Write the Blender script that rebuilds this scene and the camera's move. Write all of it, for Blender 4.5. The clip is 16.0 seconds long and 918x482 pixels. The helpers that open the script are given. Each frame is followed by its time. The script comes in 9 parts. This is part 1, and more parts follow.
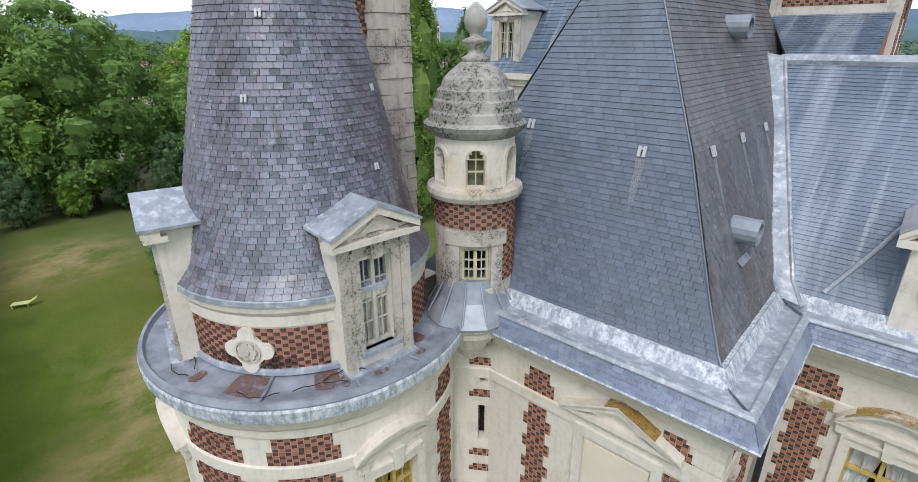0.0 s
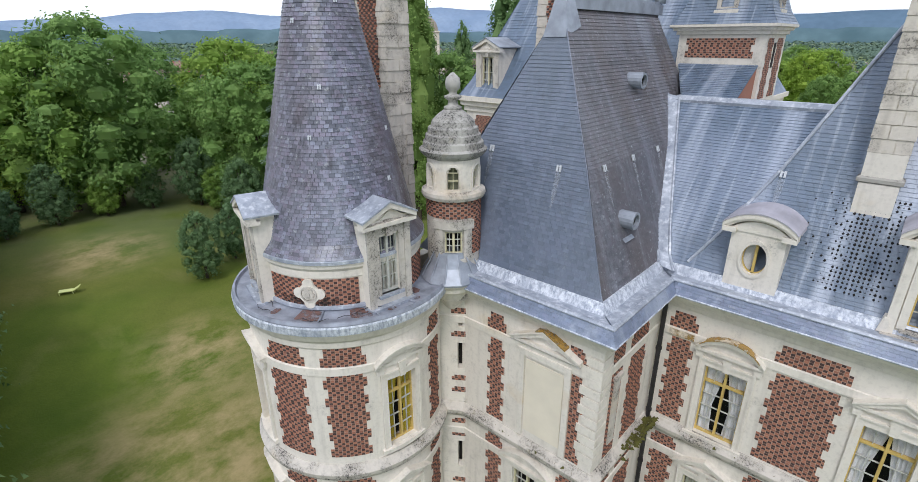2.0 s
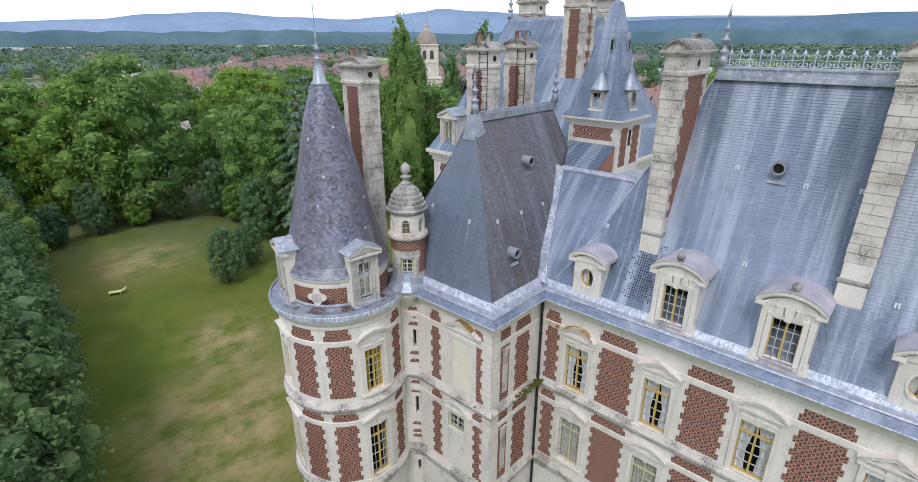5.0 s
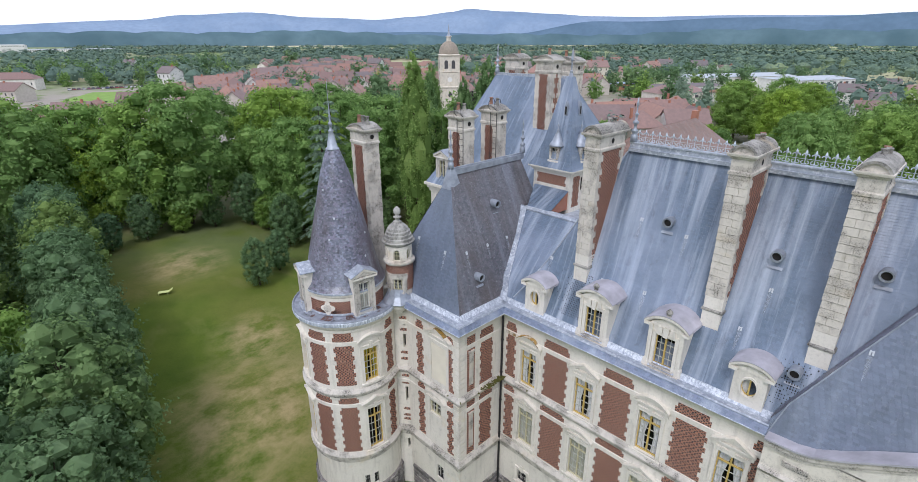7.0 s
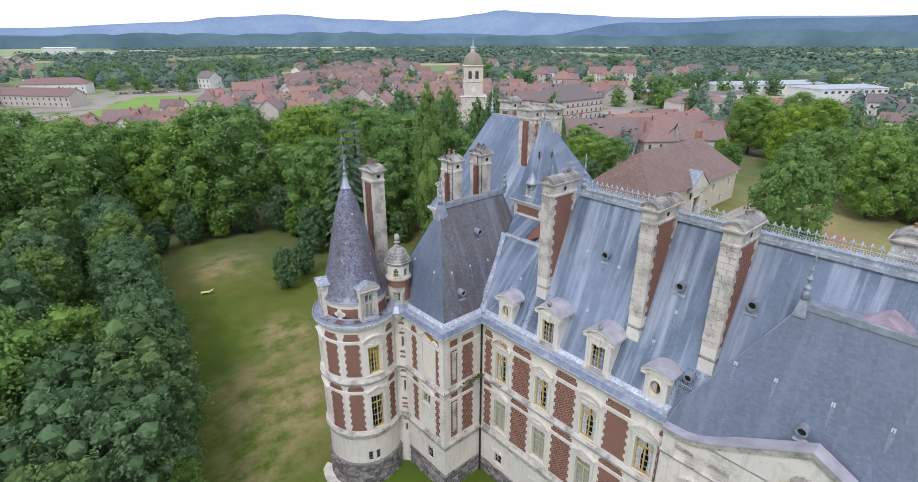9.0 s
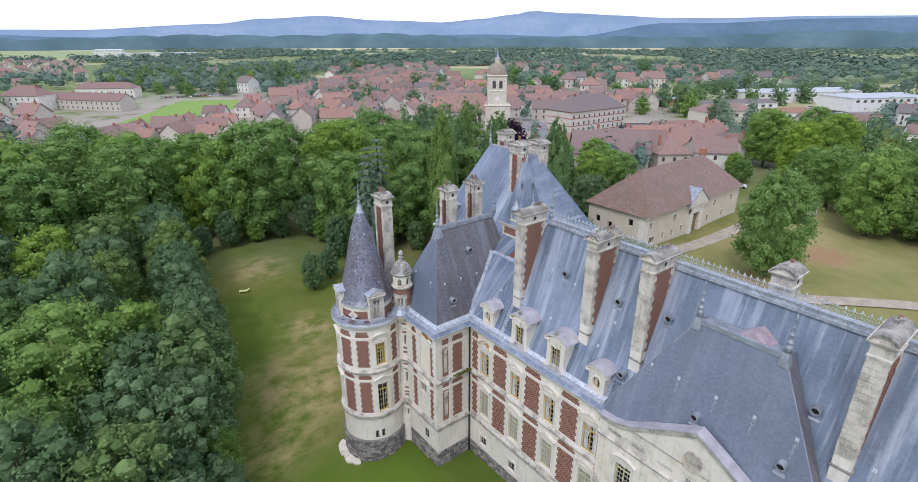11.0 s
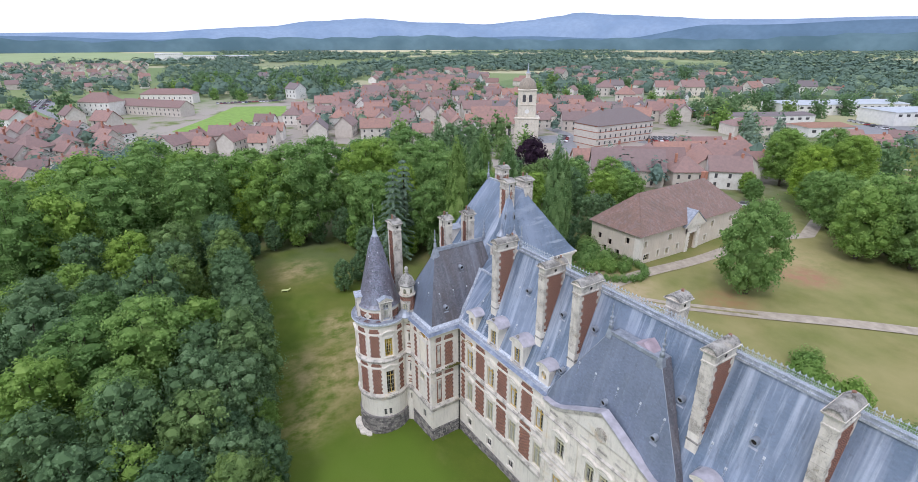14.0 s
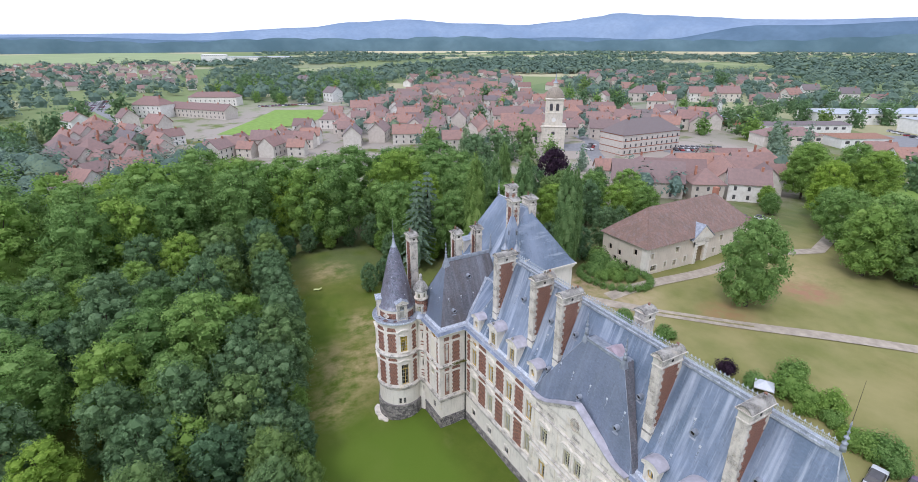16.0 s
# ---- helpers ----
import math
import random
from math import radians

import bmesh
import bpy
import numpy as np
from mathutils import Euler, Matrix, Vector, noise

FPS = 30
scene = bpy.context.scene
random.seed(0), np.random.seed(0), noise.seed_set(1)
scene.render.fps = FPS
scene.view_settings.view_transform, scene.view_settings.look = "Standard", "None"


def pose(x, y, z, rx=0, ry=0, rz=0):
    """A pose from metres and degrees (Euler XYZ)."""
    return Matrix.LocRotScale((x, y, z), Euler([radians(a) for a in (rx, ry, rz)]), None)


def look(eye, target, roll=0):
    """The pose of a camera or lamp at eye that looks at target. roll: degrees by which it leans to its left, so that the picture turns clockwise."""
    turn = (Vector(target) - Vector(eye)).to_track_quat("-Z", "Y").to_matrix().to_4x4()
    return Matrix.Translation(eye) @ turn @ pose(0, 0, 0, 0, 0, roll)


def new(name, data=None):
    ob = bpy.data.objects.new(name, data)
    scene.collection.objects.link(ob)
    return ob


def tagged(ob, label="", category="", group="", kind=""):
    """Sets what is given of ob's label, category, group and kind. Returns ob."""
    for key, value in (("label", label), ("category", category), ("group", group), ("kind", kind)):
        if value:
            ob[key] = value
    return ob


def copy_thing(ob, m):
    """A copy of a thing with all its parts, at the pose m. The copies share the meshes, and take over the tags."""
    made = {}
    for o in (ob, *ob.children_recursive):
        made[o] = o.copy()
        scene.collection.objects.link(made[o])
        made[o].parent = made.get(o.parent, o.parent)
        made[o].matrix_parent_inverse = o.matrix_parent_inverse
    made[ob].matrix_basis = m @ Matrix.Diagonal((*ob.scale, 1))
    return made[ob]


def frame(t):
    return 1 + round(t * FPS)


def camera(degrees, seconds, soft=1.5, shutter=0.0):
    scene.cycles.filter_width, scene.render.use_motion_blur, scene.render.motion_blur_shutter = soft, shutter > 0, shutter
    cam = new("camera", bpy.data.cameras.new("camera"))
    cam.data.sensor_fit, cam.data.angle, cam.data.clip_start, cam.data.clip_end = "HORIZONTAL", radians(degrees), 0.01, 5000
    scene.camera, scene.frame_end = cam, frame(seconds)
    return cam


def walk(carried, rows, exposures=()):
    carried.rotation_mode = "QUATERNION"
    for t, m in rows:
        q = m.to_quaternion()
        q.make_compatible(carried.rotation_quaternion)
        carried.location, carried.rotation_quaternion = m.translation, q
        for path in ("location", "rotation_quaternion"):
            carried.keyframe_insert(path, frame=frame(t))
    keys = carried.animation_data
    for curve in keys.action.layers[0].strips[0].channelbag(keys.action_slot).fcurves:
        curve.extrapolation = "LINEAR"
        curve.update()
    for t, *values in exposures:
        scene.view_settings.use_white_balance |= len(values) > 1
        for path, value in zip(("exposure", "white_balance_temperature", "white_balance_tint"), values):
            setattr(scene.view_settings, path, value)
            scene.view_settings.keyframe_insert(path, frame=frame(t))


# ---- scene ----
cam = camera(84.0, 16.0, soft=0.7)
METRES, EYE, TILT, LEAN, TURN = 62.0, 21.0, 0.0, 0.0, 42.2
ROWS = [
    (0.0, 0.0, 0.0, 0.0, -0.08, -21.54, 0.2),
    (0.5, 0.0013, -0.0199, 0.0028, -0.07, -21.53, 0.17),
    (1.0, 0.0029, -0.0394, 0.0078, -0.06, -21.55, 0.18),
    (1.5, 0.0052, -0.0614, 0.0159, -0.06, -21.54, 0.16),
    (2.0, 0.0082, -0.0822, 0.0248, -0.05, -21.55, 0.17),
    (2.5, 0.0127, -0.1048, 0.0349, -0.04, -21.54, 0.17),
    (3.0, 0.0179, -0.1261, 0.0453, -0.01, -21.56, 0.21),
    (3.5, 0.0247, -0.1494, 0.0576, 0.01, -21.51, 0.14),
    (4.0, 0.032, -0.1709, 0.0701, 0.06, -21.52, 0.14),
    (4.5, 0.0407, -0.1944, 0.0839, 0.12, -21.47, 0.09),
    (5.0, 0.0498, -0.2167, 0.0978, 0.42, -21.48, 0.09),
    (7.5, 0.1088, -0.3374, 0.1822, 4.19, -21.49, 0.06),
    (8.0, 0.1217, -0.3608, 0.1987, 5.03, -21.45, 0.05),
    (8.5, 0.1363, -0.3863, 0.2166, 5.85, -21.43, 0.09),
    (9.0, 0.1505, -0.4101, 0.2331, 6.57, -21.44, 0.08),
    (11.5, 0.2332, -0.5395, 0.3202, 10.85, -21.37, 0.13),
    (12.0, 0.2511, -0.5641, 0.337, 11.66, -21.35, 0.14),
    (12.5, 0.2708, -0.5903, 0.3554, 12.43, -21.33, 0.14),
    (13.0, 0.2891, -0.6142, 0.3724, 13.14, -21.32, 0.13),
    (13.5, 0.3091, -0.64, 0.3905, 13.89, -21.29, 0.1),
    (14.0, 0.3277, -0.6638, 0.4074, 14.61, -21.29, 0.12),
    (14.5, 0.3474, -0.6891, 0.4259, 15.5, -21.28, 0.12),
    (15.0, 0.3657, -0.7125, 0.443, 16.41, -21.28, 0.1),
    (15.5, 0.3856, -0.7374, 0.4615, 17.44, -21.27, 0.08),
    (16.0, 0.4043, -0.7601, 0.4785, 18.43, -21.26, 0.08),
]
walk(cam, [(t, pose(0, 0, EYE, TILT, LEAN, TURN) @ pose(METRES * x, METRES * y, METRES * z, 90 + pitch, roll, yaw)) for t, x, y, z, yaw, pitch, roll in ROWS],
     [(0.0, -0.02, 6500, 11), (3.0, -0.05, 6300, 13), (9.0, -0.05, 6200, 15), (16.0, 0.08, 6100, 17)])

# ---- light ----
world = bpy.data.worlds.new("sky")
scene.world = world
world.use_nodes = True
wt = world.node_tree
wt.nodes.clear()
w_out = wt.nodes.new("ShaderNodeOutputWorld")
w_bg = wt.nodes.new("ShaderNodeBackground")
w_sky = wt.nodes.new("ShaderNodeTexSky")
w_sky.sky_type, w_sky.sun_disc = "NISHITA", False
SUN_ELEV, SUN_ROT = 52.0, 150.0
w_sky.sun_elevation, w_sky.sun_rotation = radians(SUN_ELEV), radians(SUN_ROT)
w_mix = wt.nodes.new("ShaderNodeMix")
w_mix.data_type = "RGBA"
w_mix.inputs[0].default_value = 0.72
w_mix.inputs[7].default_value = (8.5, 9.1, 10.1, 1)
wt.links.new(w_sky.outputs[0], w_mix.inputs[6])
w_tc = wt.nodes.new("ShaderNodeTexCoord")
w_noise = wt.nodes.new("ShaderNodeTexNoise")
w_noise.inputs["Scale"].default_value, w_noise.inputs["Detail"].default_value = 2.2, 5.0
w_map = wt.nodes.new("ShaderNodeMapping")
w_map.inputs["Scale"].default_value = (1, 1, 3.2)
w_ramp = wt.nodes.new("ShaderNodeMapRange")
w_ramp.inputs[1].default_value, w_ramp.inputs[2].default_value = 0.35, 0.7
w_ramp.inputs[3].default_value, w_ramp.inputs[4].default_value = 0.62, 0.92
wt.links.new(w_tc.outputs["Generated"], w_map.inputs[0])
wt.links.new(w_map.outputs[0], w_noise.inputs["Vector"])
wt.links.new(w_noise.outputs[0], w_ramp.inputs[0])
wt.links.new(w_ramp.outputs[0], w_mix.inputs[0])
wt.links.new(w_mix.outputs[2], w_bg.inputs[0])
w_bg.inputs[1].default_value = 0.145
wt.links.new(w_bg.outputs[0], w_out.inputs[0])
sun = new("sun", bpy.data.lights.new("sun", "SUN"))
sun.data.energy, sun.data.angle, sun.data.color = 1.5, radians(14), (1.0, 0.97, 0.93)
_a, _e = radians(SUN_ROT), radians(SUN_ELEV)
sun.matrix_world = look((0, 0, 0), (-math.sin(_a) * math.cos(_e), -math.cos(_a) * math.cos(_e), -math.sin(_e)))

# ---- materials ----
def srgb(r, g, b):
    return tuple((c / 12.92 if c <= 0.04045 else ((c + 0.055) / 1.055) ** 2.4) for c in (r / 255, g / 255, b / 255))


class Mat:
    """A small node-graph builder round one Principled shader."""
    def __init__(self, name, rough=0.8, metal=0.0, spec=0.5):
        self.m = bpy.data.materials.new(name)
        self.m.use_nodes = True
        self.t = self.m.node_tree
        self.p = self.t.nodes["Principled BSDF"]
        self.p.inputs["Roughness"].default_value = rough
        self.p.inputs["Metallic"].default_value = metal
        self.p.inputs["Specular IOR Level"].default_value = spec
        self.geo = self.t.nodes.new("ShaderNodeNewGeometry")
        self.pos = self.geo.outputs["Position"]

    def n(self, kind, **kw):
        return self.t.nodes.new("ShaderNode" + kind)

    def link(self, a, b):
        self.t.links.new(a, b)

    def noise(self, scale, detail=4.0, stretch=(1, 1, 1), rough=0.55, vec=None):
        m = self.n("Mapping")
        m.inputs["Scale"].default_value = stretch
        self.link(vec or self.pos, m.inputs[0])
        t = self.n("TexNoise")
        t.inputs["Scale"].default_value, t.inputs["Detail"].default_value, t.inputs["Roughness"].default_value = scale, detail, rough
        self.link(m.outputs[0], t.inputs["Vector"])
        return t.outputs[0]

    def rng(self, v, a, b, c=0.0, d=1.0):
        r = self.n("MapRange")
        for i, x in enumerate((a, b, c, d)):
            r.inputs[i + 1].default_value = x
        self.link(v, r.inputs[0])
        return r.outputs[0]

    def mul(self, a, b, op="MULTIPLY"):
        r = self.n("Math")
        r.operation = op
        for i, x in enumerate((a, b)):
            if isinstance(x, (int, float)):
                r.inputs[i].default_value = x
            else:
                self.link(x, r.inputs[i])
        return r.outputs[0]

    def mix(self, f, a, b, mode="MIX"):
        r = self.n("Mix")
        r.data_type, r.blend_type = "RGBA", mode
        for i, x in ((0, f), (6, a), (7, b)):
            if isinstance(x, (int, float)):
                r.inputs[i].default_value = x
            elif isinstance(x, tuple):
                r.inputs[i].default_value = (*x, 1)
            else:
                self.link(x, r.inputs[i])
        return r.outputs[2]

    def ramp(self, v, stops):
        r = self.n("ValToRGB")
        el = r.color_ramp.elements
        while len(el) < len(stops):
            el.new(0.5)
        for e, (x, c) in zip(el, stops):
            e.position, e.color = x, (*c, 1)
        self.link(v, r.inputs[0])
        return r.outputs[0]

    def island(self):
        return self.geo.outputs["Random Per Island"]

    def orand(self):
        return self.n("ObjectInfo").outputs["Random"]

    def color(self, c):
        if isinstance(c, tuple):
            self.p.inputs["Base Color"].default_value = (*c, 1)
        else:
            self.link(c, self.p.inputs["Base Color"])
        return self

    def bump(self, v, strength=0.3, dist=0.02):
        b = self.n("Bump")
        b.inputs["Strength"].default_value, b.inputs["Distance"].default_value = strength, dist
        self.link(v, b.inputs["Height"])
        self.link(b.outputs[0], self.p.inputs["Normal"])
        return self

    def rough(self, v):
        self.link(v, self.p.inputs["Roughness"])
        return self


def stone_mat(name, base, dirt, lichen=0.0, scale=1.0, spots_at=0.56):
    m = Mat(name, 0.85)
    big = m.noise(0.55 * scale, 5)
    fine = m.noise(9 * scale, 5)
    streak = m.noise(2.2, 4, (1.6, 1.6, 0.18))
    c = m.mix(m.rng(big, 0.3, 0.7), base, tuple(x * 0.9 for x in base))
    c = m.mix(m.mul(m.rng(streak, 0.52, 0.78), 0.34), c, dirt)
    c = m.mix(m.mul(m.rng(m.noise(1.4, 6, (1, 1, 0.5), rough=0.7), 0.6, 0.72), 0.28), c, tuple(x * 0.6 for x in dirt))
    c = m.mix(m.mul(m.rng(fine, 0.5, 0.75), 0.3), c, tuple(x * 0.55 for x in base))
    c = m.mix(m.mul(m.rng(m.noise(0.42, 4, (1, 1, 1.6)), 0.62, 0.74), 0.32), c, srgb(206, 176, 120))
    if lichen:
        # black lichen in clusters of fine specks, greyish bloom round them
        where = m.rng(m.noise(1.1, 4, rough=0.6), spots_at - 0.06, spots_at + 0.1)
        spots = m.rng(m.noise(17, 6, rough=0.75), 0.5, 0.58)
        c = m.mix(m.mul(m.mul(where, 0.4), lichen), c, tuple(x * 0.8 for x in dirt))
        c = m.mix(m.mul(m.mul(spots, where), lichen), c, srgb(44, 42, 40))
        c = m.mix(m.mul(m.rng(m.noise(3.1, 5), 0.6, 0.7), lichen * 0.25), c, srgb(150, 140, 104))
    m.color(c)
    m.bump(m.mul(m.noise(26, 5), m.noise(5, 3), "ADD"), 0.35, 0.015)
    return m.m


def slate_mat(name, base, warm, amount, streaks=0.35, run=(1.0, 0.06, 0.06), vary=0.5, sheen=0.6, sky_tint=0.0, specks=0.45, grime=0.28):
    m = Mat(name, 0.42, spec=sheen)
    r = m.mul(m.island(), m.orand(), "ADD")
    w = m.n("Math")
    w.operation = "FRACT"
    m.link(r, w.inputs[0])
    rnd = w.outputs[0]
    c = m.ramp(rnd, [(0.0, tuple(x * (1 - 0.48 * vary) for x in base)), (0.45, base), (0.72, (base[0] * (1 + 0.3 * vary), base[1] * (1 + 0.1 * vary), base[2] * (1 + 0.15 * vary))), (1.0, tuple(min(1, x * (1 + 0.5 * vary)) for x in base))])
    c = m.mix(m.mul(m.rng(m.noise(0.5, 5, (1, 1, 0.35)), 0.42, 0.68), amount), c, warm)
    st = m.noise(1.25, 4, run)
    c = m.mix(m.mul(m.rng(st, 0.5, 0.68), streaks), c, srgb(182, 190, 204))
    c = m.mix(m.mul(m.rng(m.noise(3.6, 5, run, rough=0.65), 0.55, 0.68), streaks * 0.5), c, srgb(196, 203, 214))
    # broad pale blue patches: reflected sky mixed into the slate colour
    if sky_tint:
        c = m.mix(m.mul(m.rng(m.noise(0.22, 5, (1, 1, 0.45), rough=0.6), 0.45, 0.68), sky_tint), c, srgb(160, 171, 192))
    lich = m.noise(7, 6, rough=0.75)
    c = m.mix(m.mul(m.rng(lich, 0.57, 0.66), specks), c, srgb(152, 155, 158))
    c = m.mix(m.mul(m.rng(m.noise(16, 5, rough=0.7), 0.56, 0.64), specks * 0.6), c, srgb(60, 60, 66))
    dark = m.noise(2.3, 5, (1, 1, 0.3), rough=0.7)
    c = m.mix(m.mul(m.rng(dark, 0.56, 0.7), grime), c, srgb(52, 48, 52))
    m.color(c)
    m.rough(m.rng(rnd, 0, 1, 0.32, 0.52))
    m.bump(m.noise(60, 4, (1, 1, 0.4)), 0.25, 0.006)
    return m.m


def plain_mat(name, col, rough=0.6, metal=0.0, var=0.25, scale=3.0, bump=0.1, obj=0.0):
    m = Mat(name, rough, metal)
    c = m.mix(m.rng(m.noise(scale, 5), 0.3, 0.72), tuple(x * (1 + var * 0.5) for x in col), tuple(x * (1 - var) for x in col))
    if obj:
        c = m.mix(m.mul(m.orand(), obj), c, tuple(x * 0.45 for x in col))
    m.color(c)
    m.bump(m.noise(scale * 8, 4), bump, 0.01)
    return m.m


M_STONE = stone_mat("limestone", srgb(229, 222, 210), srgb(146, 137, 126), 0.35, spots_at=0.64)
M_STONE_D = stone_mat("lichened_limestone", srgb(206, 199, 188), srgb(112, 106, 98), 0.9, spots_at=0.52)
M_STONE_B = stone_mat("base_limestone", srgb(228, 220, 206), srgb(140, 128, 114), 0.5)
M_STONE_C = stone_mat("chimney_limestone", srgb(212, 204, 192), srgb(118, 108, 98), 0.7, spots_at=0.52)
M_STONE_K = stone_mat("chimney_cap_stone", srgb(168, 164, 156), srgb(92, 88, 84), 1.0, spots_at=0.46)
M_CUPOLA = stone_mat("cupola_stone", srgb(182, 179, 172), srgb(96, 94, 90), 1.0, spots_at=0.45)
M_SLATE = slate_mat("slate", srgb(93, 111, 131), srgb(104, 110, 118), 0.2, 0.74, vary=0.24, sheen=0.8, sky_tint=0.5, specks=0.2)
M_SLATE_T = slate_mat("tower_slate", srgb(112, 116, 131), srgb(90, 78, 80), 0.8, 0.45, (0.35, 0.35, 0.05), 1.0, specks=0.95, grime=0.7)
M_SKIRT = slate_mat("gutter_slate", srgb(122, 134, 156), srgb(110, 116, 130), 0.3, 0.5, (0.5, 0.5, 0.2), 0.4, specks=0.5)
M_SLATE_P = slate_mat("pavilion_slate", srgb(97, 108, 125), srgb(92, 100, 104), 0.35, 0.1, vary=0.3, sheen=0.8, sky_tint=0.16, specks=0.25)
M_SLATE_W = slate_mat("mossy_slate", srgb(97, 98, 104), srgb(96, 86, 82), 0.6, 0.2, (0.05, 1.0, 0.05), 0.55, specks=0.9, grime=0.45)


def lead_mat():
    m = Mat("lead", 0.42, 0.2)
    c = m.mix(m.rng(m.noise(1.6, 6, rough=0.7), 0.35, 0.68), srgb(182, 188, 198), srgb(132, 139, 152))
    c = m.mix(m.mul(m.rng(m.noise(6, 5), 0.52, 0.68), 0.6), c, srgb(222, 225, 230))
    m.color(c)
    m.bump(m.noise(14, 4), 0.25, 0.01)
    return m.m


def flash_mat():
    m = Mat("crumpled_lead", 0.5, 0.1)
    c = m.mix(m.rng(m.noise(9, 6, (1, 1, 0.4), rough=0.7), 0.42, 0.62), srgb(222, 226, 233), srgb(150, 158, 172))
    c = m.mix(m.mul(m.rng(m.noise(1.3, 4), 0.45, 0.65), 0.5), c, srgb(158, 165, 178))
    m.color(c)
    m.bump(m.noise(11, 5), 0.8, 0.04)
    return m.m


def brick_mat(name, a, b, c3):
    m = Mat(name, 0.85)
    w = m.n("Math")
    w.operation = "FRACT"
    m.link(m.mul(m.island(), m.orand(), "ADD"), w.inputs[0])
    c = m.ramp(w.outputs[0], [(0.0, a), (0.5, b), (1.0, c3)])
    c = m.mix(m.mul(m.rng(m.noise(1.2, 5), 0.45, 0.75), 0.35), c, tuple(x * 0.6 for x in a))
    c = m.mix(m.mul(m.rng(m.noise(20, 4), 0.5, 0.8), 0.3), c, tuple(x * 0.55 for x in a))
    m.color(c)
    m.bump(m.noise(40, 4), 0.3, 0.006)
    return m.m


M_LEAD = lead_mat()
M_FLASH = flash_mat()
M_LEDGE = plain_mat("dirty_lead", srgb(150, 155, 166), 0.5, 0.15, 0.45, 2.4, 0.3)
M_PANEL = plain_mat("smooth_cream_stone", srgb(228, 219, 200), 0.85, 0, 0.1, 0.9)
M_ZINC = plain_mat("weathered_zinc", srgb(160, 166, 176), 0.45, 0.3, 0.35, 2.0)
M_COPING = plain_mat("lilac_zinc", srgb(186, 182, 190), 0.5, 0.15, 0.3, 1.2)
M_HATCH = plain_mat("pinkish_zinc", srgb(186, 168, 176), 0.5, 0.15, 0.3, 1.5)
M_STAIN = plain_mat("pale_runoff", srgb(206, 209, 215), 0.6, 0, 0.3, 6)
M_STAIN.node_tree.nodes["Principled BSDF"].inputs["Alpha"].default_value = 0.2
M_BRICK = brick_mat("red_brick", srgb(166, 110, 88), srgb(182, 128, 104), srgb(148, 98, 82))
M_BRICK_D = brick_mat("dark_header_brick", srgb(76, 58, 54), srgb(92, 70, 64), srgb(66, 52, 52))
M_MORTAR = plain_mat("mortar", srgb(184, 156, 138), 0.95, 0, 0.3, 6)
mr = Mat("rubble_stone", 0.95)
mr.color(mr.mix(mr.mul(mr.rng(mr.noise(4, 5), 0.4, 0.7), 0.5), mr.ramp(mr.island(), [(0.0, srgb(96, 92, 92)), (0.5, srgb(132, 127, 124)), (1.0, srgb(168, 162, 154))]), srgb(70, 68, 66)))
mr.bump(mr.noise(12, 5), 0.5, 0.03)
M_RUBBLE = mr.m
M_SHEER = plain_mat("sheer_curtain", srgb(196, 196, 180), 0.9, 0, 0.12, 3)
M_PAINT_Y = plain_mat("ochre_window_paint", srgb(204, 176, 104), 0.5, 0, 0.2, 5)
M_PAINT_G = plain_mat("greyed_white_paint", srgb(196, 196, 188), 0.55, 0, 0.25, 5)
M_PAINT_W = plain_mat("cream_window_paint", srgb(205, 198, 165), 0.55, 0, 0.2, 5)
# near-black stands in for the shade inside rooms and openings
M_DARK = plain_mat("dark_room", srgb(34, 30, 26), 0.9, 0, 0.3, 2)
M_CURTAIN = plain_mat("white_curtain", srgb(232, 233, 234), 0.9, 0, 0.12, 3)
M_CURTAIN_Y = plain_mat("yellow_curtain", srgb(200, 180, 52), 0.85, 0, 0.15, 3)
M_IRON = plain_mat("wrought_iron", srgb(60, 58, 60), 0.55, 0.5, 0.3, 6)
M_CREST = plain_mat("grey_painted_iron", srgb(198, 205, 214), 0.5, 0.3, 0.3, 6)
M_WHITE = plain_mat("white_metal_tab", srgb(198, 201, 206), 0.5, 0.1, 0.1, 5)
M_TERRA = plain_mat("terracotta_pot", srgb(150, 112, 92), 0.8, 0, 0.3, 5)


def ragged_mat(name, col, scale, lo, hi, most=0.9):
    """A stain whose edge frays in a noise."""
    m = Mat(name, 0.95)
    m.color(m.mix(m.noise(scale * 2.5, 5), tuple(x * 0.7 for x in col), tuple(min(1, x * 1.2) for x in col)))
    m.link(m.mul(m.rng(m.noise(scale, 5, rough=0.65), lo, hi), most), m.p.inputs["Alpha"])
    m.bump(m.noise(scale * 6, 4), 0.3, 0.01)
    return m.m


M_OCHRE = ragged_mat("ochre_lichen", srgb(178, 142, 72), 3.2, 0.36, 0.6, 0.8)
M_RUST = ragged_mat("rusty_sheet", srgb(122, 92, 84), 4.0, 0.36, 0.52, 0.85)
M_SILT = ragged_mat("tan_silt", srgb(176, 158, 138), 1.6, 0.2, 0.5, 0.9)
M_GRIME = ragged_mat("black_grime", srgb(46, 42, 40), 4.5, 0.46, 0.62, 0.75)
M_MOSS = plain_mat("moss", srgb(86, 84, 36), 0.95, 0, 0.5, 8, 0.5)


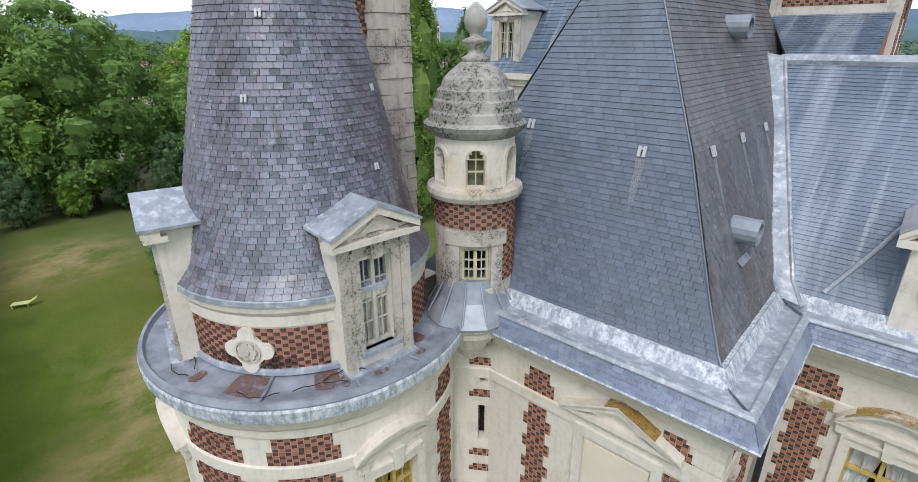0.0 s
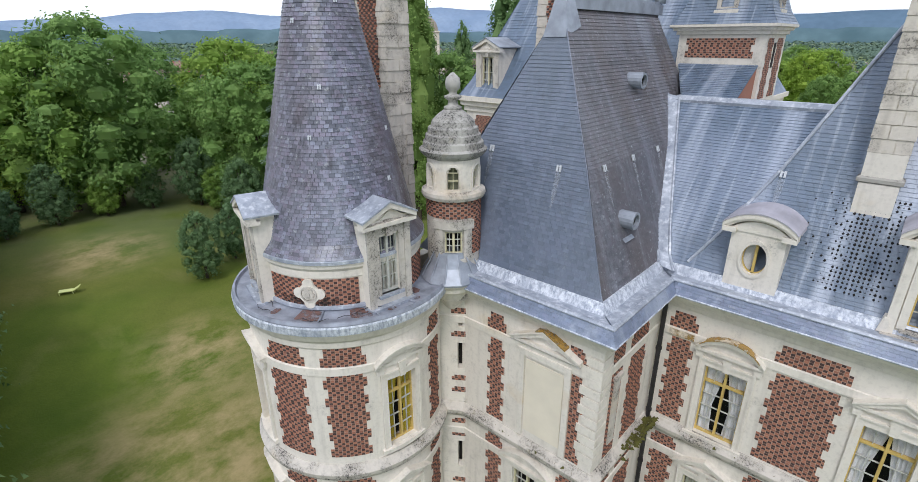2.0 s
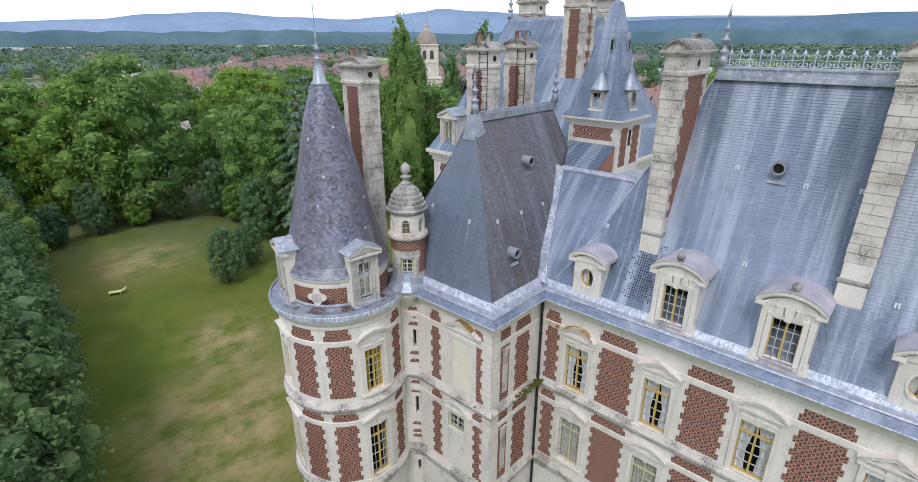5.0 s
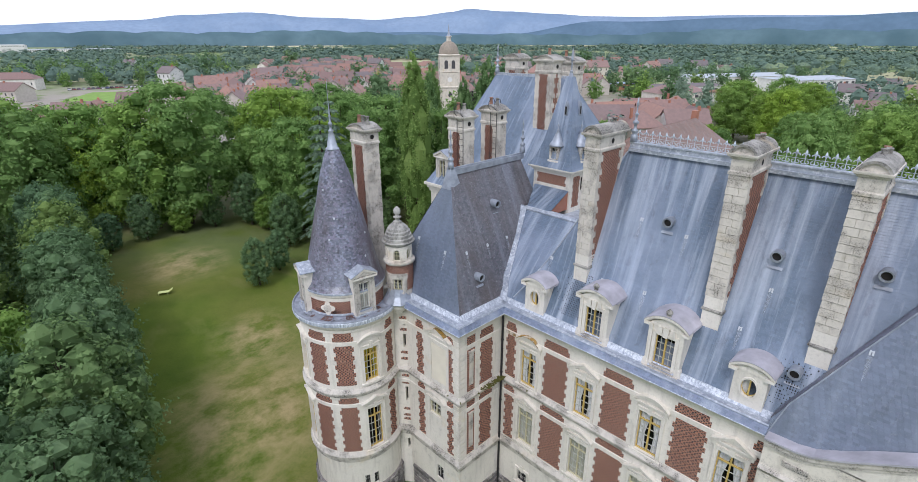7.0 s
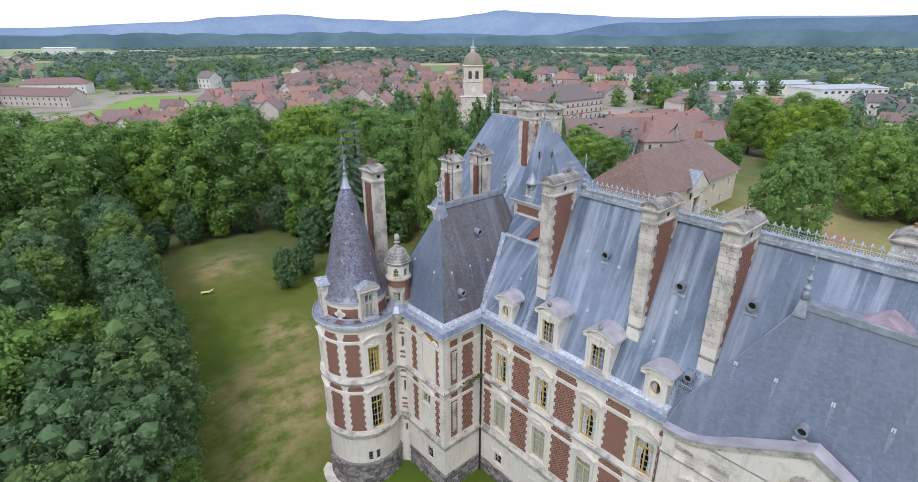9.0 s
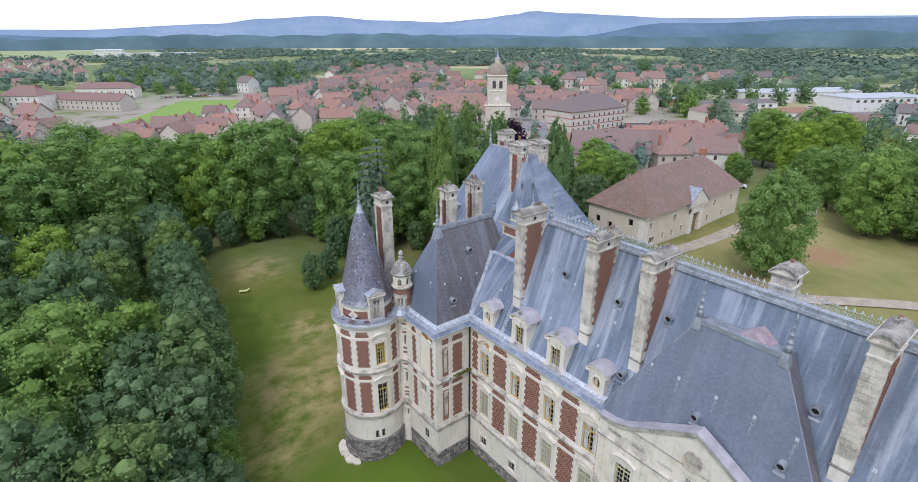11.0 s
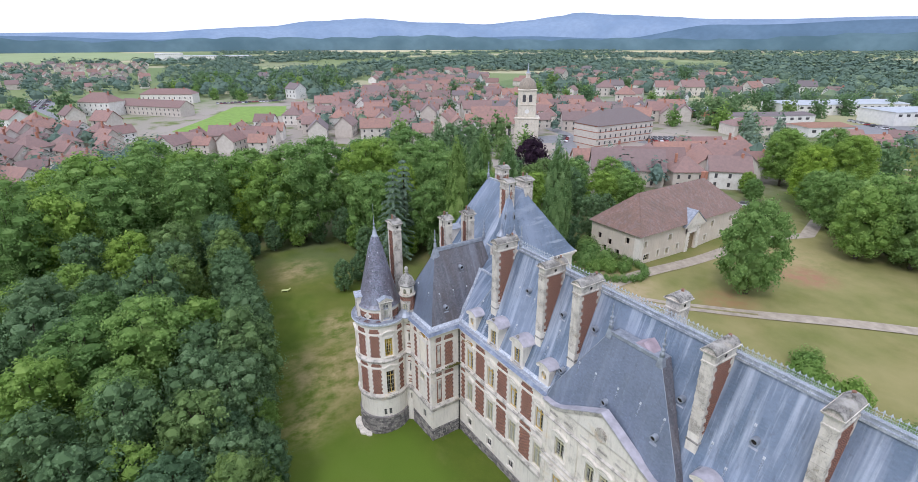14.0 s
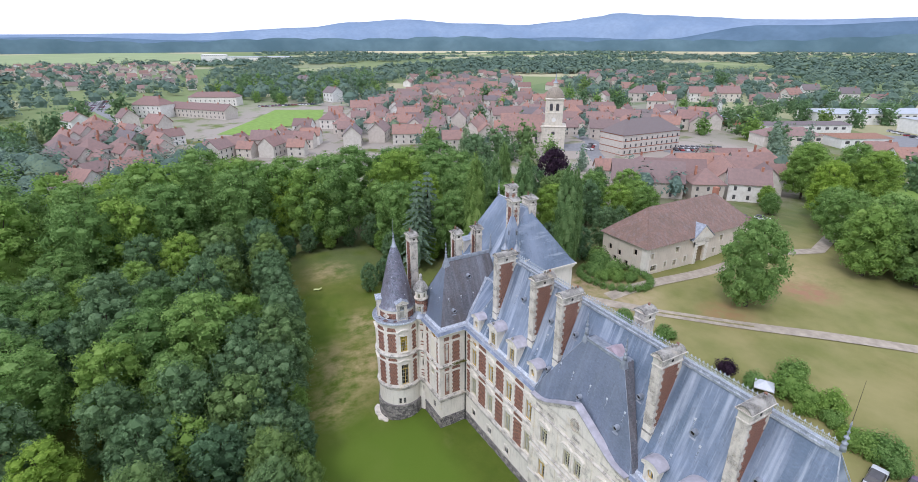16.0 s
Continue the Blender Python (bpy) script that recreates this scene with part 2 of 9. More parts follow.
def glass_mat():
    m = Mat("window_glass", 0.06, 0.0, 0.8)
    m.color((0.02, 0.022, 0.025))
    m.p.inputs["Alpha"].default_value = 0.16
    return m.m


M_GLASS = glass_mat()

# ---- mesh helpers ----
class B:
    """Collects vertices and faces of one mesh."""
    def __init__(self):
        self.v, self.f = [], []

    def add(self, vs, fs):
        k = len(self.v)
        self.v.extend(tuple(p) for p in vs)
        self.f.extend(tuple(i + k for i in f) for f in fs)
        return self

    def quad(self, a, b, c, d):
        return self.add((a, b, c, d), ((0, 1, 2, 3),))

    def hexa(self, p):
        """Eight points: four below, four above, both counter-clockwise from above."""
        return self.add(p, ((3, 2, 1, 0), (4, 5, 6, 7), (0, 1, 5, 4), (1, 2, 6, 5), (2, 3, 7, 6), (3, 0, 4, 7)))

    def box(self, x0, x1, y0, y1, z0, z1):
        return self.hexa([(x0, y0, z0), (x1, y0, z0), (x1, y1, z0), (x0, y1, z0), (x0, y0, z1), (x1, y0, z1), (x1, y1, z1), (x0, y1, z1)])

    def lathe(self, prof, c=(0, 0, 0), n=24, cap=True):
        k = len(self.v)
        for r, z in prof:
            for i in range(n):
                a = 2 * math.pi * i / n
                self.v.append((c[0] + r * math.cos(a), c[1] + r * math.sin(a), c[2] + z))
        m = len(prof)
        for j in range(m - 1):
            for i in range(n):
                a, b = k + j * n + i, k + j * n + (i + 1) % n
                self.f.append((a, b, b + n, a + n))
        if cap:
            self.f.append(tuple(k + i for i in reversed(range(n))))
            self.f.append(tuple(k + (m - 1) * n + i for i in range(n)))
        return self

    def tube(self, p, q, r0, r1, n=8):
        p, q = Vector(p), Vector(q)
        d = (q - p).normalized()
        a = d.orthogonal().normalized()
        b = d.cross(a)
        k = len(self.v)
        for o, r in ((p, r0), (q, r1)):
            for i in range(n):
                t = 2 * math.pi * i / n
                self.v.append(tuple(o + (a * math.cos(t) + b * math.sin(t)) * r))
        for i in range(n):
            self.f.append((k + i, k + (i + 1) % n, k + n + (i + 1) % n, k + n + i))
        self.f.append(tuple(k + i for i in reversed(range(n))))
        self.f.append(tuple(k + n + i for i in range(n)))
        return self

    def pipe(self, line, r, n=8):
        """One bent roll along a line of points."""
        line = [Vector(p) for p in line]
        k = len(self.v)
        for j, p in enumerate(line):
            d = (line[min(j + 1, len(line) - 1)] - line[max(j - 1, 0)]).normalized()
            a = d.cross(Vector((0, 0, 1))).normalized()
            c = d.cross(a)
            self.v += [tuple(p + (a * math.cos(2 * math.pi * i / n) + c * math.sin(2 * math.pi * i / n)) * r) for i in range(n)]
        for j in range(len(line) - 1):
            for i in range(n):
                q = k + j * n
                self.f.append((q + i, q + n + i, q + n + (i + 1) % n, q + (i + 1) % n))
        return self

    def stack(self, x0, x1, y0, y1, prof):
        """A square moulding: (outset, height) pairs upwards."""
        k = len(self.v)
        for g, z in prof:
            self.v += [(x0 - g, y0 - g, z), (x1 + g, y0 - g, z), (x1 + g, y1 + g, z), (x0 - g, y1 + g, z)]
        for j in range(len(prof) - 1):
            for i in range(4):
                q = k + j * 4
                self.f.append((q + i, q + (i + 1) % 4, q + 4 + (i + 1) % 4, q + 4 + i))
        m = k + 4 * len(prof) - 4
        self.f += [(k + 3, k + 2, k + 1, k), (m, m + 1, m + 2, m + 3)]
        return self

    def band(self, line, t0, t1, lo, hi, put):
        """A moulding along a drawn line (u, v): from t0 to t1 above it, between depths lo and hi."""
        k = len(self.v)
        for u, v in line:
            self.v += [put(u, v + t0, lo), put(u, v + t0, hi), put(u, v + t1, hi), put(u, v + t1, lo)]
        for j in range(len(line) - 1):
            q = k + j * 4
            for i in range(4):
                self.f.append((q + i, q + 4 + i, q + 4 + (i + 1) % 4, q + (i + 1) % 4))
        m = k + 4 * len(line) - 4
        self.f += [(k, k + 1, k + 2, k + 3), (m + 3, m + 2, m + 1, m)]
        return self

    def ring(self, inner, outer, lo, hi, put):
        """A closed frame between two outlines of as many points, between depths lo and hi."""
        n, k = len(inner), len(self.v)
        for line, d in ((inner, hi), (outer, hi), (inner, lo), (outer, lo)):
            self.v += [put(u, v, d) for u, v in line]
        for i in range(n):
            j = (i + 1) % n
            a, b, c, e = k, k + n, k + 2 * n, k + 3 * n
            self.f += [(a + i, b + i, b + j, a + j), (c + j, e + j, e + i, c + i), (b + i, e + i, e + j, b + j), (a + j, c + j, c + i, a + i)]
        return self

    def prism(self, poly, lo, hi, put):
        """A flat outline (u, v), counter-clockwise from the front, between depths lo and hi; put(u, v, d) gives the place."""
        n = len(poly)
        vs = [put(u, v, hi) for u, v in poly] + [put(u, v, lo) for u, v in poly]
        fs = [tuple(range(n)), tuple(reversed(range(n, 2 * n)))]
        fs += [(i, i + n, (i + 1) % n + n, (i + 1) % n) for i in range(n)]
        return self.add(vs, fs)

    def mesh(self, name, smooth=False):
        me = bpy.data.meshes.new(name)
        me.from_pydata(self.v, [], self.f)
        if smooth:
            me.polygons.foreach_set("use_smooth", [True] * len(me.polygons))
        me.update()
        return me


def part(name, b, mat, parent=None, label="", smooth=False, kind=""):
    """Links a mesh as one object under a thing or under a part."""
    me = b.mesh(name, smooth) if isinstance(b, B) else b
    if not me.materials:
        me.materials.append(mat)
    ob = new(name, me)
    ob.parent = parent
    return tagged(ob, label, kind=kind)


def plane_s(o, u, n):
    """A flat wall: along u, up z, out n."""
    o, u, n = Vector(o), Vector(u), Vector(n)
    return lambda a, v, d=0.0: tuple(o + u * a + n * d + Vector((0, 0, v)))


def round_s(cx, cy, r):
    """A round wall: a is metres along the circle from the +x side."""
    def put(a, v, d=0.0):
        t = a / r
        return (cx + (r + d) * math.cos(t), cy + (r + d) * math.sin(t), v)
    return put


def steps(a, b, step):
    n = max(1, math.ceil(abs(b - a) / step - 1e-6)) if step else 1
    return [a + (b - a) * i / n for i in range(n + 1)]


def wall_mesh(put, u0, u1, v0, v1, holes, thick, step=0):
    """A wall with openings that go through it."""
    us = {u0, u1}
    vs = {v0, v1}
    for a, b, c, d in holes:
        us |= {a, b}
        vs |= {c, d}
    us = sorted(us)
    fine = []
    for a, b in zip(us, us[1:]):
        fine += steps(a, b, step)[:-1]
    us = fine + [u1]
    vs = sorted(vs)
    b = B()

    def solid(i, j):
        if not (0 <= i < len(us) - 1 and 0 <= j < len(vs) - 1):
            return False
        x, y = (us[i] + us[i + 1]) / 2, (vs[j] + vs[j + 1]) / 2
        return not any(h[0] < x < h[1] and h[2] < y < h[3] for h in holes)
    for i in range(len(us) - 1):
        for j in range(len(vs) - 1):
            if not solid(i, j):
                continue
            a, c, d, e = us[i], us[i + 1], vs[j], vs[j + 1]
            b.quad(put(a, d, 0), put(c, d, 0), put(c, e, 0), put(a, e, 0))
            b.quad(put(c, d, -thick), put(a, d, -thick), put(a, e, -thick), put(c, e, -thick))
            for (di, dj), (p, q) in (((-1, 0), ((a, e), (a, d))), ((1, 0), ((c, d), (c, e))), ((0, -1), ((a, d), (c, d))), ((0, 1), ((c, e), (a, e)))):
                if not solid(i + di, j + dj):
                    b.quad(put(*q, 0), put(*p, 0), put(*p, -thick), put(*q, -thick))
    return b


def sweep(b, put, u0, u1, prof, step=0, m0=0.0, m1=0.0, lo=-0.02):
    """A moulding: an outline of (out, up) points run along a wall; m0, m1 mitre its ends (+1 outer corner, -1 inner)."""
    us = steps(u0, u1, step)
    n = len(prof)
    pts = list(prof) + [(lo, prof[-1][1]), (lo, prof[0][1])]
    n = len(pts)
    k = len(b.v)
    for i, u in enumerate(us):
        t = i / (len(us) - 1)
        for d, v in pts:
            b.v.append(put(u - m0 * d * (1 - t) + m1 * d * t, v, d))
    for i in range(len(us) - 1):
        for j in range(n):
            a, c = k + i * n + j, k + i * n + (j + 1) % n
            b.f.append((a, a + n, c + n, c))
    b.f.append(tuple(k + j for j in range(n)))
    b.f.append(tuple(k + (len(us) - 1) * n + j for j in reversed(range(n))))
    return b


COURSE, JOINT = 0.078, 0.014
rnd = random.Random(5)


def bricks(put, u0, u1, v0, v1, red, dark, mortar, tooth=(0.12, 0.12), group=4, curve=False, proud=0.012, picked=None):
    """A brick field in Flemish bond with dark headers and toothed edges."""
    rows = max(1, round((v1 - v0) / COURSE))
    h = (v1 - v0) / rows
    for g in range(0, rows, group):
        out = (g // group) % 2 == 0
        a, c = u0 - (tooth[0] if out else 0), u1 + (tooth[1] if out else 0)
        w0, w1 = v0 + g * h, v0 + min(rows, g + group) * h
        for x0, x1 in zip(steps(a, c, 0.3 if curve else 0), steps(a, c, 0.3 if curve else 0)[1:]):
            mortar.quad(put(x0, w0, 0.005), put(x1, w0, 0.005), put(x1, w1, 0.005), put(x0, w1, 0.005))
        for r in range(g, min(rows, g + group)):
            z0, z1 = v0 + r * h + JOINT / 2, v0 + (r + 1) * h - JOINT / 2
            x = a - (0.0 if r % 2 else 0.114)
            k = 0
            while x < c:
                w = 0.118 if k % 2 == 0 else 0.11
                p, q = max(x, a) + JOINT / 2, min(x + w, c) - JOINT / 2
                if q - p > 0.02:
                    d = proud + rnd.uniform(-0.004, 0.004)
                    vs = [put(p, z0, 0), put(q, z0, 0), put(q, z1, 0), put(p, z1, 0), put(p, z0, d), put(q, z0, d), put(q, z1, d), put(p, z1, d)]
                    is_dark = k % 2 == 1
                    if picked is not None and len(picked) < 300 and q - p > (0.09 if is_dark else 0.098):
                        picked.append((put((p + q) / 2, (z0 + z1) / 2, 0), (put(q, z0, 0), put(p, z0, 0)), is_dark))
                    else:
                        (dark if is_dark else red).add(vs, ((4, 5, 6, 7), (0, 1, 5, 4), (1, 2, 6, 5), (2, 3, 7, 6), (3, 0, 4, 7)))
                x += w
                k += 1


def roof_rows(prof, gauge):
    """Points up a bent roof slope, one a course: (inward, height, tangent)."""
    seg, total = [], 0.0
    for (a, z), (c, y) in zip(prof, prof[1:]):
        d = math.hypot(c - a, y - z)
        seg.append((total, total + d, a, z, c, y))
        total += d
    n = int(total / gauge)
    out = []
    for i in range(n + 1):
        s = i * gauge
        for s0, s1, a, z, c, y in seg:
            if s <= s1 + 1e-6:
                t = (s - s0) / (s1 - s0)
                out.append((a + (c - a) * t, z + (y - z) * t))
                break
    return out


def slates(b, put, prof, left, right, gauge=0.118, width=0.21, lift=0.014, gaps=None, skip=()):
    """Slates on a hipped slope. prof: (inward, height) up the slope; left, right: the ends of a course as functions of the inward distance;
    put(u, inward, height, out) gives the place. skip: boxes (u0, u1, z0, z1) with no slates."""
    rows = roof_rows(prof, gauge)
    for i in range(len(rows) - 1):
        (a, z), (c, y) = rows[i], rows[i + 1]
        k = math.hypot(c - a, y - z)
        no, nz = (y - z) / k, (c - a) / k
        l0, r0 = left(a), right(a)
        l1, r1 = left(c), right(c)
        if r0 - l0 < 0.05:
            break
        x = l0 - (width / 2 if i % 2 else 0)
        while x < r0:
            p, q = max(x, l0) + 0.004, min(x + width, r0) - 0.004
            x += width
            if q - p < 0.015 or any(s[0] < (p + q) / 2 < s[1] and s[2] < z < s[3] for s in skip):
                continue
            if gaps and gaps(p, z):
                continue
            e = lift + rnd.uniform(-0.004, 0.005)
            pu, qu = max(p, l1 if p < l1 else p), min(q, r1 if q > r1 else q)
            b.add([put(p, a - no * e, z + nz * e), put(q, a - no * e, z + nz * e), put(qu, c, y), put(pu, c, y), put(p, a, z - 0.002), put(q, a, z - 0.002)],
                  ((0, 1, 2, 3), (4, 5, 1, 0)))

# ---- chateau ----
chateau = tagged(new("chateau"), "brick and pale limestone chateau with steep slate roofs", "castle")
S_MAIN = plane_s((0, 11.85, 0), (1, 0, 0), (0, -1, 0))
S_PF = plane_s((0, 7.85, 0), (1, 0, 0), (0, -1, 0))
S_PS = plane_s((-1.15, 0, 0), (0, 1, 0), (1, 0, 0))
S_MID = plane_s((0, 11.25, 0), (1, 0, 0), (0, -1, 0))
TX, TY, TR = -9.22, 5.31, 3.1
S_TOWER = round_s(TX, TY, TR)
DEG = TR * math.pi / 180
_sd = Vector((1.42, 0.93, 0)).normalized()
S_SHAFT = plane_s((-6.99, 7.31, 0), _sd, (_sd.y, -_sd.x, 0))
FOOT = -2.5
MID_X = 21.1


def arc_pts(uc, half, zb, rise, n=14):
    """Points of a flat arch from right to left."""
    r = (half * half + rise * rise) / (2 * rise)
    a = math.asin(min(1, half / r))
    return [(uc + r * math.sin(a - 2 * a * i / n), zb + rise - r + r * math.cos(a - 2 * a * i / n)) for i in range(n + 1)]


def pediment(b, put, uc, half, zb, rise, kind, depth=0.2):
    """A window pediment: raised tympanum, base moulding and raking moulding."""
    if kind == "arch":
        line = arc_pts(uc, half, zb, rise)
        inner = arc_pts(uc, half - 0.12, zb, rise - 0.13)
    else:
        line = [(uc + half, zb), (uc, zb + rise), (uc - half, zb)]
        inner = [(uc + half - 0.3, zb), (uc, zb + rise - 0.16), (uc - half + 0.3, zb)]
        m = []
        for a, c in zip(line, line[1:]):
            m += [((a[0] + (c[0] - a[0]) * i / 5), (a[1] + (c[1] - a[1]) * i / 5)) for i in range(5)]
        line = m + [line[-1]]
        m = []
        for a, c in zip(inner, inner[1:]):
            m += [((a[0] + (c[0] - a[0]) * i / 5), (a[1] + (c[1] - a[1]) * i / 5)) for i in range(5)]
        inner = m + [inner[-1]]
    for i in range(len(line) - 1):
        b.prism([inner[i], line[i], line[i + 1], inner[i + 1]], -0.01, depth, put)
        o = [(line[i][0], line[i][1] + 0.05), (line[i + 1][0], line[i + 1][1] + 0.05)]
        b.prism([line[i], o[0], o[1], line[i + 1]], -0.01, depth + 0.06, put)
    b.prism([(uc - half, zb - 0.1), (uc + half, zb - 0.1), (uc + half, zb - 0.003), (uc - half, zb - 0.003)], -0.01, depth * 0.8, put)
    n = len(inner)
    for i in range(n - 1):
        b.prism([(inner[i][0], zb), inner[i], inner[i + 1], (inner[i + 1][0], zb)], -0.01, 0.03, put)


def rect(b, put, u0, u1, v0, v1, lo, hi, step=0):
    us = steps(u0, u1, step)
    for a, c in zip(us, us[1:]):
        b.prism([(a, v0), (c, v0), (c, v1), (a, v1)], lo, hi, put)


def make_window(put, uc, w, z0, z1, paint=M_PAINT_Y, curtain="white", pedi="arch", step=0, bars=4, transom=True, surround=True, name="window", parent=None, pane_depth=-0.2, rise=0.5, head=0.62, arched=False):
    """A casement window in its stone surround, with curtains and a near-black box standing for the unlit room behind.
    """
    u0, u1 = uc - w / 2, uc + w / 2
    f = B()
    d0, d1 = pane_depth - 0.05, pane_depth + 0.05
    e, g = 0.042, 0.036
    rect(f, put, u0, u0 + e, z0, z1, d0, d1)
    rect(f, put, u1 - e, u1, z0, z1, d0, d1)
    rect(f, put, u0 + e, u1 - e, z0, z0 + 0.07, d0, d1)
    rect(f, put, u0 + e, u1 - e, z1 - e, z1, d0, d1)
    rect(f, put, uc - g, uc + g, z0 + 0.07, z1 - e, d0, d1 + 0.02)
    zt = z0 + (z1 - z0) * 0.76 if transom else z1 - e
    if transom:
        for a, c in ((u0 + e, uc - g), (uc + g, u1 - e)):
            rect(f, put, a, c, zt - 0.035, zt + 0.035, d0, d1 + 0.01)
    win = part(name, f, paint, parent or chateau)
    for i in range(1, bars):
        z = z0 + 0.07 + (zt - z0 - 0.07) * i / bars
        for a, c in ((u0 + e, uc - g), (uc + g, u1 - e)):
            k = B()
            rect(k, put, a, c, z - 0.012, z + 0.012, pane_depth - 0.02, pane_depth + 0.03)
            part("glazing_bar", k, M_PAINT_G, win)
    for s in (-1, 1):
        m = uc + s * w * 0.25
        k = B()
        rect(k, put, m - 0.011, m + 0.011, z0 + 0.07, z1 - e, pane_depth - 0.018, pane_depth + 0.028)
        part("glazing_bar", k, M_PAINT_G, win)
    for a, c in ((u0 + 0.05, uc), (uc, u1 - 0.05)):
        g = B().quad(put(a, z0 + 0.08, pane_depth), put(c, z0 + 0.08, pane_depth), put(c, z1 - 0.05, pane_depth), put(a, z1 - 0.05, pane_depth))
        ob = part("pane", g, M_GLASS, win, "dark window glass")
        ob.visible_shadow = False
    # box added behind the panes, coloured near-black for the unlit room
    r = B()
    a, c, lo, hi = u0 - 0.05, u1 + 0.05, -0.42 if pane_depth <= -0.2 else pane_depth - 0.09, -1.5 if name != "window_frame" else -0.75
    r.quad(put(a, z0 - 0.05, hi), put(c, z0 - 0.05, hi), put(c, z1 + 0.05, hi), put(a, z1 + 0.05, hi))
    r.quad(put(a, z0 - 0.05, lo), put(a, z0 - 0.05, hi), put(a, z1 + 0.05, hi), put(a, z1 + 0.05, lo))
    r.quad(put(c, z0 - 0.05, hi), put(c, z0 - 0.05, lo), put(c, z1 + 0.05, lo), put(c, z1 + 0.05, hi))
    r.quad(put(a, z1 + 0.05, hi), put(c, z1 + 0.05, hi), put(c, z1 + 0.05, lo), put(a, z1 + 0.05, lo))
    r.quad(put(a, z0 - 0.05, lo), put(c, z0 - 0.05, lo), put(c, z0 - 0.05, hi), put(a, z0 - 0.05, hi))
    part("room_lining", r, M_DARK, win, "near-black box standing in for the unlit room")
    if curtain == "sheer":
        k = B()
        us = steps(u0 + 0.04, u1 - 0.04, w / 26)
        for i in range(len(us) - 1):
            d_a, d_b = -0.3 + 0.025 * math.sin(i * 1.9), -0.3 + 0.025 * math.sin((i + 1) * 1.9)
            k.quad(put(us[i], z0 + 0.03, d_a), put(us[i + 1], z0 + 0.03, d_b), put(us[i + 1], z1 - 0.04, d_b), put(us[i], z1 - 0.04, d_a))
        part("curtain", k, M_SHEER, win, "drawn sheer pale curtain")
    elif curtain:
        for s in (-1, 1):
            k = B()
            n = 9
            top, mid = [], []
            for i in range(n + 1):
                t = i / n
                wob = 0.03 * math.sin(t * 17 + s)
                top.append((uc + s * (w / 2 - 0.03 - t * w * 0.47), -0.27 + wob))
                mid.append((uc + s * (w / 2 - 0.03 - t * w * 0.27), -0.27 + wob))
            zc, zl = z1 - 0.04, z0 + (z1 - z0) * 0.42
            for i in range(n):
                k.quad(put(top[i][0], zc, top[i][1]), put(top[i + 1][0], zc, top[i + 1][1]), put(mid[i + 1][0], zl, mid[i + 1][1]), put(mid[i][0], zl, mid[i][1]))
                lw = 1.3
                k.quad(put(mid[i][0], zl, mid[i][1]), put(mid[i + 1][0], zl, mid[i + 1][1]), put(uc + s * (w / 2 - 0.03 - (i + 1) / n * w * 0.25 * lw), z0 + 0.02, mid[i + 1][1]), put(uc + s * (w / 2 - 0.03 - i / n * w * 0.25 * lw), z0 + 0.02, mid[i][1]))
            part("curtain", k, M_CURTAIN_Y if curtain == "yellow" else M_CURTAIN, win, "tied-back " + curtain + " curtain")
    if surround:
        s = B()
        for a, c in ((u0 - 0.2, u0), (u1, u1 + 0.2)):
            rect(s, put, a, c, z0 - 0.03, z1 + 0.2, -0.01, 0.05)
            o = a if a < uc else c - 0.06
            rect(s, put, o, o + 0.06, z0 - 0.03, z1 + 0.2, 0.05, 0.085)
        rect(s, put, u0, u1, z1, z1 + 0.2, -0.01, 0.05, step)
        rect(s, put, u0 - 0.2, u1 + 0.2, z1 + 0.2, z1 + 0.26, -0.01, 0.09, step)
        s.prism([(uc - 0.09, z1), (uc + 0.09, z1), (uc + 0.14, z1 + head - 0.1), (uc - 0.14, z1 + head - 0.1)], 0.05, 0.1, put)
        if pedi:
            pediment(s, put, uc, w / 2 + 0.38, z1 + head, rise, pedi)
            for e in (-1, 1):
                x = uc + e * (w / 2 + 0.22)
                s.prism([(x - 0.1, z1 + 0.26), (x + 0.1, z1 + 0.26), (x + 0.12, z1 + head - 0.1), (x - 0.12, z1 + head - 0.1)], -0.01, 0.1, put)
        part("surround", s, M_STONE, win, "moulded limestone surround")
        q = B().band([(a, z0 - 0.14) for a in steps(u0 - 0.28, u1 + 0.28, step)], 0.0, 0.12, -0.3, 0.14, put)
        part("sill", q, M_STONE, win)
    return win


# levels of the two storeys: panel bottom, panel top, band top, small panel top
UP = dict(p0=10.42, p1=13.55, b1=13.9, s1=14.48)
LO = dict(p0=5.35, p1=8.85, b1=9.2, s1=9.66)
BAYS = [1.07, 5.12, 9.13, 13.16]
WIN_UP, WIN_LO = (10.35, 12.95), (5.62, 8.45)
CORNICE = [(0.0, 14.62), (0.06, 14.66), (0.1, 14.82), (0.2, 14.88), (0.24, 14.98), (0.4, 15.06), (0.46, 15.14), (0.48, 15.22)]
SKIRT = [(0.46, 15.22), (0.5, 15.25), (0.3, 15.62), (0.24, 15.66), (0.2, 15.62), (0.16, 15.45)]
STRING_UP = [(0.0, 9.74), (0.1, 9.78), (0.14, 9.9), (0.24, 9.98), (0.26, 10.12), (0.05, 10.34)]
STRING_LO = [(0.0, 4.3), (0.08, 4.36), (0.1, 4.62), (0.22, 4.72), (0.24, 4.92), (0.05, 5.2)]

red, dark, mortar = B(), B(), B()
near_bricks = []

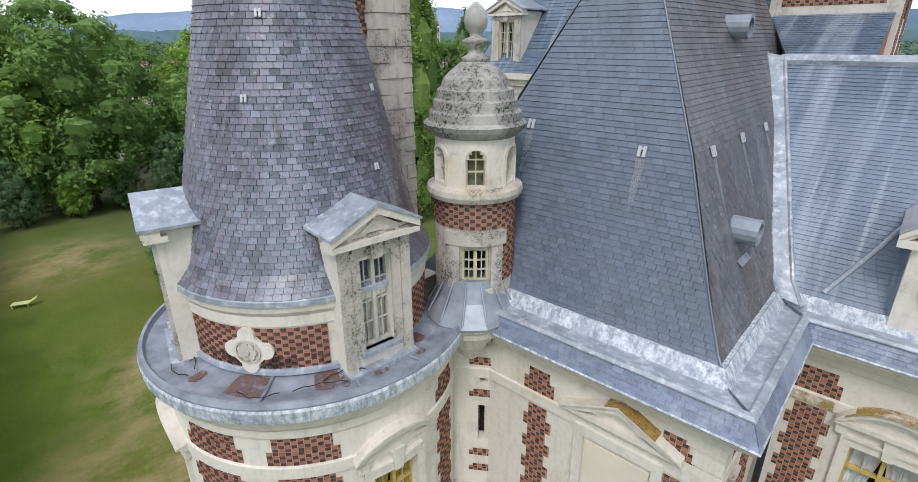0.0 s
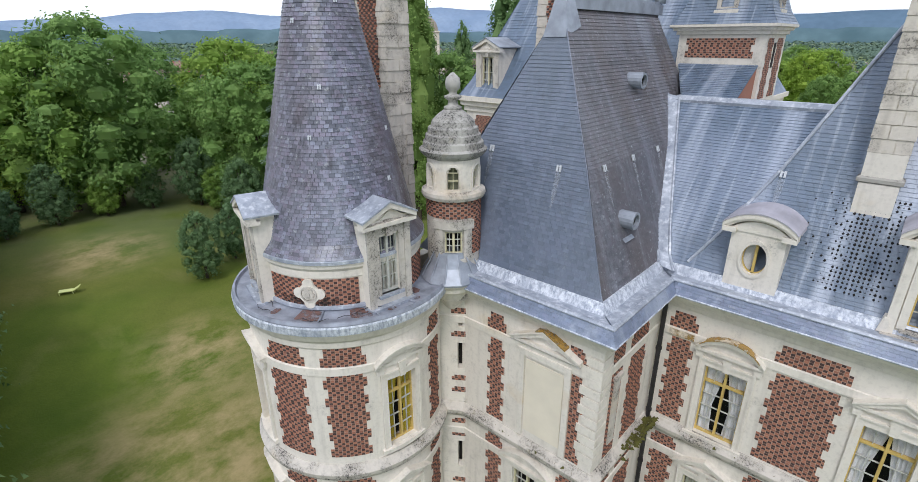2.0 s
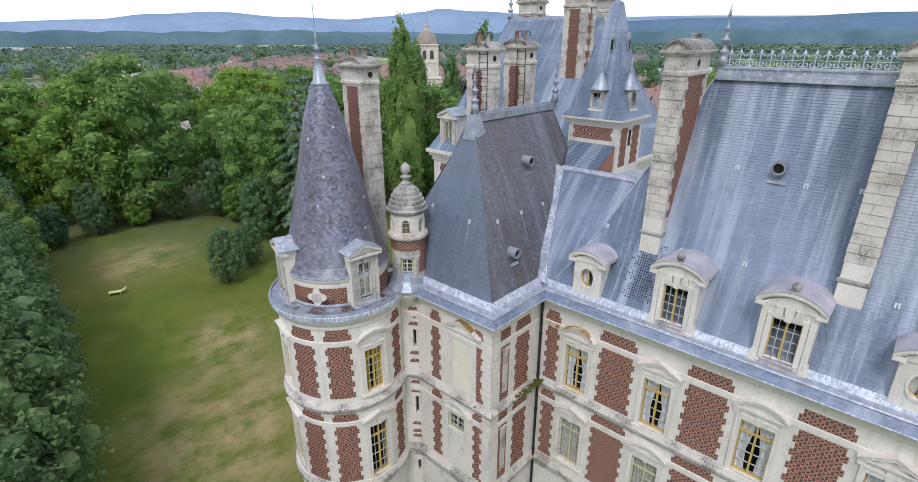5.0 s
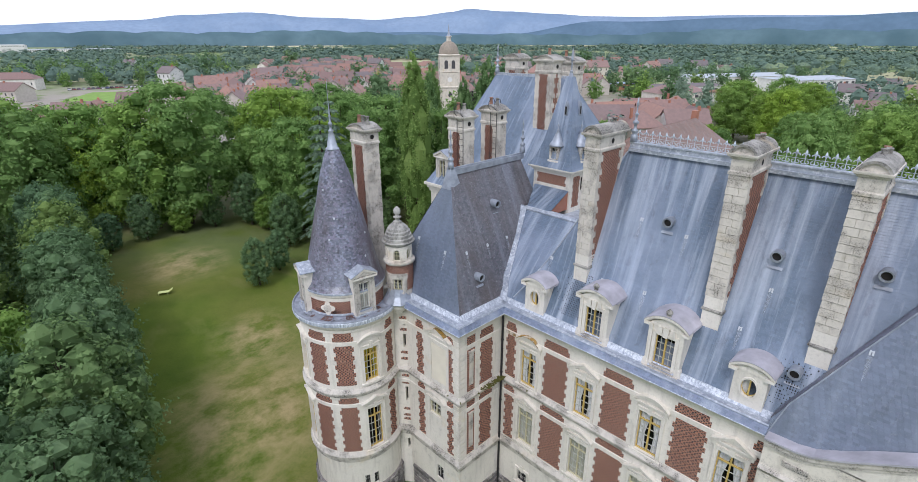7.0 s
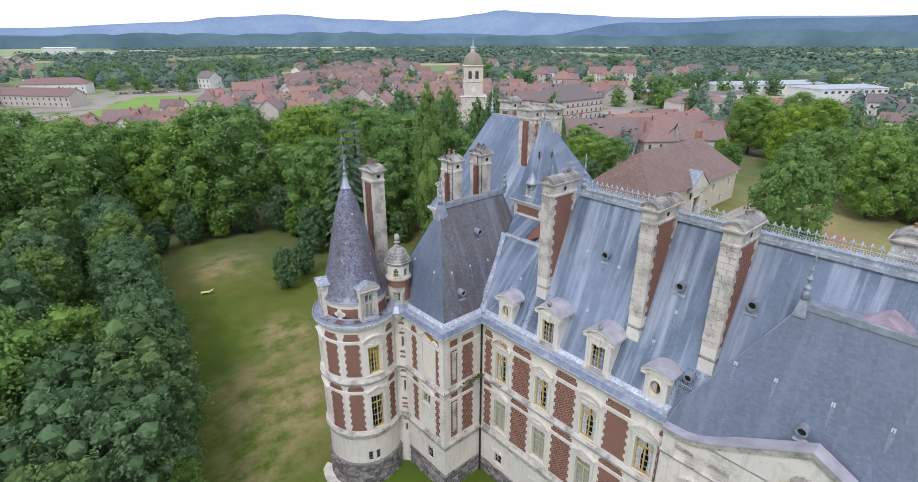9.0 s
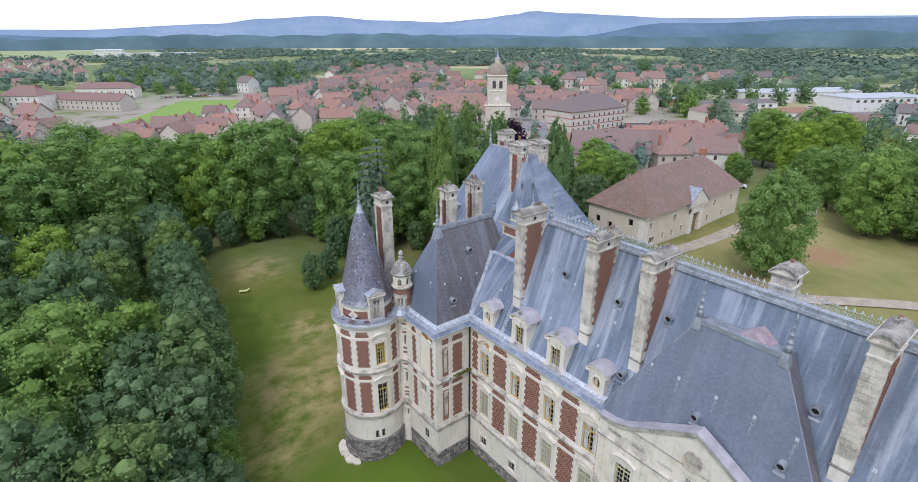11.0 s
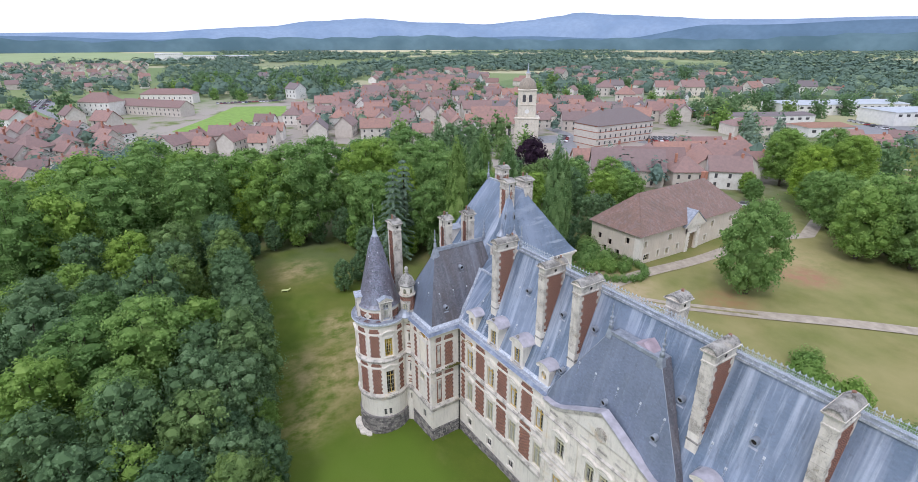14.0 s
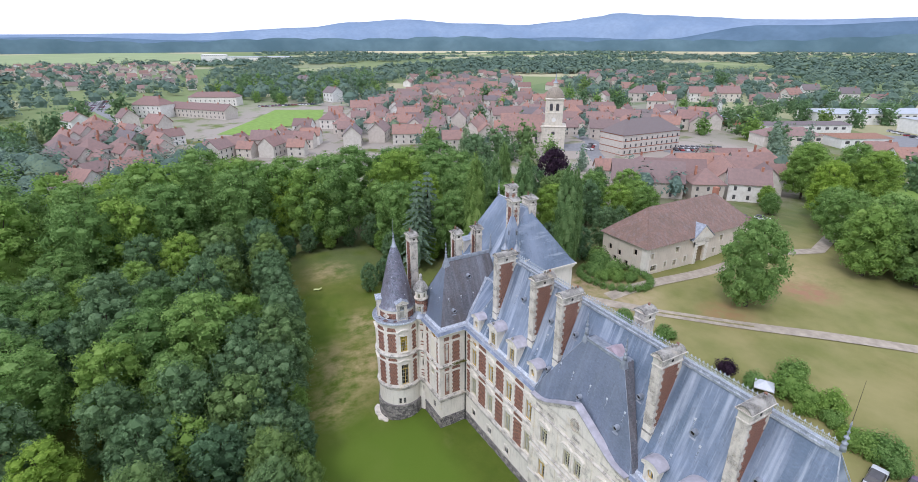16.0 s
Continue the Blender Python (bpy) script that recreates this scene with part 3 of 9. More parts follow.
# walls: main wing, pavilion, tower, corner shaft
holes = [(c - 0.61, c + 0.61, *WIN_UP) for c in BAYS] + [(c - 0.61, c + 0.61, *WIN_LO) for c in BAYS]
holes += [(c - 0.42, c + 0.42, 2.1, 3.1) for c in BAYS[:3]]
wall_main = part("wall", wall_mesh(S_MAIN, -1.15, 14.35, FOOT, 15.3, holes, 0.42), M_STONE, chateau, "limestone wall of the main wing")
part("wall", wall_mesh(S_MAIN, 27.85, 43.0, FOOT, 15.3, [(c - 0.61, c + 0.61, *WIN_UP) for c in (29.0, 33.1, 37.1)] + [(c - 0.61, c + 0.61, *WIN_LO) for c in (29.0, 33.1, 37.1)], 0.42), M_STONE, chateau)
wall_pf = part("wall", wall_mesh(S_PF, -6.3, -1.15, FOOT, 15.3, [(-3.98, -2.88, 7.7, 8.75), (-3.4, -2.7, 2.3, 3.5)], 0.42), M_STONE, chateau, "limestone pavilion wall with a blind window")
part("wall", wall_mesh(S_PS, 8.272, 11.85, FOOT, 15.3, [], 0.42), M_STONE, chateau)
part("wall", wall_mesh(plane_s((-9.0, 0, 0), (0, -1, 0), (-1, 0, 0)), -19.5, -7.5, FOOT, 15.3, [], 0.42), M_STONE, chateau)
part("wall", wall_mesh(plane_s((0, 20.6, 0), (-1, 0, 0), (0, 1, 0)), -43.0, 9.0, FOOT, 15.3, [], 0.42), M_STONE, chateau)
part("wall", wall_mesh(plane_s((43.0, 0, 0), (0, 1, 0), (1, 0, 0)), 11.85, 20.6, FOOT, 15.3, [], 0.42), M_STONE, chateau)
T_WIN = [-7.2, -103.0]
t_holes = []
for c in T_WIN:
    t_holes += [((c - 9.3) * DEG, (c + 9.3) * DEG, 10.65, 13.15), ((c - 9.9) * DEG, (c + 9.9) * DEG, 5.2, 8.55)]
t_holes += [((-24 + k - 3.2) * DEG, (-24 + k + 3.2) * DEG, 2.0, 2.95) for k in (0, 12)]
wall_tower = part("wall", wall_mesh(S_TOWER, -200 * DEG, 40 * DEG, 1.35, 15.3, t_holes, 0.42, 0.22), M_STONE, chateau, "round limestone tower wall", smooth=False)
s_holes = [(0.72, 0.98, z, z + h) for z, h in ((11.75, 1.05), (7.3, 1.2), (3.0, 0.9))] + [(0.75, 0.95, 13.45, 13.75)]
part("wall", wall_mesh(S_SHAFT, 0.0, 1.7, FOOT, 15.3, s_holes, 0.3), M_STONE, chateau, "narrow limestone stair shaft with slit windows")
for z0, z1 in ((11.75, 12.8), (7.3, 8.5), (3.0, 3.9), (13.45, 13.75)):
    b = B().quad(S_SHAFT(0.66, z0, -0.32), S_SHAFT(1.04, z0, -0.32), S_SHAFT(1.04, z1, -0.32), S_SHAFT(0.66, z1, -0.32))
    part("slit_glass", b, M_DARK, chateau, "dark slit window")

# rubble plinth, stones standing proud of the wall
def rubble(put, u0, u1, v0, v1, b, seed, curve):
    r = random.Random(seed)
    z = v0
    while z < v1:
        h = r.uniform(0.2, 0.34)
        x = u0
        while x < u1:
            w = r.uniform(0.25, 0.6)
            p, q, s, t = x + 0.015, min(x + w, u1) - 0.015, z + 0.015, min(z + h, v1) - 0.01
            if q - p > 0.06 and t - s > 0.05:
                d = r.uniform(0.04, 0.11)
                j = lambda: r.uniform(-0.02, 0.02)
                b.add([put(p, s, 0), put(q, s, 0), put(q, t, 0), put(p, t, 0), put(p + 0.03 + j(), s + 0.03 + j(), d), put(q - 0.03 + j(), s + 0.03 + j(), d), put(q - 0.03 + j(), t - 0.03 + j(), d), put(p + 0.03 + j(), t - 0.03 + j(), d)],
                      ((4, 5, 6, 7), (0, 1, 5, 4), (1, 2, 6, 5), (2, 3, 7, 6), (3, 0, 4, 7)))
            x += w
        z += h


S_TOWER_B = round_s(TX, TY, TR + 0.12)
b = B()
sweep(b, S_TOWER, -200 * DEG, 42 * DEG, [(0.12, FOOT), (0.12, 1.75), (0.1, 1.8)], 0.25)
part("plinth", b, M_RUBBLE, chateau, "dark rubble stone plinth")
b = B()
rubble(S_TOWER_B, -150 * DEG, 42 * DEG, -1.9, 1.75, b, 3, True)
for put, a, c in ((S_PF, -6.0, -1.02), (S_PS, 7.75, 11.9), (S_MAIN, -1.1, 14.3)):
    rubble(put, a, c, -1.2, 1.75 if put != S_MAIN else 1.5, b, 7, False)
part("plinth_stone", b, M_RUBBLE, chateau, "rough dark rubble stones", kind="stuff")

# pale footing slabs at the tower's foot
fr = random.Random(17)
for i, (deg, out, w) in enumerate(((-118, 0.5, 1.1), (-104, 0.55, 1.3), (-90, 0.45, 1.0), (-78, 0.6, 1.2), (-66, 0.5, 0.9), (-22, 0.55, 0.8), (-12, 0.6, 1.0), (2, 0.5, 0.9))):
    a = radians(deg)
    cx, cy = TX + (TR + out) * math.cos(a), TY + (TR + out) * math.sin(a)
    ring = [(w * 0.62 * (1 + fr.uniform(-0.2, 0.2)) * math.cos(t), w * 0.4 * (1 + fr.uniform(-0.25, 0.25)) * math.sin(t)) for t in [radians(40 * k) for k in range(9)]]
    m = Matrix.Translation((cx, cy, -1.5)) @ Matrix.Rotation(a + math.pi / 2, 4, "Z")
    part("footing_stone", B().prism(ring, 0.0, 0.62 + fr.uniform(-0.06, 0.06), lambda u, v, d: tuple(m @ Vector((u, v, d)))), M_STONE_B, chateau, "pale footing slab in the grass")

# string courses and cornice
def runs(prof, name, mat, label="", tower=True, lo=-0.02):
    for put, a, c, m0, m1 in ((S_PF, -6.2, -1.15, 0, 1), (S_PS, 7.85, 11.85, 1, -1), (S_MAIN, -1.15, 14.3, -1, 0), (S_MAIN, 27.9, 43.0, 0, 1)):
        part(name, sweep(B(), put, a, c, prof, 0, m0, m1, lo), mat, chateau, label)
    if not tower:
        return
    b = B()
    sweep(b, S_TOWER, -200 * DEG, 38 * DEG, prof, 0.2)
    part(name, b, mat, chateau, label)
    b = B()
    sweep(b, S_SHAFT, 0.05, 1.66, prof)
    part(name, b, mat, chateau, label)


runs(STRING_UP, "string_course", M_STONE_D, "lichen-stained limestone string course")
runs(STRING_LO, "string_course", M_STONE_D, "lichen-stained limestone string course")
runs([(0.0, 13.6), (0.045, 13.62), (0.045, 13.86), (0.0, 13.88)], "stone_band", M_STONE)
runs([(0.0, 8.9), (0.045, 8.92), (0.045, 9.16), (0.0, 9.18)], "stone_band", M_STONE)
runs(CORNICE, "cornice", M_STONE, "pale limestone cornice", False)
runs(SKIRT, "gutter_skirt", M_SKIRT, "slate-hung outer face of the gutter", False, 0.1)
LIP = [(0.35, 15.61), (0.35, 15.64), (0.3, 15.69), (0.22, 15.69), (0.18, 15.64), (0.18, 15.46), (-0.1, 15.42), (-0.13, 15.5), (-0.3, 15.66)]
runs(LIP, "gutter", M_LEAD, "bright lead gutter with pale lead flashing", False, -0.55)
STRIP = [(-0.14, 15.5), (-0.14, 15.53), (-0.22, 15.68), (-0.34, 15.9), (-0.36, 15.86)]
runs(STRIP, "lead_flashing", M_FLASH, "crumpled whitish lead flashing along the eaves", False, -0.5)

runs([(0.47, 15.2), (0.515, 15.205), (0.53, 15.235), (0.512, 15.262), (0.5, 15.262)], "drip_edge", M_FLASH, "pale lead drip edge under the hung slates", False, 0.44)
# slates hung on the outer face of the gutter
for put, a, c, m0, m1 in ((S_PF, -6.2, -1.15, 0, 1), (S_PS, 7.85, 11.85, 1, -1), (S_MAIN, -1.15, 14.3, -1, 0)):
    s = B()
    slates(s, lambda u, e, z: put(u, z, -e), [(-0.51, 15.24), (-0.31, 15.62)], lambda e: a + m0 * e, lambda e: c - m1 * e, 0.1, 0.2, 0.01)
    part("skirt_slate", s, M_SKIRT, chateau, "slates hung on the gutter face", kind="stuff")

# brick fields on the flat walls
def field(put, a, c, tooth=(0.12, 0.12), curve=False, storeys=(UP, LO), small=True, pick=None):
    for s in storeys:
        bricks(put, a, c, s["p0"], s["p1"], red, dark, mortar, tooth, 4, curve, picked=pick)
        if small:
            bricks(put, a - 0.02, c + 0.02, s["b1"], s["s1"], red, dark, mortar, tooth, 4, curve, picked=pick)


field(S_MAIN, 2.33, 3.87, pick=near_bricks)
field(S_MAIN, -0.68, -0.08)
field(S_MAIN, 6.37, 7.9)
field(S_MAIN, 10.4, 11.9)
field(S_MAIN, 14.02, 14.3, (0.1, 0.0))
for a in (30.3, 34.3, 38.3):
    field(S_MAIN, a, a + 1.5)
field(S_PF, -5.05, -4.57)
field(S_PF, -2.14, -1.7)
field(S_PS, 9.8, 10.82, (0.1, 0.1))
field(S_PS, 8.55, 9.25, (0.0, 0.0))
UT = dict(p0=10.62, p1=13.62, b1=13.9, s1=14.52)
LT = dict(p0=5.25, p1=8.9, b1=9.2, s1=9.66)
for a0, a1 in ((-82, -62), (-48.5, -29.5), (17.5, 29), (-152, -132), (-182, -165)):
    field(S_TOWER, a0 * DEG, a1 * DEG, (0.12, 0.12), True, (UT, LT))
for z in (10.75, 11.25, 13.05, 13.95, 9.35, 8.75, 6.5, 5.6, 5.95):
    bricks(S_SHAFT, 0.6, 1.1, z, z + 0.222, red, dark, mortar, (0.1, 0.1), 2)

# quoin blocks of the pavilion corner and flat stone strips on its side
quoins = {}
for w in (0.46, 0.6):
    quoins[w] = B().hexa([(-w, -0.05, 0), (0.05, -0.05, 0), (0.05, w, 0), (-w, w, 0), (-w, -0.05, 0.28), (0.05, -0.05, 0.28), (0.05, w, 0.28), (-w, w, 0.28)]).mesh("quoin")
z, k = 5.25, 0
while z < 14.5:
    if not (9.7 < z + 0.3 < 10.5 or 9.7 < z < 10.35):
        ob = part("quoin", quoins[0.6 if k % 2 else 0.46], M_STONE, wall_pf)
        ob.location = (-1.15, 7.85, z)
    z += 0.34
    k += 1
b = B()
for z0, z1 in ((10.9, 13.3), (5.9, 8.6)):
    rect(b, S_PS, 8.72, 9.08, z0, z1, 0, 0.06)
    rect(b, S_PS, 8.78, 9.02, z0 + 0.1, z1 - 0.1, 0.06, 0.075)
    rect(b, S_PS, 8.66, 9.14, z1, z1 + 0.12, 0, 0.12)
    part("blind_niche", b, M_STONE_D, chateau, "narrow blind limestone niche")
    b = B()
b = B()
rect(b, S_PF, -3.62, -2.28, 10.65, 13.35, 0, 0.03)
part("blind_panel", b, M_PANEL, chateau, "smooth cream stone panel of a blind window")
b = B()
for a, c in ((-3.86, -3.66), (-2.24, -2.04)):
    rect(b, S_PF, a, c, 10.4, 13.5, 0, 0.08)
rect(b, S_PF, -3.86, -2.04, 13.5, 13.72, 0, 0.09)
pediment(b, S_PF, -2.95, 1.22, 14.08, 0.55, "gable")
pediment(b, S_PF, -3.4, 1.1, 9.15, 0.5, "arch")
part("blind_window", b, M_STONE, chateau, "blind stone window with pediment")
b = B().tube((-0.98, 11.66, 0), (-0.98, 11.66, 15.2), 0.075, 0.075, 10)
for z in (2.0, 5.4, 8.2, 10.5, 13.0):
    b.tube((-0.98, 11.66, z), (-0.98, 11.66, z + 0.08), 0.1, 0.1, 10)
part("drainpipe", b, M_IRON, chateau, "dark cast-iron drainpipe")
b = B()
for i in range(60):
    x = rnd.uniform(-5.2, 8)
    put, u = (S_MAIN, x) if x > -0.9 else (S_PF, x)
    for k in range(1):
        r = rnd.uniform(0.03, 0.1)
        c = Vector(put(u, 10.2, rnd.uniform(0.05, 0.22)))
        b.add([c + Vector((rnd.uniform(-r, r), rnd.uniform(-r, r), 0)) for _ in range(3)] + [c + Vector((0, 0, r * 0.8))], ((0, 1, 3), (1, 2, 3), (2, 0, 3)))
for i in range(160):
    r = rnd.uniform(0.04, 0.12)
    c = Vector((-1.0 + rnd.uniform(0, 0.35), 11.75 - abs(rnd.gauss(0, 0.9)), 10.15 + rnd.uniform(0, 0.12)))
    b.add([c + Vector((r, 0, 0)), c + Vector((-r * 0.6, r, 0)), c + Vector((-r * 0.6, -r, 0)), c + Vector((0, 0, r))], ((0, 1, 3), (1, 2, 3), (2, 0, 3)))
part("moss", b, M_MOSS, chateau, "moss on the ledges", kind="stuff")

b = B()
for i in range(12):
    y = 8.0 + 0.31 * i
    b.quad(S_PS(y, 15.428, -0.1), S_PS(y + 0.31, 15.428, -0.1), S_PS(y + 0.31, 15.468, 0.176), S_PS(y, 15.468, 0.176))
part("silt", b, M_SILT, chateau, "tan silt lying in the gutter")
for put, line in ((S_PF, [(-3.2, 14.58), (-2.95, 14.685), (-2.5, 14.49), (-2.2, 14.35)]), (S_MAIN, arc_pts(1.07, 0.85, 13.72, 0.36)), (S_MAIN, [(-0.78, 13.62), (0.0, 13.62)])):
    part("ochre_stain", B().band(line, 0.0, 0.05 if len(line) > 2 else 0.22, 0.0, 0.27 if len(line) > 2 else 0.055, put), M_OCHRE, chateau, "ochre lichen on the stone moulding")

# windows
for i, c in enumerate(BAYS):
    make_window(S_MAIN, c, 1.22, *WIN_UP, curtain="white", pedi=("arch", "gable")[i % 2])
    make_window(S_MAIN, c, 1.22, *WIN_LO, paint=M_PAINT_W, curtain="sheer", pedi=("gable", "arch")[i % 2], rise=0.42, head=0.55)
    if i < 3:
        make_window(S_MAIN, c, 0.84, 2.1, 3.1, paint=M_IRON, curtain="", pedi="", transom=False, bars=3, name="cellar_window")
for c in (29.0, 33.1, 37.1):
    make_window(S_MAIN, c, 1.22, *WIN_UP)
    make_window(S_MAIN, c, 1.22, *WIN_LO, paint=M_PAINT_W)
for c in T_WIN:
    make_window(S_TOWER, c * DEG, 18.6 * DEG, 10.65, 13.15, curtain="yellow", pedi="arch", step=0.2, rise=0.45, head=0.6)
    make_window(S_TOWER, c * DEG, 19.8 * DEG, 5.2, 8.55, curtain="", pedi="gable", step=0.2, rise=0.4, head=0.5)
for k in (0, 12):
    make_window(S_TOWER, (-24 + k) * DEG, 6.4 * DEG, 2.0, 2.95, paint=M_IRON, curtain="", pedi="", transom=False, bars=2, name="cellar_window", surround=False)
make_window(S_PF, -3.43, 1.1, 7.7, 8.75, paint=M_PAINT_W, curtain="", pedi="", transom=False, bars=2, surround=False)
make_window(S_PF, -3.05, 0.7, 2.3, 3.5, paint=M_IRON, curtain="", pedi="", transom=False, bars=3, surround=False, name="cellar_window")

# ---- roofs ----
def sheet(b, put, prof, left, right):
    for (a, z), (c, y) in zip(prof, prof[1:]):
        b.quad(put(left(a), a, z), put(right(a), a, z), put(right(c), c, y), put(left(c), c, y))


def slope(put, prof, left, right, mat, name="roof_slope", label="", skip=(), width=0.21, gauge=0.118):
    b = B()
    low = [(a + 0.02, z - 0.02) for a, z in prof]
    sheet(b, put, low, left, right)
    ob = part(name, b, mat, chateau, label)
    s = B()
    slates(s, put, prof, left, right, gauge, width, skip=skip)
    part("slate", s, mat, ob, kind="stuff")
    return ob


# main roof: its eaves at y 12.37, ridge at y 16.2
MAIN_PROF = [(-0.2, 15.66), (0.0, 15.98), (0.5, 16.95), (1.4, 19.0), (3.83, 25.6)]
put_main = lambda u, a, z: (u, 12.37 + a, z)
slope(put_main, MAIN_PROF, lambda a: -0.75 + 1.24 * a, lambda a: 42.9 - 0.8 * a, M_SLATE, label="long steep blue-grey slate roof with pale runoff streaks")
put_back = lambda u, a, z: (-u, 20.1 - a, z)
b = B()
sheet(b, put_back, MAIN_PROF, lambda a: -42.9 + 0.8 * a, lambda a: 0.75 - 1.24 * a)
sheet(b, lambda u, a, z: (-0.75 + 1.24 * a, -u, z), MAIN_PROF, lambda a: -20.1 + a, lambda a: -12.37 - a)
sheet(b, lambda u, a, z: (42.9 - 0.8 * a, u, z), MAIN_PROF, lambda a: 12.37 + a, lambda a: 20.1 - a)
part("roof_slope", b, M_SLATE, chateau)
b = B()
b.box(4.0, 39.85, 16.1, 16.37, 25.5, 25.95)
b.box(4.0, 38.95, 15.98, 16.5, 25.52, 25.72)
b.box(4.0, 39.85, 16.06, 16.42, 25.95, 26.02)
part("ridge", b, M_LEAD, chateau, "lead-covered roof ridge")
for line in (((-0.75, 12.36, 15.98), (-0.13, 12.86, 16.97), (0.99, 13.76, 19.03), (4.0, 16.18, 25.65)), ((42.9, 12.36, 15.98), (42.5, 12.86, 16.97), (39.84, 16.2, 25.65)), ((42.9, 20.1, 15.98), (39.84, 16.3, 25.65))):
    part("hip_flashing", B().pipe(line, 0.05, 8), M_LEAD, chateau, "lead hip roll")

# lower roof between the pavilion and the main hip
LINK = [(-0.2, 15.66), (0.0, 15.98), (0.5, 16.75), (4.0, 20.45)]
slope(put_main, LINK, lambda a: -1.72 - 0.455 * a, lambda a: 0.6 + 0.9 * a, M_SLATE, label="low slate roof beside the pavilion")
b = B()
sweep(b, plane_s((0, 16.4, 0), (1, 0, 0), (0, -1, 0)), -3.3, 2.4, [(0.1, 20.35), (0.12, 20.48), (0.0, 20.62), (-0.25, 20.62)], 0, 0, 0, -0.3)
part("edge_flashing", b, M_LEAD, chateau, "bright lead roof edge")
b = B()
VAL = [(-1.3, 11.95, 15.66), (-1.62, 12.37, 16.02), (-1.92, 12.87, 16.82), (-3.5, 16.4, 20.52)]
for p, q in zip(VAL, VAL[1:]):
    b.add([(p[0] - 0.2, p[1], p[2] + 0.14), (p[0] + 0.28, p[1], p[2] + 0.05), (q[0] + 0.28, q[1], q[2] + 0.05), (q[0] - 0.2, q[1], q[2] + 0.14)], ((0, 1, 2, 3),))
    b.tube((p[0] + 0.28, p[1], p[2] + 0.03), (q[0] + 0.28, q[1], q[2] + 0.03), 0.05, 0.05, 8)
    b.tube((p[0] - 0.16, p[1], p[2] + 0.12), (q[0] - 0.16, q[1], q[2] + 0.12), 0.06, 0.06, 8)
part("valley_flashing", b, M_LEAD, chateau, "bright lead valley and edge flashing")
# upper piece of that roof, against the brick turret
put_up = lambda u, a, z: (u, 16.5 + a, z)
slope(put_up, [(0.0, 20.6), (2.0, 21.64)], lambda a: -3.2 - 0.5 * a, lambda a: -1.3, M_SLATE)
b = B()
b.hexa([(-1.5, 16.5, 20.3), (-1.33, 16.5, 20.3), (-1.33, 18.5, 20.3), (-1.5, 18.5, 20.3), (-1.5, 16.5, 20.56), (-1.33, 16.5, 20.56), (-1.33, 18.5, 21.6), (-1.5, 18.5, 21.6)])
part("roof_cheek", b, M_BRICK, chateau, "brick cheek under the small roof")
part("roof_deck", B().box(-1.33, 1.9, 16.45, 20.5, 19.8, 20.05), M_LEAD, chateau, "flat lead roof behind the hip")

# pavilion roof: eaves at x -1.67 and y 8.37, ridge at x -5.05
PAV = [(-0.2, 15.62), (0.0, 15.98), (0.35, 16.9), (1.2, 19.1), (3.38, 23.5)]
PAVF = [(-0.2, 15.62), (0.0, 15.98), (0.3, 16.9), (0.95, 19.1), (2.55, 23.5)]
put_pf = lambda u, a, z: (u, 8.37 + a, z)
kf = 3.38 / 2.55
put_ps = lambda u, a, z: (-1.67 - a, u, z)
ks = 2.55 / 3.38
slope(put_pf, PAVF, lambda a: -8.43 + kf * a, lambda a: -1.67 - kf * a, M_SLATE_P, label="steep hipped slate pavilion roof")
slope(put_ps, PAV, lambda a: 8.37 + ks * a, lambda a: 18.6 - 0.25 * a, M_SLATE_W, label="mossy brown-grey slate side of the pavilion roof")
b = B()
sheet(b, lambda u, a, z: (-8.43 + a, -u, z), PAV, lambda a: -19.8 + ks * a, lambda a: -8.37 - ks * a)
sheet(b, lambda u, a, z: (-u, 19.8 - a, z), PAVF, lambda a: 1.67 + kf * a, lambda a: 8.43 - kf * a)
part("roof_slope", b, M_SLATE_T, chateau)
b = B()
b.box(-5.2, -4.9, 10.95, 18.0, 23.4, 23.75)
b.box(-5.12, -4.98, 10.9, 18.05, 23.75, 23.85)
b.hexa([(-5.45, 10.55, 22.6), (-4.65, 10.55, 22.6), (-4.65, 11.4, 22.9), (-5.45, 11.4, 22.9), (-5.2, 10.85, 23.9), (-4.9, 10.85, 23.9), (-4.9, 11.15, 23.9), (-5.2, 11.15, 23.9)])
part("ridge", b, M_ZINC, chateau, "zinc ridge of the pavilion roof")
hip = [(-1.67 - kf * a, 8.37 + a, z + 0.02) for a, z in PAVF]
part("hip_flashing", B().pipe(hip, 0.024, 8), M_SLATE_P, chateau)

# tower: ledge, brick drum, cone
b = B()
sweep(b, S_TOWER, -200 * DEG, 46 * DEG, [(0.0, 14.5), (0.06, 14.56), (0.08, 14.75), (0.18, 14.86), (0.26, 15.02), (0.3, 15.12)], 0.15)
part("cornice", b, M_STONE, chateau, "round limestone tower cornice")
b = B()
sweep(b, S_TOWER, -200 * DEG, 46 * DEG, [(0.28, 15.12), (0.33, 15.14), (0.34, 15.42), (0.3, 15.5), (0.24, 15.5), (0.2, 15.4), (-0.2, 15.36), (-0.58, 15.42), (-0.6, 15.52)], 0.15, lo=-0.7)
part("gutter", b, M_LEDGE, chateau, "round dirty lead ledge of the tower", smooth=False)
b = B()
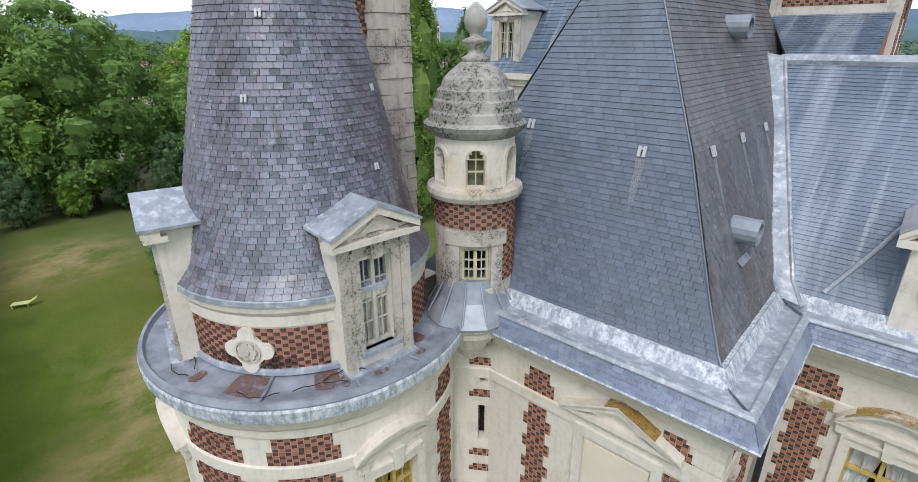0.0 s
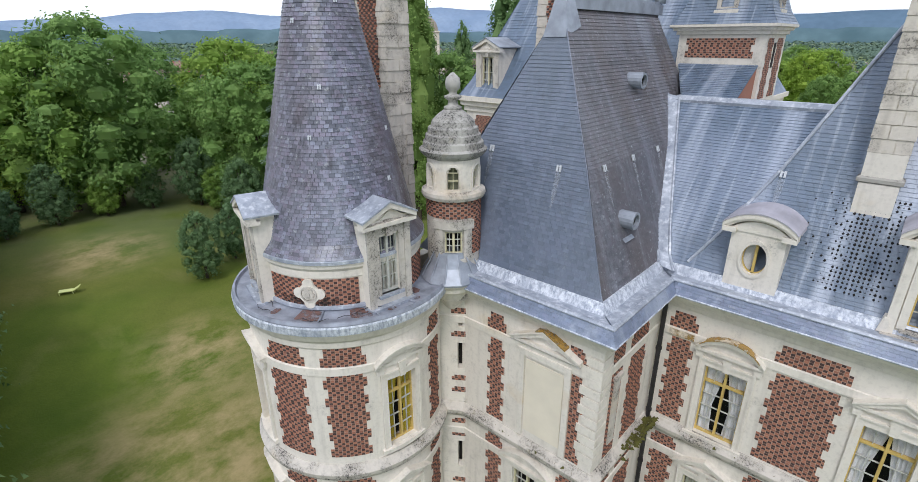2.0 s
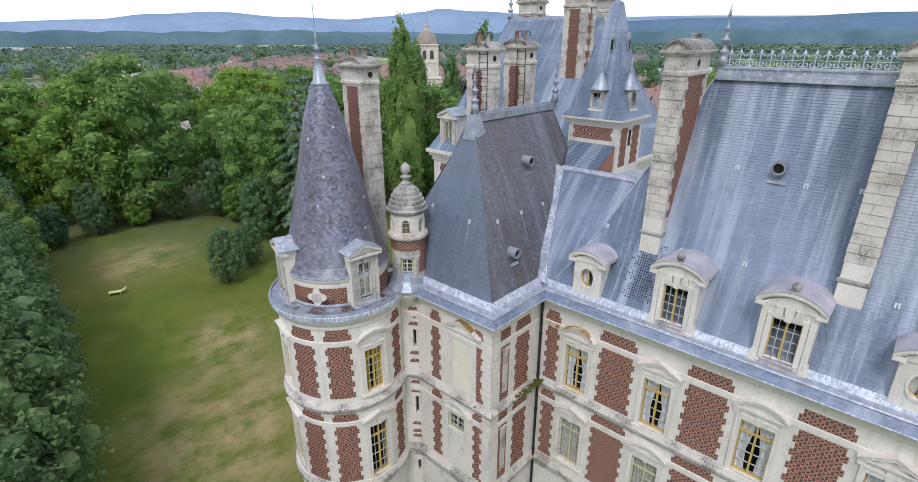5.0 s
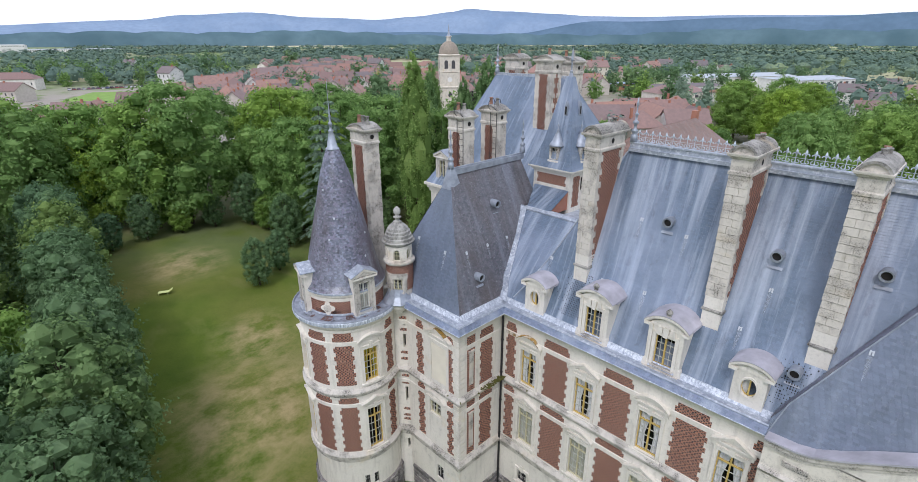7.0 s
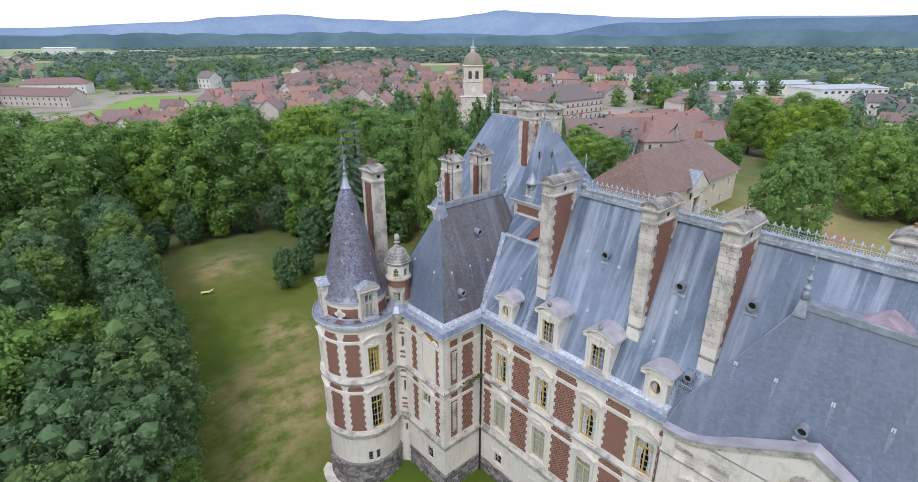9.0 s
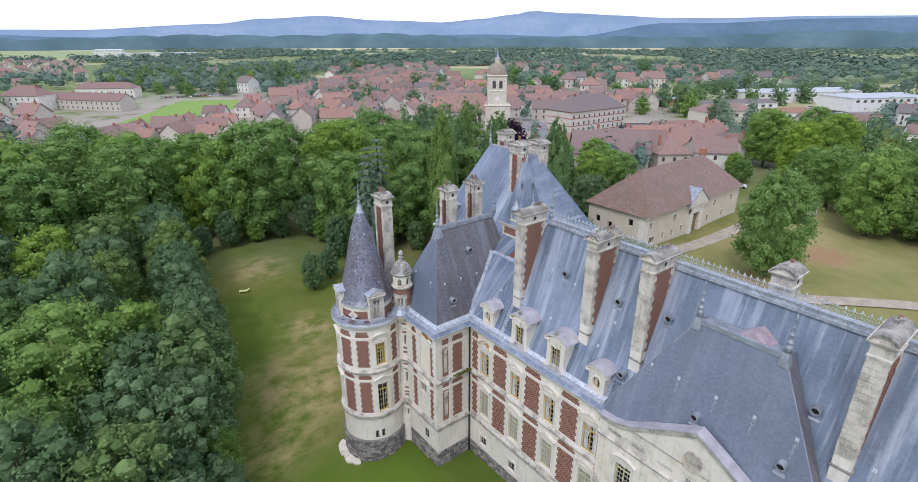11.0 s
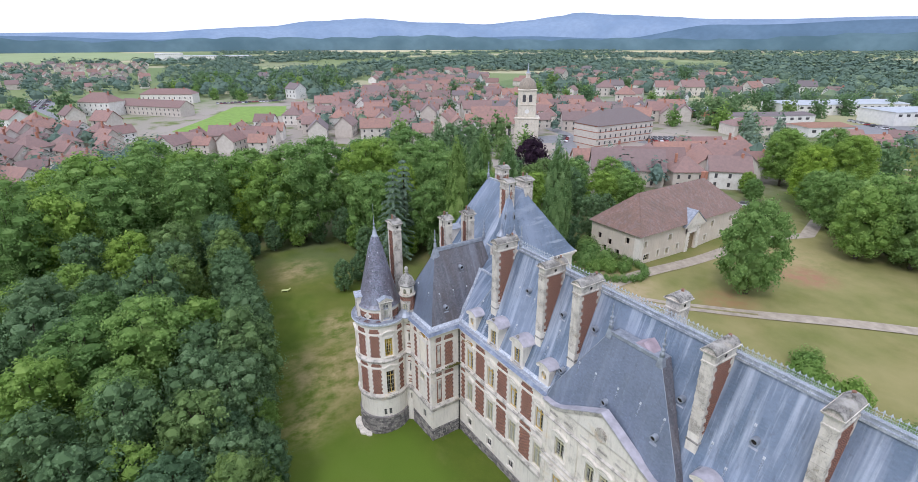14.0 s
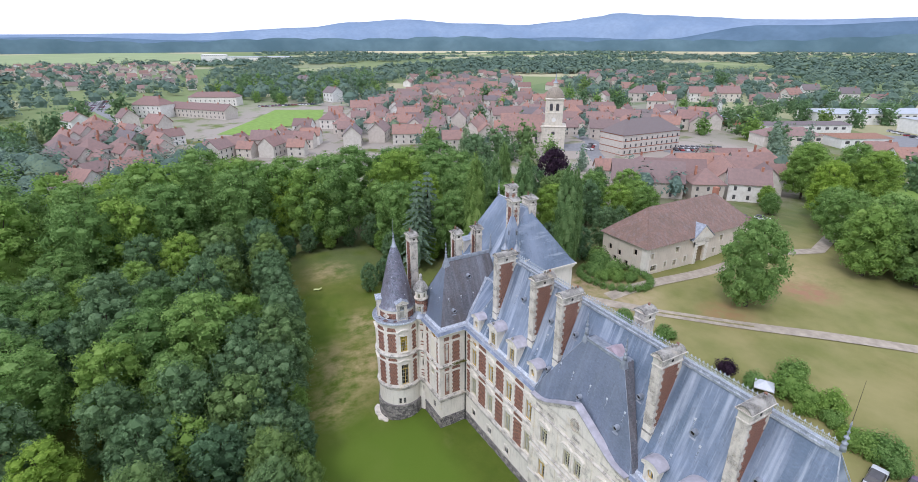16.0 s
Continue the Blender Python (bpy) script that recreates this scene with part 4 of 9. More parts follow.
sweep(b, S_TOWER, -200 * DEG, 46 * DEG, [(0.3, 15.1), (0.345, 15.12), (0.36, 15.34), (0.335, 15.4), (0.3, 15.42)], 0.15, lo=0.22)
part("gutter_rim", b, M_FLASH, chateau, "bright lead rim of the tower ledge")
for a0, w, r0, r1 in ((-63, 13, -0.5, -0.05), (-33, 9, -0.5, -0.12), (-24, 3, -0.3, -0.05), (-12, 5, -0.28, -0.08), (6, 4, -0.25, -0.02), (-80, 4, -0.35, -0.1), (12, 6, -0.5, -0.3)):
    b = B()
    for k in range(6):
        p, q = (a0 + w * k / 6) * DEG, (a0 + w * (k + 1) / 6) * DEG
        d0, d1 = -0.05 * math.sin(math.pi * k / 6), -0.05 * math.sin(math.pi * (k + 1) / 6)
        zz = lambda d: 15.36 + 0.06 * (-0.2 - d) / 0.38 + 0.012 if d < -0.2 else 15.36 + 0.04 * (d + 0.2) / 0.4 + 0.012
        b.quad(S_TOWER(p, zz(r0 + d0), r0 + d0), S_TOWER(p, zz(r1 - d0), r1 - d0), S_TOWER(q, zz(r1 - d1), r1 - d1), S_TOWER(q, zz(r0 + d1), r0 + d1))
    part("rust_patch", b, M_RUST, chateau, "rusty metal patch in the ledge gutter")
S_DRUM = round_s(TX, TY, 2.5)
DD = 2.5 * math.pi / 180
b = B()
sweep(b, S_DRUM, -200 * DD, 160 * DD, [(0.0, 15.3), (0.0, 16.4), (0.03, 16.42), (0.03, 16.62), (0.1, 16.72), (0.12, 16.84)], 0.15, lo=-0.4)
part("drum", b, M_STONE, chateau, "limestone drum under the cone roof")
b = B()
sweep(b, S_DRUM, -200 * DD, 160 * DD, [(0.1, 16.84), (0.16, 16.86), (0.15, 16.95), (0.06, 17.02)], 0.15, lo=-0.4)
part("eave_flashing", b, M_LEAD, chateau, "bright lead eave of the cone roof")
frieze_bricks = []
for a0, a1 in ((-88.5, -25.5), (12.5, 42), (-170, -112)):
    bricks(S_DRUM, a0 * DD, a1 * DD, 15.46, 16.38, red, dark, mortar, (0.0, 0.0), 4, True, picked=frieze_bricks if a0 == -88.5 else None)
CONE = [(2.62, 16.98), (2.38, 17.3), (2.16, 18.2), (1.47, 21.2), (0.86, 23.85), (0.36, 25.35)]
b = B()
b.lathe([(r - 0.03, z) for r, z in CONE], (TX, TY, 0), 48)
cone = part("cone_roof", b, M_SLATE_T, chateau, "conical slate tower roof, weathered and lichened")
near_slates = []
b = B()
rows = roof_rows(CONE, 0.108)
for i in range(len(rows) - 1):
    (r0, z0), (r1, z1) = rows[i], rows[i + 1]
    n = max(8, int(2 * math.pi * r0 / 0.155))
    for k in range(n):
        a0 = 2 * math.pi * (k + (0.5 if i % 2 else 0)) / n
        a1 = a0 + 2 * math.pi / n - 0.008 / r0
        e = 0.015 + rnd.uniform(-0.005, 0.006)
        am = math.degrees((a0 + a1) / 2)
        am = am - 360 if am > 180 else am
        q = lambda r, a, z: (TX + r * math.cos(a), TY + r * math.sin(a), z)
        if 17.4 < z0 < 18.75 and -76 < am < -24 and len(near_slates) < 300:
            near_slates.append((a0, a1, r0, z0, r1, z1))
            continue
        b.add([q(r0 + e, a0, z0), q(r0 + e, a1, z0), q(r1, a1, z1), q(r1, a0, z1), q(r0, a0, z0), q(r0, a1, z0)], ((0, 1, 2, 3), (4, 5, 1, 0)))
part("slate", b, M_SLATE_T, cone, kind="stuff")
b = B().lathe([(0.42, 25.25), (0.4, 25.32), (0.3, 25.4), (0.2, 26.0), (0.13, 26.25), (0.16, 26.3), (0.16, 26.36), (0.08, 26.42), (0.06, 26.6), (0.12, 26.68), (0.13, 26.76), (0.06, 26.84), (0.05, 27.1), (0.09, 27.16), (0.04, 27.25), (0.015, 27.9), (0.008, 29.2)], (TX, TY, 0), 14)
part("finial", b, M_ZINC, chateau, "turned zinc finial with a lightning rod", smooth=True)

# quatrefoil plaque on the drum
b = B()
qc, qz = -57.5 * DD, 15.95
pts = []
for k in range(4):
    for j in range(11):
        a = radians(90 * k - 100 + j * 20)
        pts.append((qc + 0.3 * math.cos(radians(90 * k)) + 0.155 * math.cos(a), qz + 0.3 * math.sin(radians(90 * k)) + 0.155 * math.sin(a)))
b.prism(pts, -0.02, 0.08, S_DRUM)
plaque = part("quatrefoil_plaque", b, M_STONE, chateau, "carved limestone quatrefoil plaque")
circle = lambda r, n, u=0.0, v=0.0: [(qc + u + r * math.cos(2 * math.pi * i / n), qz + v + r * math.sin(2 * math.pi * i / n)) for i in range(n)]
b = B().ring(circle(0.2, 24), circle(0.235, 24), 0.07, 0.11, S_DRUM)
for k in range(7):
    a = 2 * math.pi * k / 7
    b.prism(circle(0.062, 7, 0.115 * math.cos(a), 0.115 * math.sin(a)), 0.08, 0.125, S_DRUM)
b.prism(circle(0.055, 8), 0.08, 0.15, S_DRUM)
part("rosette", b, M_STONE_D, plaque, "weathered carved round rosette")
b = B()
sweep(b, S_DRUM, -90 * DD, -22 * DD, [(0.06, 15.44), (0.08, 15.46), (0.07, 15.54), (0.0, 15.57)], 0.15, lo=-0.02)
part("upstand_flashing", b, M_LEAD, chateau, "lead upstand at the foot of the brick frieze")
# soot on the lowest courses and loose cable ends on the ledge
b = B()
for p in range(-88, -26, 2):
    b.quad(S_DRUM(p * DD, 15.56, 0.03), S_DRUM((p + 2) * DD, 15.56, 0.03), S_DRUM((p + 2) * DD, 15.82, 0.024), S_DRUM(p * DD, 15.82, 0.024))
part("grime", b, M_GRIME, chateau, "black grime on the lowest brick courses")
for a0, a1, r0, bow in ((-96, -82, -0.3, 0.16), (-92, -80, -0.12, -0.1), (-40, -22, -0.1, 0.1), (-30, -14, -0.28, 0.15), (-58, -44, -0.08, -0.14)):
    line = [S_TOWER((a0 + (a1 - a0) * i / 10) * DEG, 15.425 + 0.03 * math.sin(i * 0.9) ** 2, r0 - bow * math.sin(math.pi * i / 10)) for i in range(11)]
    part("cable", B().pipe(line, 0.009, 6), M_IRON, chateau, "loose dark cable lying on the ledge")
for a0 in (-49, -19, 3):
    part("lead_seam", B().pipe([S_TOWER(a0 * DEG, 15.45, -0.56), S_TOWER(a0 * DEG, 15.39, -0.2), S_TOWER(a0 * DEG, 15.43, 0.2)], 0.028, 8), M_LEDGE, chateau, "standing seam of the lead ledge")

# ---- stair turret between tower and pavilion ----
UX, UY = -6.8, 8.0
turret = part("stair_turret", B().lathe([(0.15, 14.15), (0.3, 14.3), (0.42, 14.55), (0.5, 14.62), (0.6, 14.9), (0.82, 15.05), (0.86, 15.2), (0.95, 15.3), (0.97, 15.38)], (UX + 0.22, UY - 0.34, 0), 24), M_STONE, chateau, "corbelled limestone base of the stair turret", smooth=False)
b = B().lathe([(1.02, 15.36), (1.04, 15.42), (0.98, 15.5), (0.72, 15.85), (0.6, 16.15), (0.55, 16.3)], (UX + 0.22, UY - 0.34, 0), 12)
part("skirt_roof", b, M_ZINC, turret, "ribbed zinc skirt roof")
for k in range(12):
    a = 2 * math.pi * k / 12
    b = B()
    b.tube((UX + 0.22 + 1.0 * math.cos(a), UY - 0.34 + 1.0 * math.sin(a), 15.5), (UX + 0.22 + 0.56 * math.cos(a), UY - 0.34 + 0.56 * math.sin(a), 16.3), 0.025, 0.02, 6)
    part("seam_rib", b, M_ZINC, turret)
S_TUR = round_s(UX, UY, 0.86)
TD = 0.86 * math.pi / 180
FA = -48 * TD
b = wall_mesh(S_TUR, FA - 180 * TD, FA + 180 * TD, 14.6, 17.98, [(FA - 19 * TD, FA + 19 * TD, 16.25, 17.0)], 0.2, 0.12)
part("shaft", b, M_STONE_D, turret, "weathered limestone shaft")
r2, d2, m2 = B(), B(), B()
bricks(S_TUR, FA - 175 * TD, FA + 175 * TD, 17.42, 17.97, r2, d2, m2, (0, 0), 20, True)
bricks(S_TUR, FA + 42 * TD, FA + 120 * TD, 16.2, 17.42, r2, d2, m2, (0.06, 0), 3, True)
part("brick_ring", r2, M_BRICK, turret, "red brick ring", kind="stuff")
part("dark_brick", d2, M_BRICK_D, turret, kind="stuff")
part("mortar_ring", m2, M_MORTAR, turret)
b = B()
for a0, a1 in ((-38, -21), (21, 38)):
    rect(b, S_TUR, FA + a0 * TD, FA + a1 * TD, 16.1, 17.1, 0, 0.07, 0.1)
rect(b, S_TUR, FA - 42 * TD, FA + 42 * TD, 17.1, 17.38, 0, 0.1, 0.12)
rect(b, S_TUR, FA - 30 * TD, FA + 30 * TD, 16.0, 16.12, 0, 0.1, 0.12)
part("window_frame_stone", b, M_STONE_D, turret)
make_window(S_TUR, FA, 38 * TD, 16.25, 17.0, paint=M_PAINT_W, curtain="", pedi="", transom=False, bars=3, surround=False, parent=turret, name="window_frame", pane_depth=-0.08)
b = B().lathe([(0.86, 17.95), (0.98, 18.0), (1.02, 18.1), (1.0, 18.2), (0.86, 18.26)], (UX, UY, 0), 28)
part("stone_ring", b, M_STONE_D, turret)
S_LAN = round_s(UX, UY, 0.82)
LD = 0.82 * math.pi / 180
lh = []
for k in range(6):
    c = FA / TD + 60 * k
    for i, (w, z0, z1) in enumerate(((13, 18.32, 18.85), (10, 18.85, 18.95), (6, 18.95, 19.02))):
        lh.append(((c - w) * LD, (c + w) * LD, z0, z1))
b = wall_mesh(S_LAN, (FA / TD - 30) * LD, (FA / TD + 330) * LD, 18.22, 19.3, lh, 0.14, 0.1)
part("lantern", b, M_STONE, turret, "limestone lantern with arched openings")
b = B().lathe([(0.6, 18.25), (0.6, 19.2)], (UX, UY, 0), 16)
part("lantern_core", b, plain_mat("dusty_glass", srgb(122, 124, 104), 0.3, 0, 0.3, 3), turret, "dusty greenish lantern glass")
b = B()
for k in range(6):
    c = (FA / TD + 60 * k) * LD
    rect(b, S_LAN, c - 0.012, c + 0.012, 18.3, 19.0, -0.13, -0.09)
    rect(b, S_LAN, c - 0.18, c + 0.18, 18.58, 18.61, -0.13, -0.09)
    rect(b, S_LAN, c - 0.18, c + 0.18, 18.82, 18.85, -0.13, -0.09)
    part("glazing_bar", b, M_PAINT_W, turret)
    b = B()
b = B()
for k in range(6):
    c = (FA / TD + 60 * k) * LD
    for s in (-1, 1):
        rect(b, S_LAN, c + s * 0.24 - 0.03, c + s * 0.24 + 0.03, 18.26, 18.86, 0, 0.035)
    o, i2 = arc_pts(c, 0.27, 18.84, 0.27, 8), arc_pts(c, 0.2, 18.84, 0.2, 8)
    for j in range(8):
        b.prism([i2[j], o[j], o[j + 1], i2[j + 1]], 0, 0.035, S_LAN)
    part("arch_moulding", b, M_STONE, turret)
    b = B()
cup = [(0.8, 19.2), (0.9, 19.26), (1.0, 19.36), (1.05, 19.46), (1.0, 19.5), (0.94, 19.52), (0.93, 19.68), (0.9, 19.71), (0.86, 19.72), (0.84, 19.9), (0.78, 19.94), (0.76, 20.1), (0.68, 20.15), (0.64, 20.3), (0.52, 20.42), (0.36, 20.55), (0.24, 20.62)]
b = B().lathe(cup, (UX, UY, 0), 32)
part("cupola", b, M_CUPOLA, turret, "stepped stone cupola spotted with black lichen")
b = B().lathe([(0.26, 20.6), (0.28, 20.68), (0.16, 20.74), (0.14, 20.86), (0.26, 20.95), (0.26, 21.0), (0.12, 21.05), (0.12, 21.12), (0.2, 21.2), (0.23, 21.34), (0.2, 21.5), (0.1, 21.6), (0.03, 21.66)], (UX, UY, 0), 16)
part("finial", b, M_CUPOLA, turret, "carved stone finial", smooth=True)

# ---- dormers ----
def dormer(m, w, h, win, head, roof_mat, ornament, depth, label, roundel=False, paint=M_PAINT_Y, curtain=True):
    """A stone dormer in its own frame: front at y 0 facing -y, the base at z 0."""
    put = lambda u, v, d=0.0: tuple(m @ Vector((u, -d, v)))
    hw = w / 2
    if roundel:
        rx, rz, zc = win[0] / 2, win[1] / 2, win[2]
        b = B()
        n = 32
        ring, outer = [], []
        for i in range(n):
            a = 2 * math.pi * i / n
            c, s = math.cos(a), math.sin(a)
            ring.append((rx * c, zc + rz * s))
            k = min(hw / abs(c) if abs(c) > 1e-6 else 9, ((h - zc) if s > 0 else zc) / abs(s) if abs(s) > 1e-6 else 9)
            outer.append((k * c, zc + k * s))
        b.ring(ring, outer, -0.25, 0, put)
        front = part("dormer", b, M_STONE, chateau, label)
        f = lambda p, k: (p[0] * k, zc + (p[1] - zc) * k)
        b = B().ring(ring, [f(q, 1.22) for q in ring], 0, 0.05, put)
        part("roundel_moulding", b, M_STONE, front)
        b = B()
        rect(b, put, -0.035, 0.035, zc - rz, zc + rz, -0.2, -0.12)
        b.ring([f(q, 0.94) for q in ring], ring, -0.2, -0.12, put)
        part("window_frame", b, paint, front)
        b = B()
        b.add([put(x * 0.97, zc + (z - zc) * 0.97, -0.16) for x, z in ring], (tuple(range(n)),))
        g = part("pane", b, M_GLASS, front)
        g.visible_shadow = False
        b = B()
        b.add([put(-rx, zc + rz, -0.27), put(0.0, zc + rz, -0.25), put(-rx * 0.1, zc - rz * 0.2, -0.29), put(-rx * 0.3, zc - rz, -0.27), put(-rx, zc - rz, -0.27)], ((0, 4, 3, 2, 1),))
        b.add([put(rx, zc + rz, -0.27), put(rx * 0.5, zc + rz, -0.27), put(rx * 0.8, zc - rz * 0.2, -0.27), put(rx, zc - rz, -0.27)], ((0, 1, 2, 3),))
        part("curtain", b, M_CURTAIN, front)
        # near-black sheet stands in for the unlit space in the dormer
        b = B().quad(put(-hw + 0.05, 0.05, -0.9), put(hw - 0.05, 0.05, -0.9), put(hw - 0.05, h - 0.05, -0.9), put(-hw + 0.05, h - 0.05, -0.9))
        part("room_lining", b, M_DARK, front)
    else:
        ww, z0, z1 = win
        front = part("dormer", wall_mesh(put, -hw, hw, 0, h, [(-ww / 2, ww / 2, z0, z1)], 0.25), M_STONE, chateau, label)
        f = make_window(put, 0, ww, z0, z1, paint=paint, curtain="white" if curtain else "", pedi="", transom=False, bars=4, surround=False, parent=front, name="window_frame", pane_depth=-0.14)
        for o in list(f.children):
            o.parent = front
        b = B()
        for s in (-1, 1):
            a = s * (ww / 2 + 0.09)
            rect(b, put, a - 0.09, a + 0.09, z0, z1 + 0.08, 0, 0.05)
            a = s * (hw - 0.1)
            rect(b, put, a - 0.1, a + 0.1, 0.0, h - 0.05, 0, 0.07)
        rect(b, put, -ww / 2 - 0.18, ww / 2 + 0.18, z1 + 0.08, z1 + 0.2, 0, 0.06)
        b.prism([(-0.1, z1 + 0.02), (0.1, z1 + 0.02), (0.15, h - 0.02), (-0.15, h - 0.02)], 0.05, 0.12, put)
        for s in (-1, 1):
            b.prism([(s * 0.32 - 0.14, z1 + 0.2), (s * 0.32 + 0.14, z1 + 0.2), (s * 0.32 + 0.1, h - 0.06), (s * 0.32 - 0.1, h - 0.06)], 0, 0.08, put)
        part("surround", b, M_STONE if head == "arch" else M_STONE_D, front)
        b = B()
        rect(b, put, -hw - 0.04, hw + 0.04, -0.12, 0.02, -0.1, 0.2)
        rect(b, put, -ww / 2 - 0.1, ww / 2 + 0.1, z0 - 0.08, z0, -0.2, 0.12)
        part("sill", b, M_LEAD if head == "gable" else M_STONE_D, front)
    for s in (-1, 1):
        b = B()
        b.prism([(s * hw - 0.13, 0), (s * hw + 0.13, 0), (s * hw + 0.05, 0.42), (s * hw - 0.05, 0.42)], -0.2, 0.1, put) if not roundel and head == "arch" else None
        rect(b, put, min(s * hw, s * (hw - 0.16)), max(s * hw, s * (hw - 0.16)), 0, h, -depth, -0.25)
        part("cheek", b, M_STONE, front, "limestone side cheek")
    ov = 0.24 if head == "arch" else 0.16
    if head == "arch":
        rise = w * 0.26
        lo, hi = arc_pts(0, hw + ov, h, rise), arc_pts(0, hw + ov, h + 0.1, rise + 0.03)
        b = B()
        t, o = arc_pts(0, hw - 0.02, h, rise - 0.12), arc_pts(0, hw + ov * 0.4, h, rise - 0.07)
        b.prism(hi + lo[::-1], -0.15, 0.2, put)
        b.prism([(t[-1][0], h - 0.1), (t[0][0], h - 0.1)] + t, -0.25, 0.04, put)
        b.prism(lo + o[::-1], -0.2, 0.12, put)
        rect(b, put, -hw - ov, -hw + 0.12, h - 0.14, h, -0.2, 0.18)
        rect(b, put, hw - 0.12, hw + ov, h - 0.14, h, -0.2, 0.18)
        part("pediment", b, M_STONE, front, "curved limestone pediment")
        top = arc_pts(0, hw + ov + 0.01, h + 0.105, rise + 0.035)
        b = B()
        b.prism([(q[0], q[1] + 0.035) for q in top] + top[::-1], -depth, 0.22, put)
        b.prism([(top[-1][0], h)] + [(top[0][0], h)] + top[1:-1], -depth, -0.3, put)
        part("dormer_roof", b, roof_mat, front, "curved zinc dormer roof")
        apex = h + rise + 0.14
    else:
        rise = w * 0.3
        b = B()
        for s in (-1, 1):
            o = [(0, h + rise + 0.05), (s * (hw + ov), h + 0.05), (s * (hw + ov), h - 0.08), (0, h + rise - 0.1)]
            b.prism(o if s < 0 else o[::-1], -0.1, 0.2, put)
        rect(b, put, -hw - ov, hw + ov, h - 0.18, h - 0.08, -0.2, 0.18)
        b.prism([(-hw, h - 0.1), (hw, h - 0.1), (0, h + rise - 0.1)], -0.25, 0.04, put)
        b.prism([(-hw * 0.45, h), (hw * 0.45, h), (0, h + rise * 0.5)], 0.04, 0.09, put)
        part("pediment", b, M_STONE, front, "triangular limestone pediment with carving")
        b = B()
        for s in (-1, 1):
            o = [(0, h + rise + 0.1), (s * (hw + ov + 0.03), h + 0.09), (s * (hw + ov + 0.03), h + 0.04), (0, h + rise + 0.05)]
            b.prism(o if s < 0 else o[::-1], -depth, 0.23, put)
        b.prism([(-hw, h - 0.1), (hw, h - 0.1), (0, h + rise)], -depth, -0.3, put)
        part("dormer_roof", b, roof_mat, front, "gabled lead dormer roof")
        apex = h + rise + 0.1
    if ornament:
        b = B().lathe([(0.12, 0), (0.13, 0.08), (0.07, 0.12), (0.15, 0.22), (0.17, 0.3), (0.1, 0.4), (0.04, 0.46)], m @ Vector((0, -0.05, apex - 0.05)), 12)
        part("urn", b, M_STONE_K, front, "small dark stone urn")
    return front


for x, kind in ((1.07, 0), (5.12, 1), (9.15, 1), (13.1, 0), (29.4, 0), (33.1, 1), (37.1, 1)):
    m = Matrix.Translation((x, 12.1, 15.62))
    if kind:
        dormer(m, 1.78, 2.5, (0.98, 0.2, 1.9), "arch", M_COPING, True, 2.6, "tall limestone dormer with a casement window", curtain=False)
    else:
        dormer(m, 1.4, 1.92, (0.66, 0.94, 1.05), "arch", M_COPING, False, 2.0, "limestone dormer with an oval window", roundel=True)
for deg in (-6.5, -105.0):
    a = radians(deg)
    m = Matrix.Translation((TX + 2.72 * math.cos(a), TY + 2.72 * math.sin(a), 15.42)) @ Matrix.Rotation(a + math.pi / 2, 4, "Z")
    dormer(m, 1.42, 2.6, (0.64, 0.34, 2.1), "gable", M_LEAD, False, 1.6, "limestone tower dormer with a tall window", paint=M_PAINT_G, curtain=False)

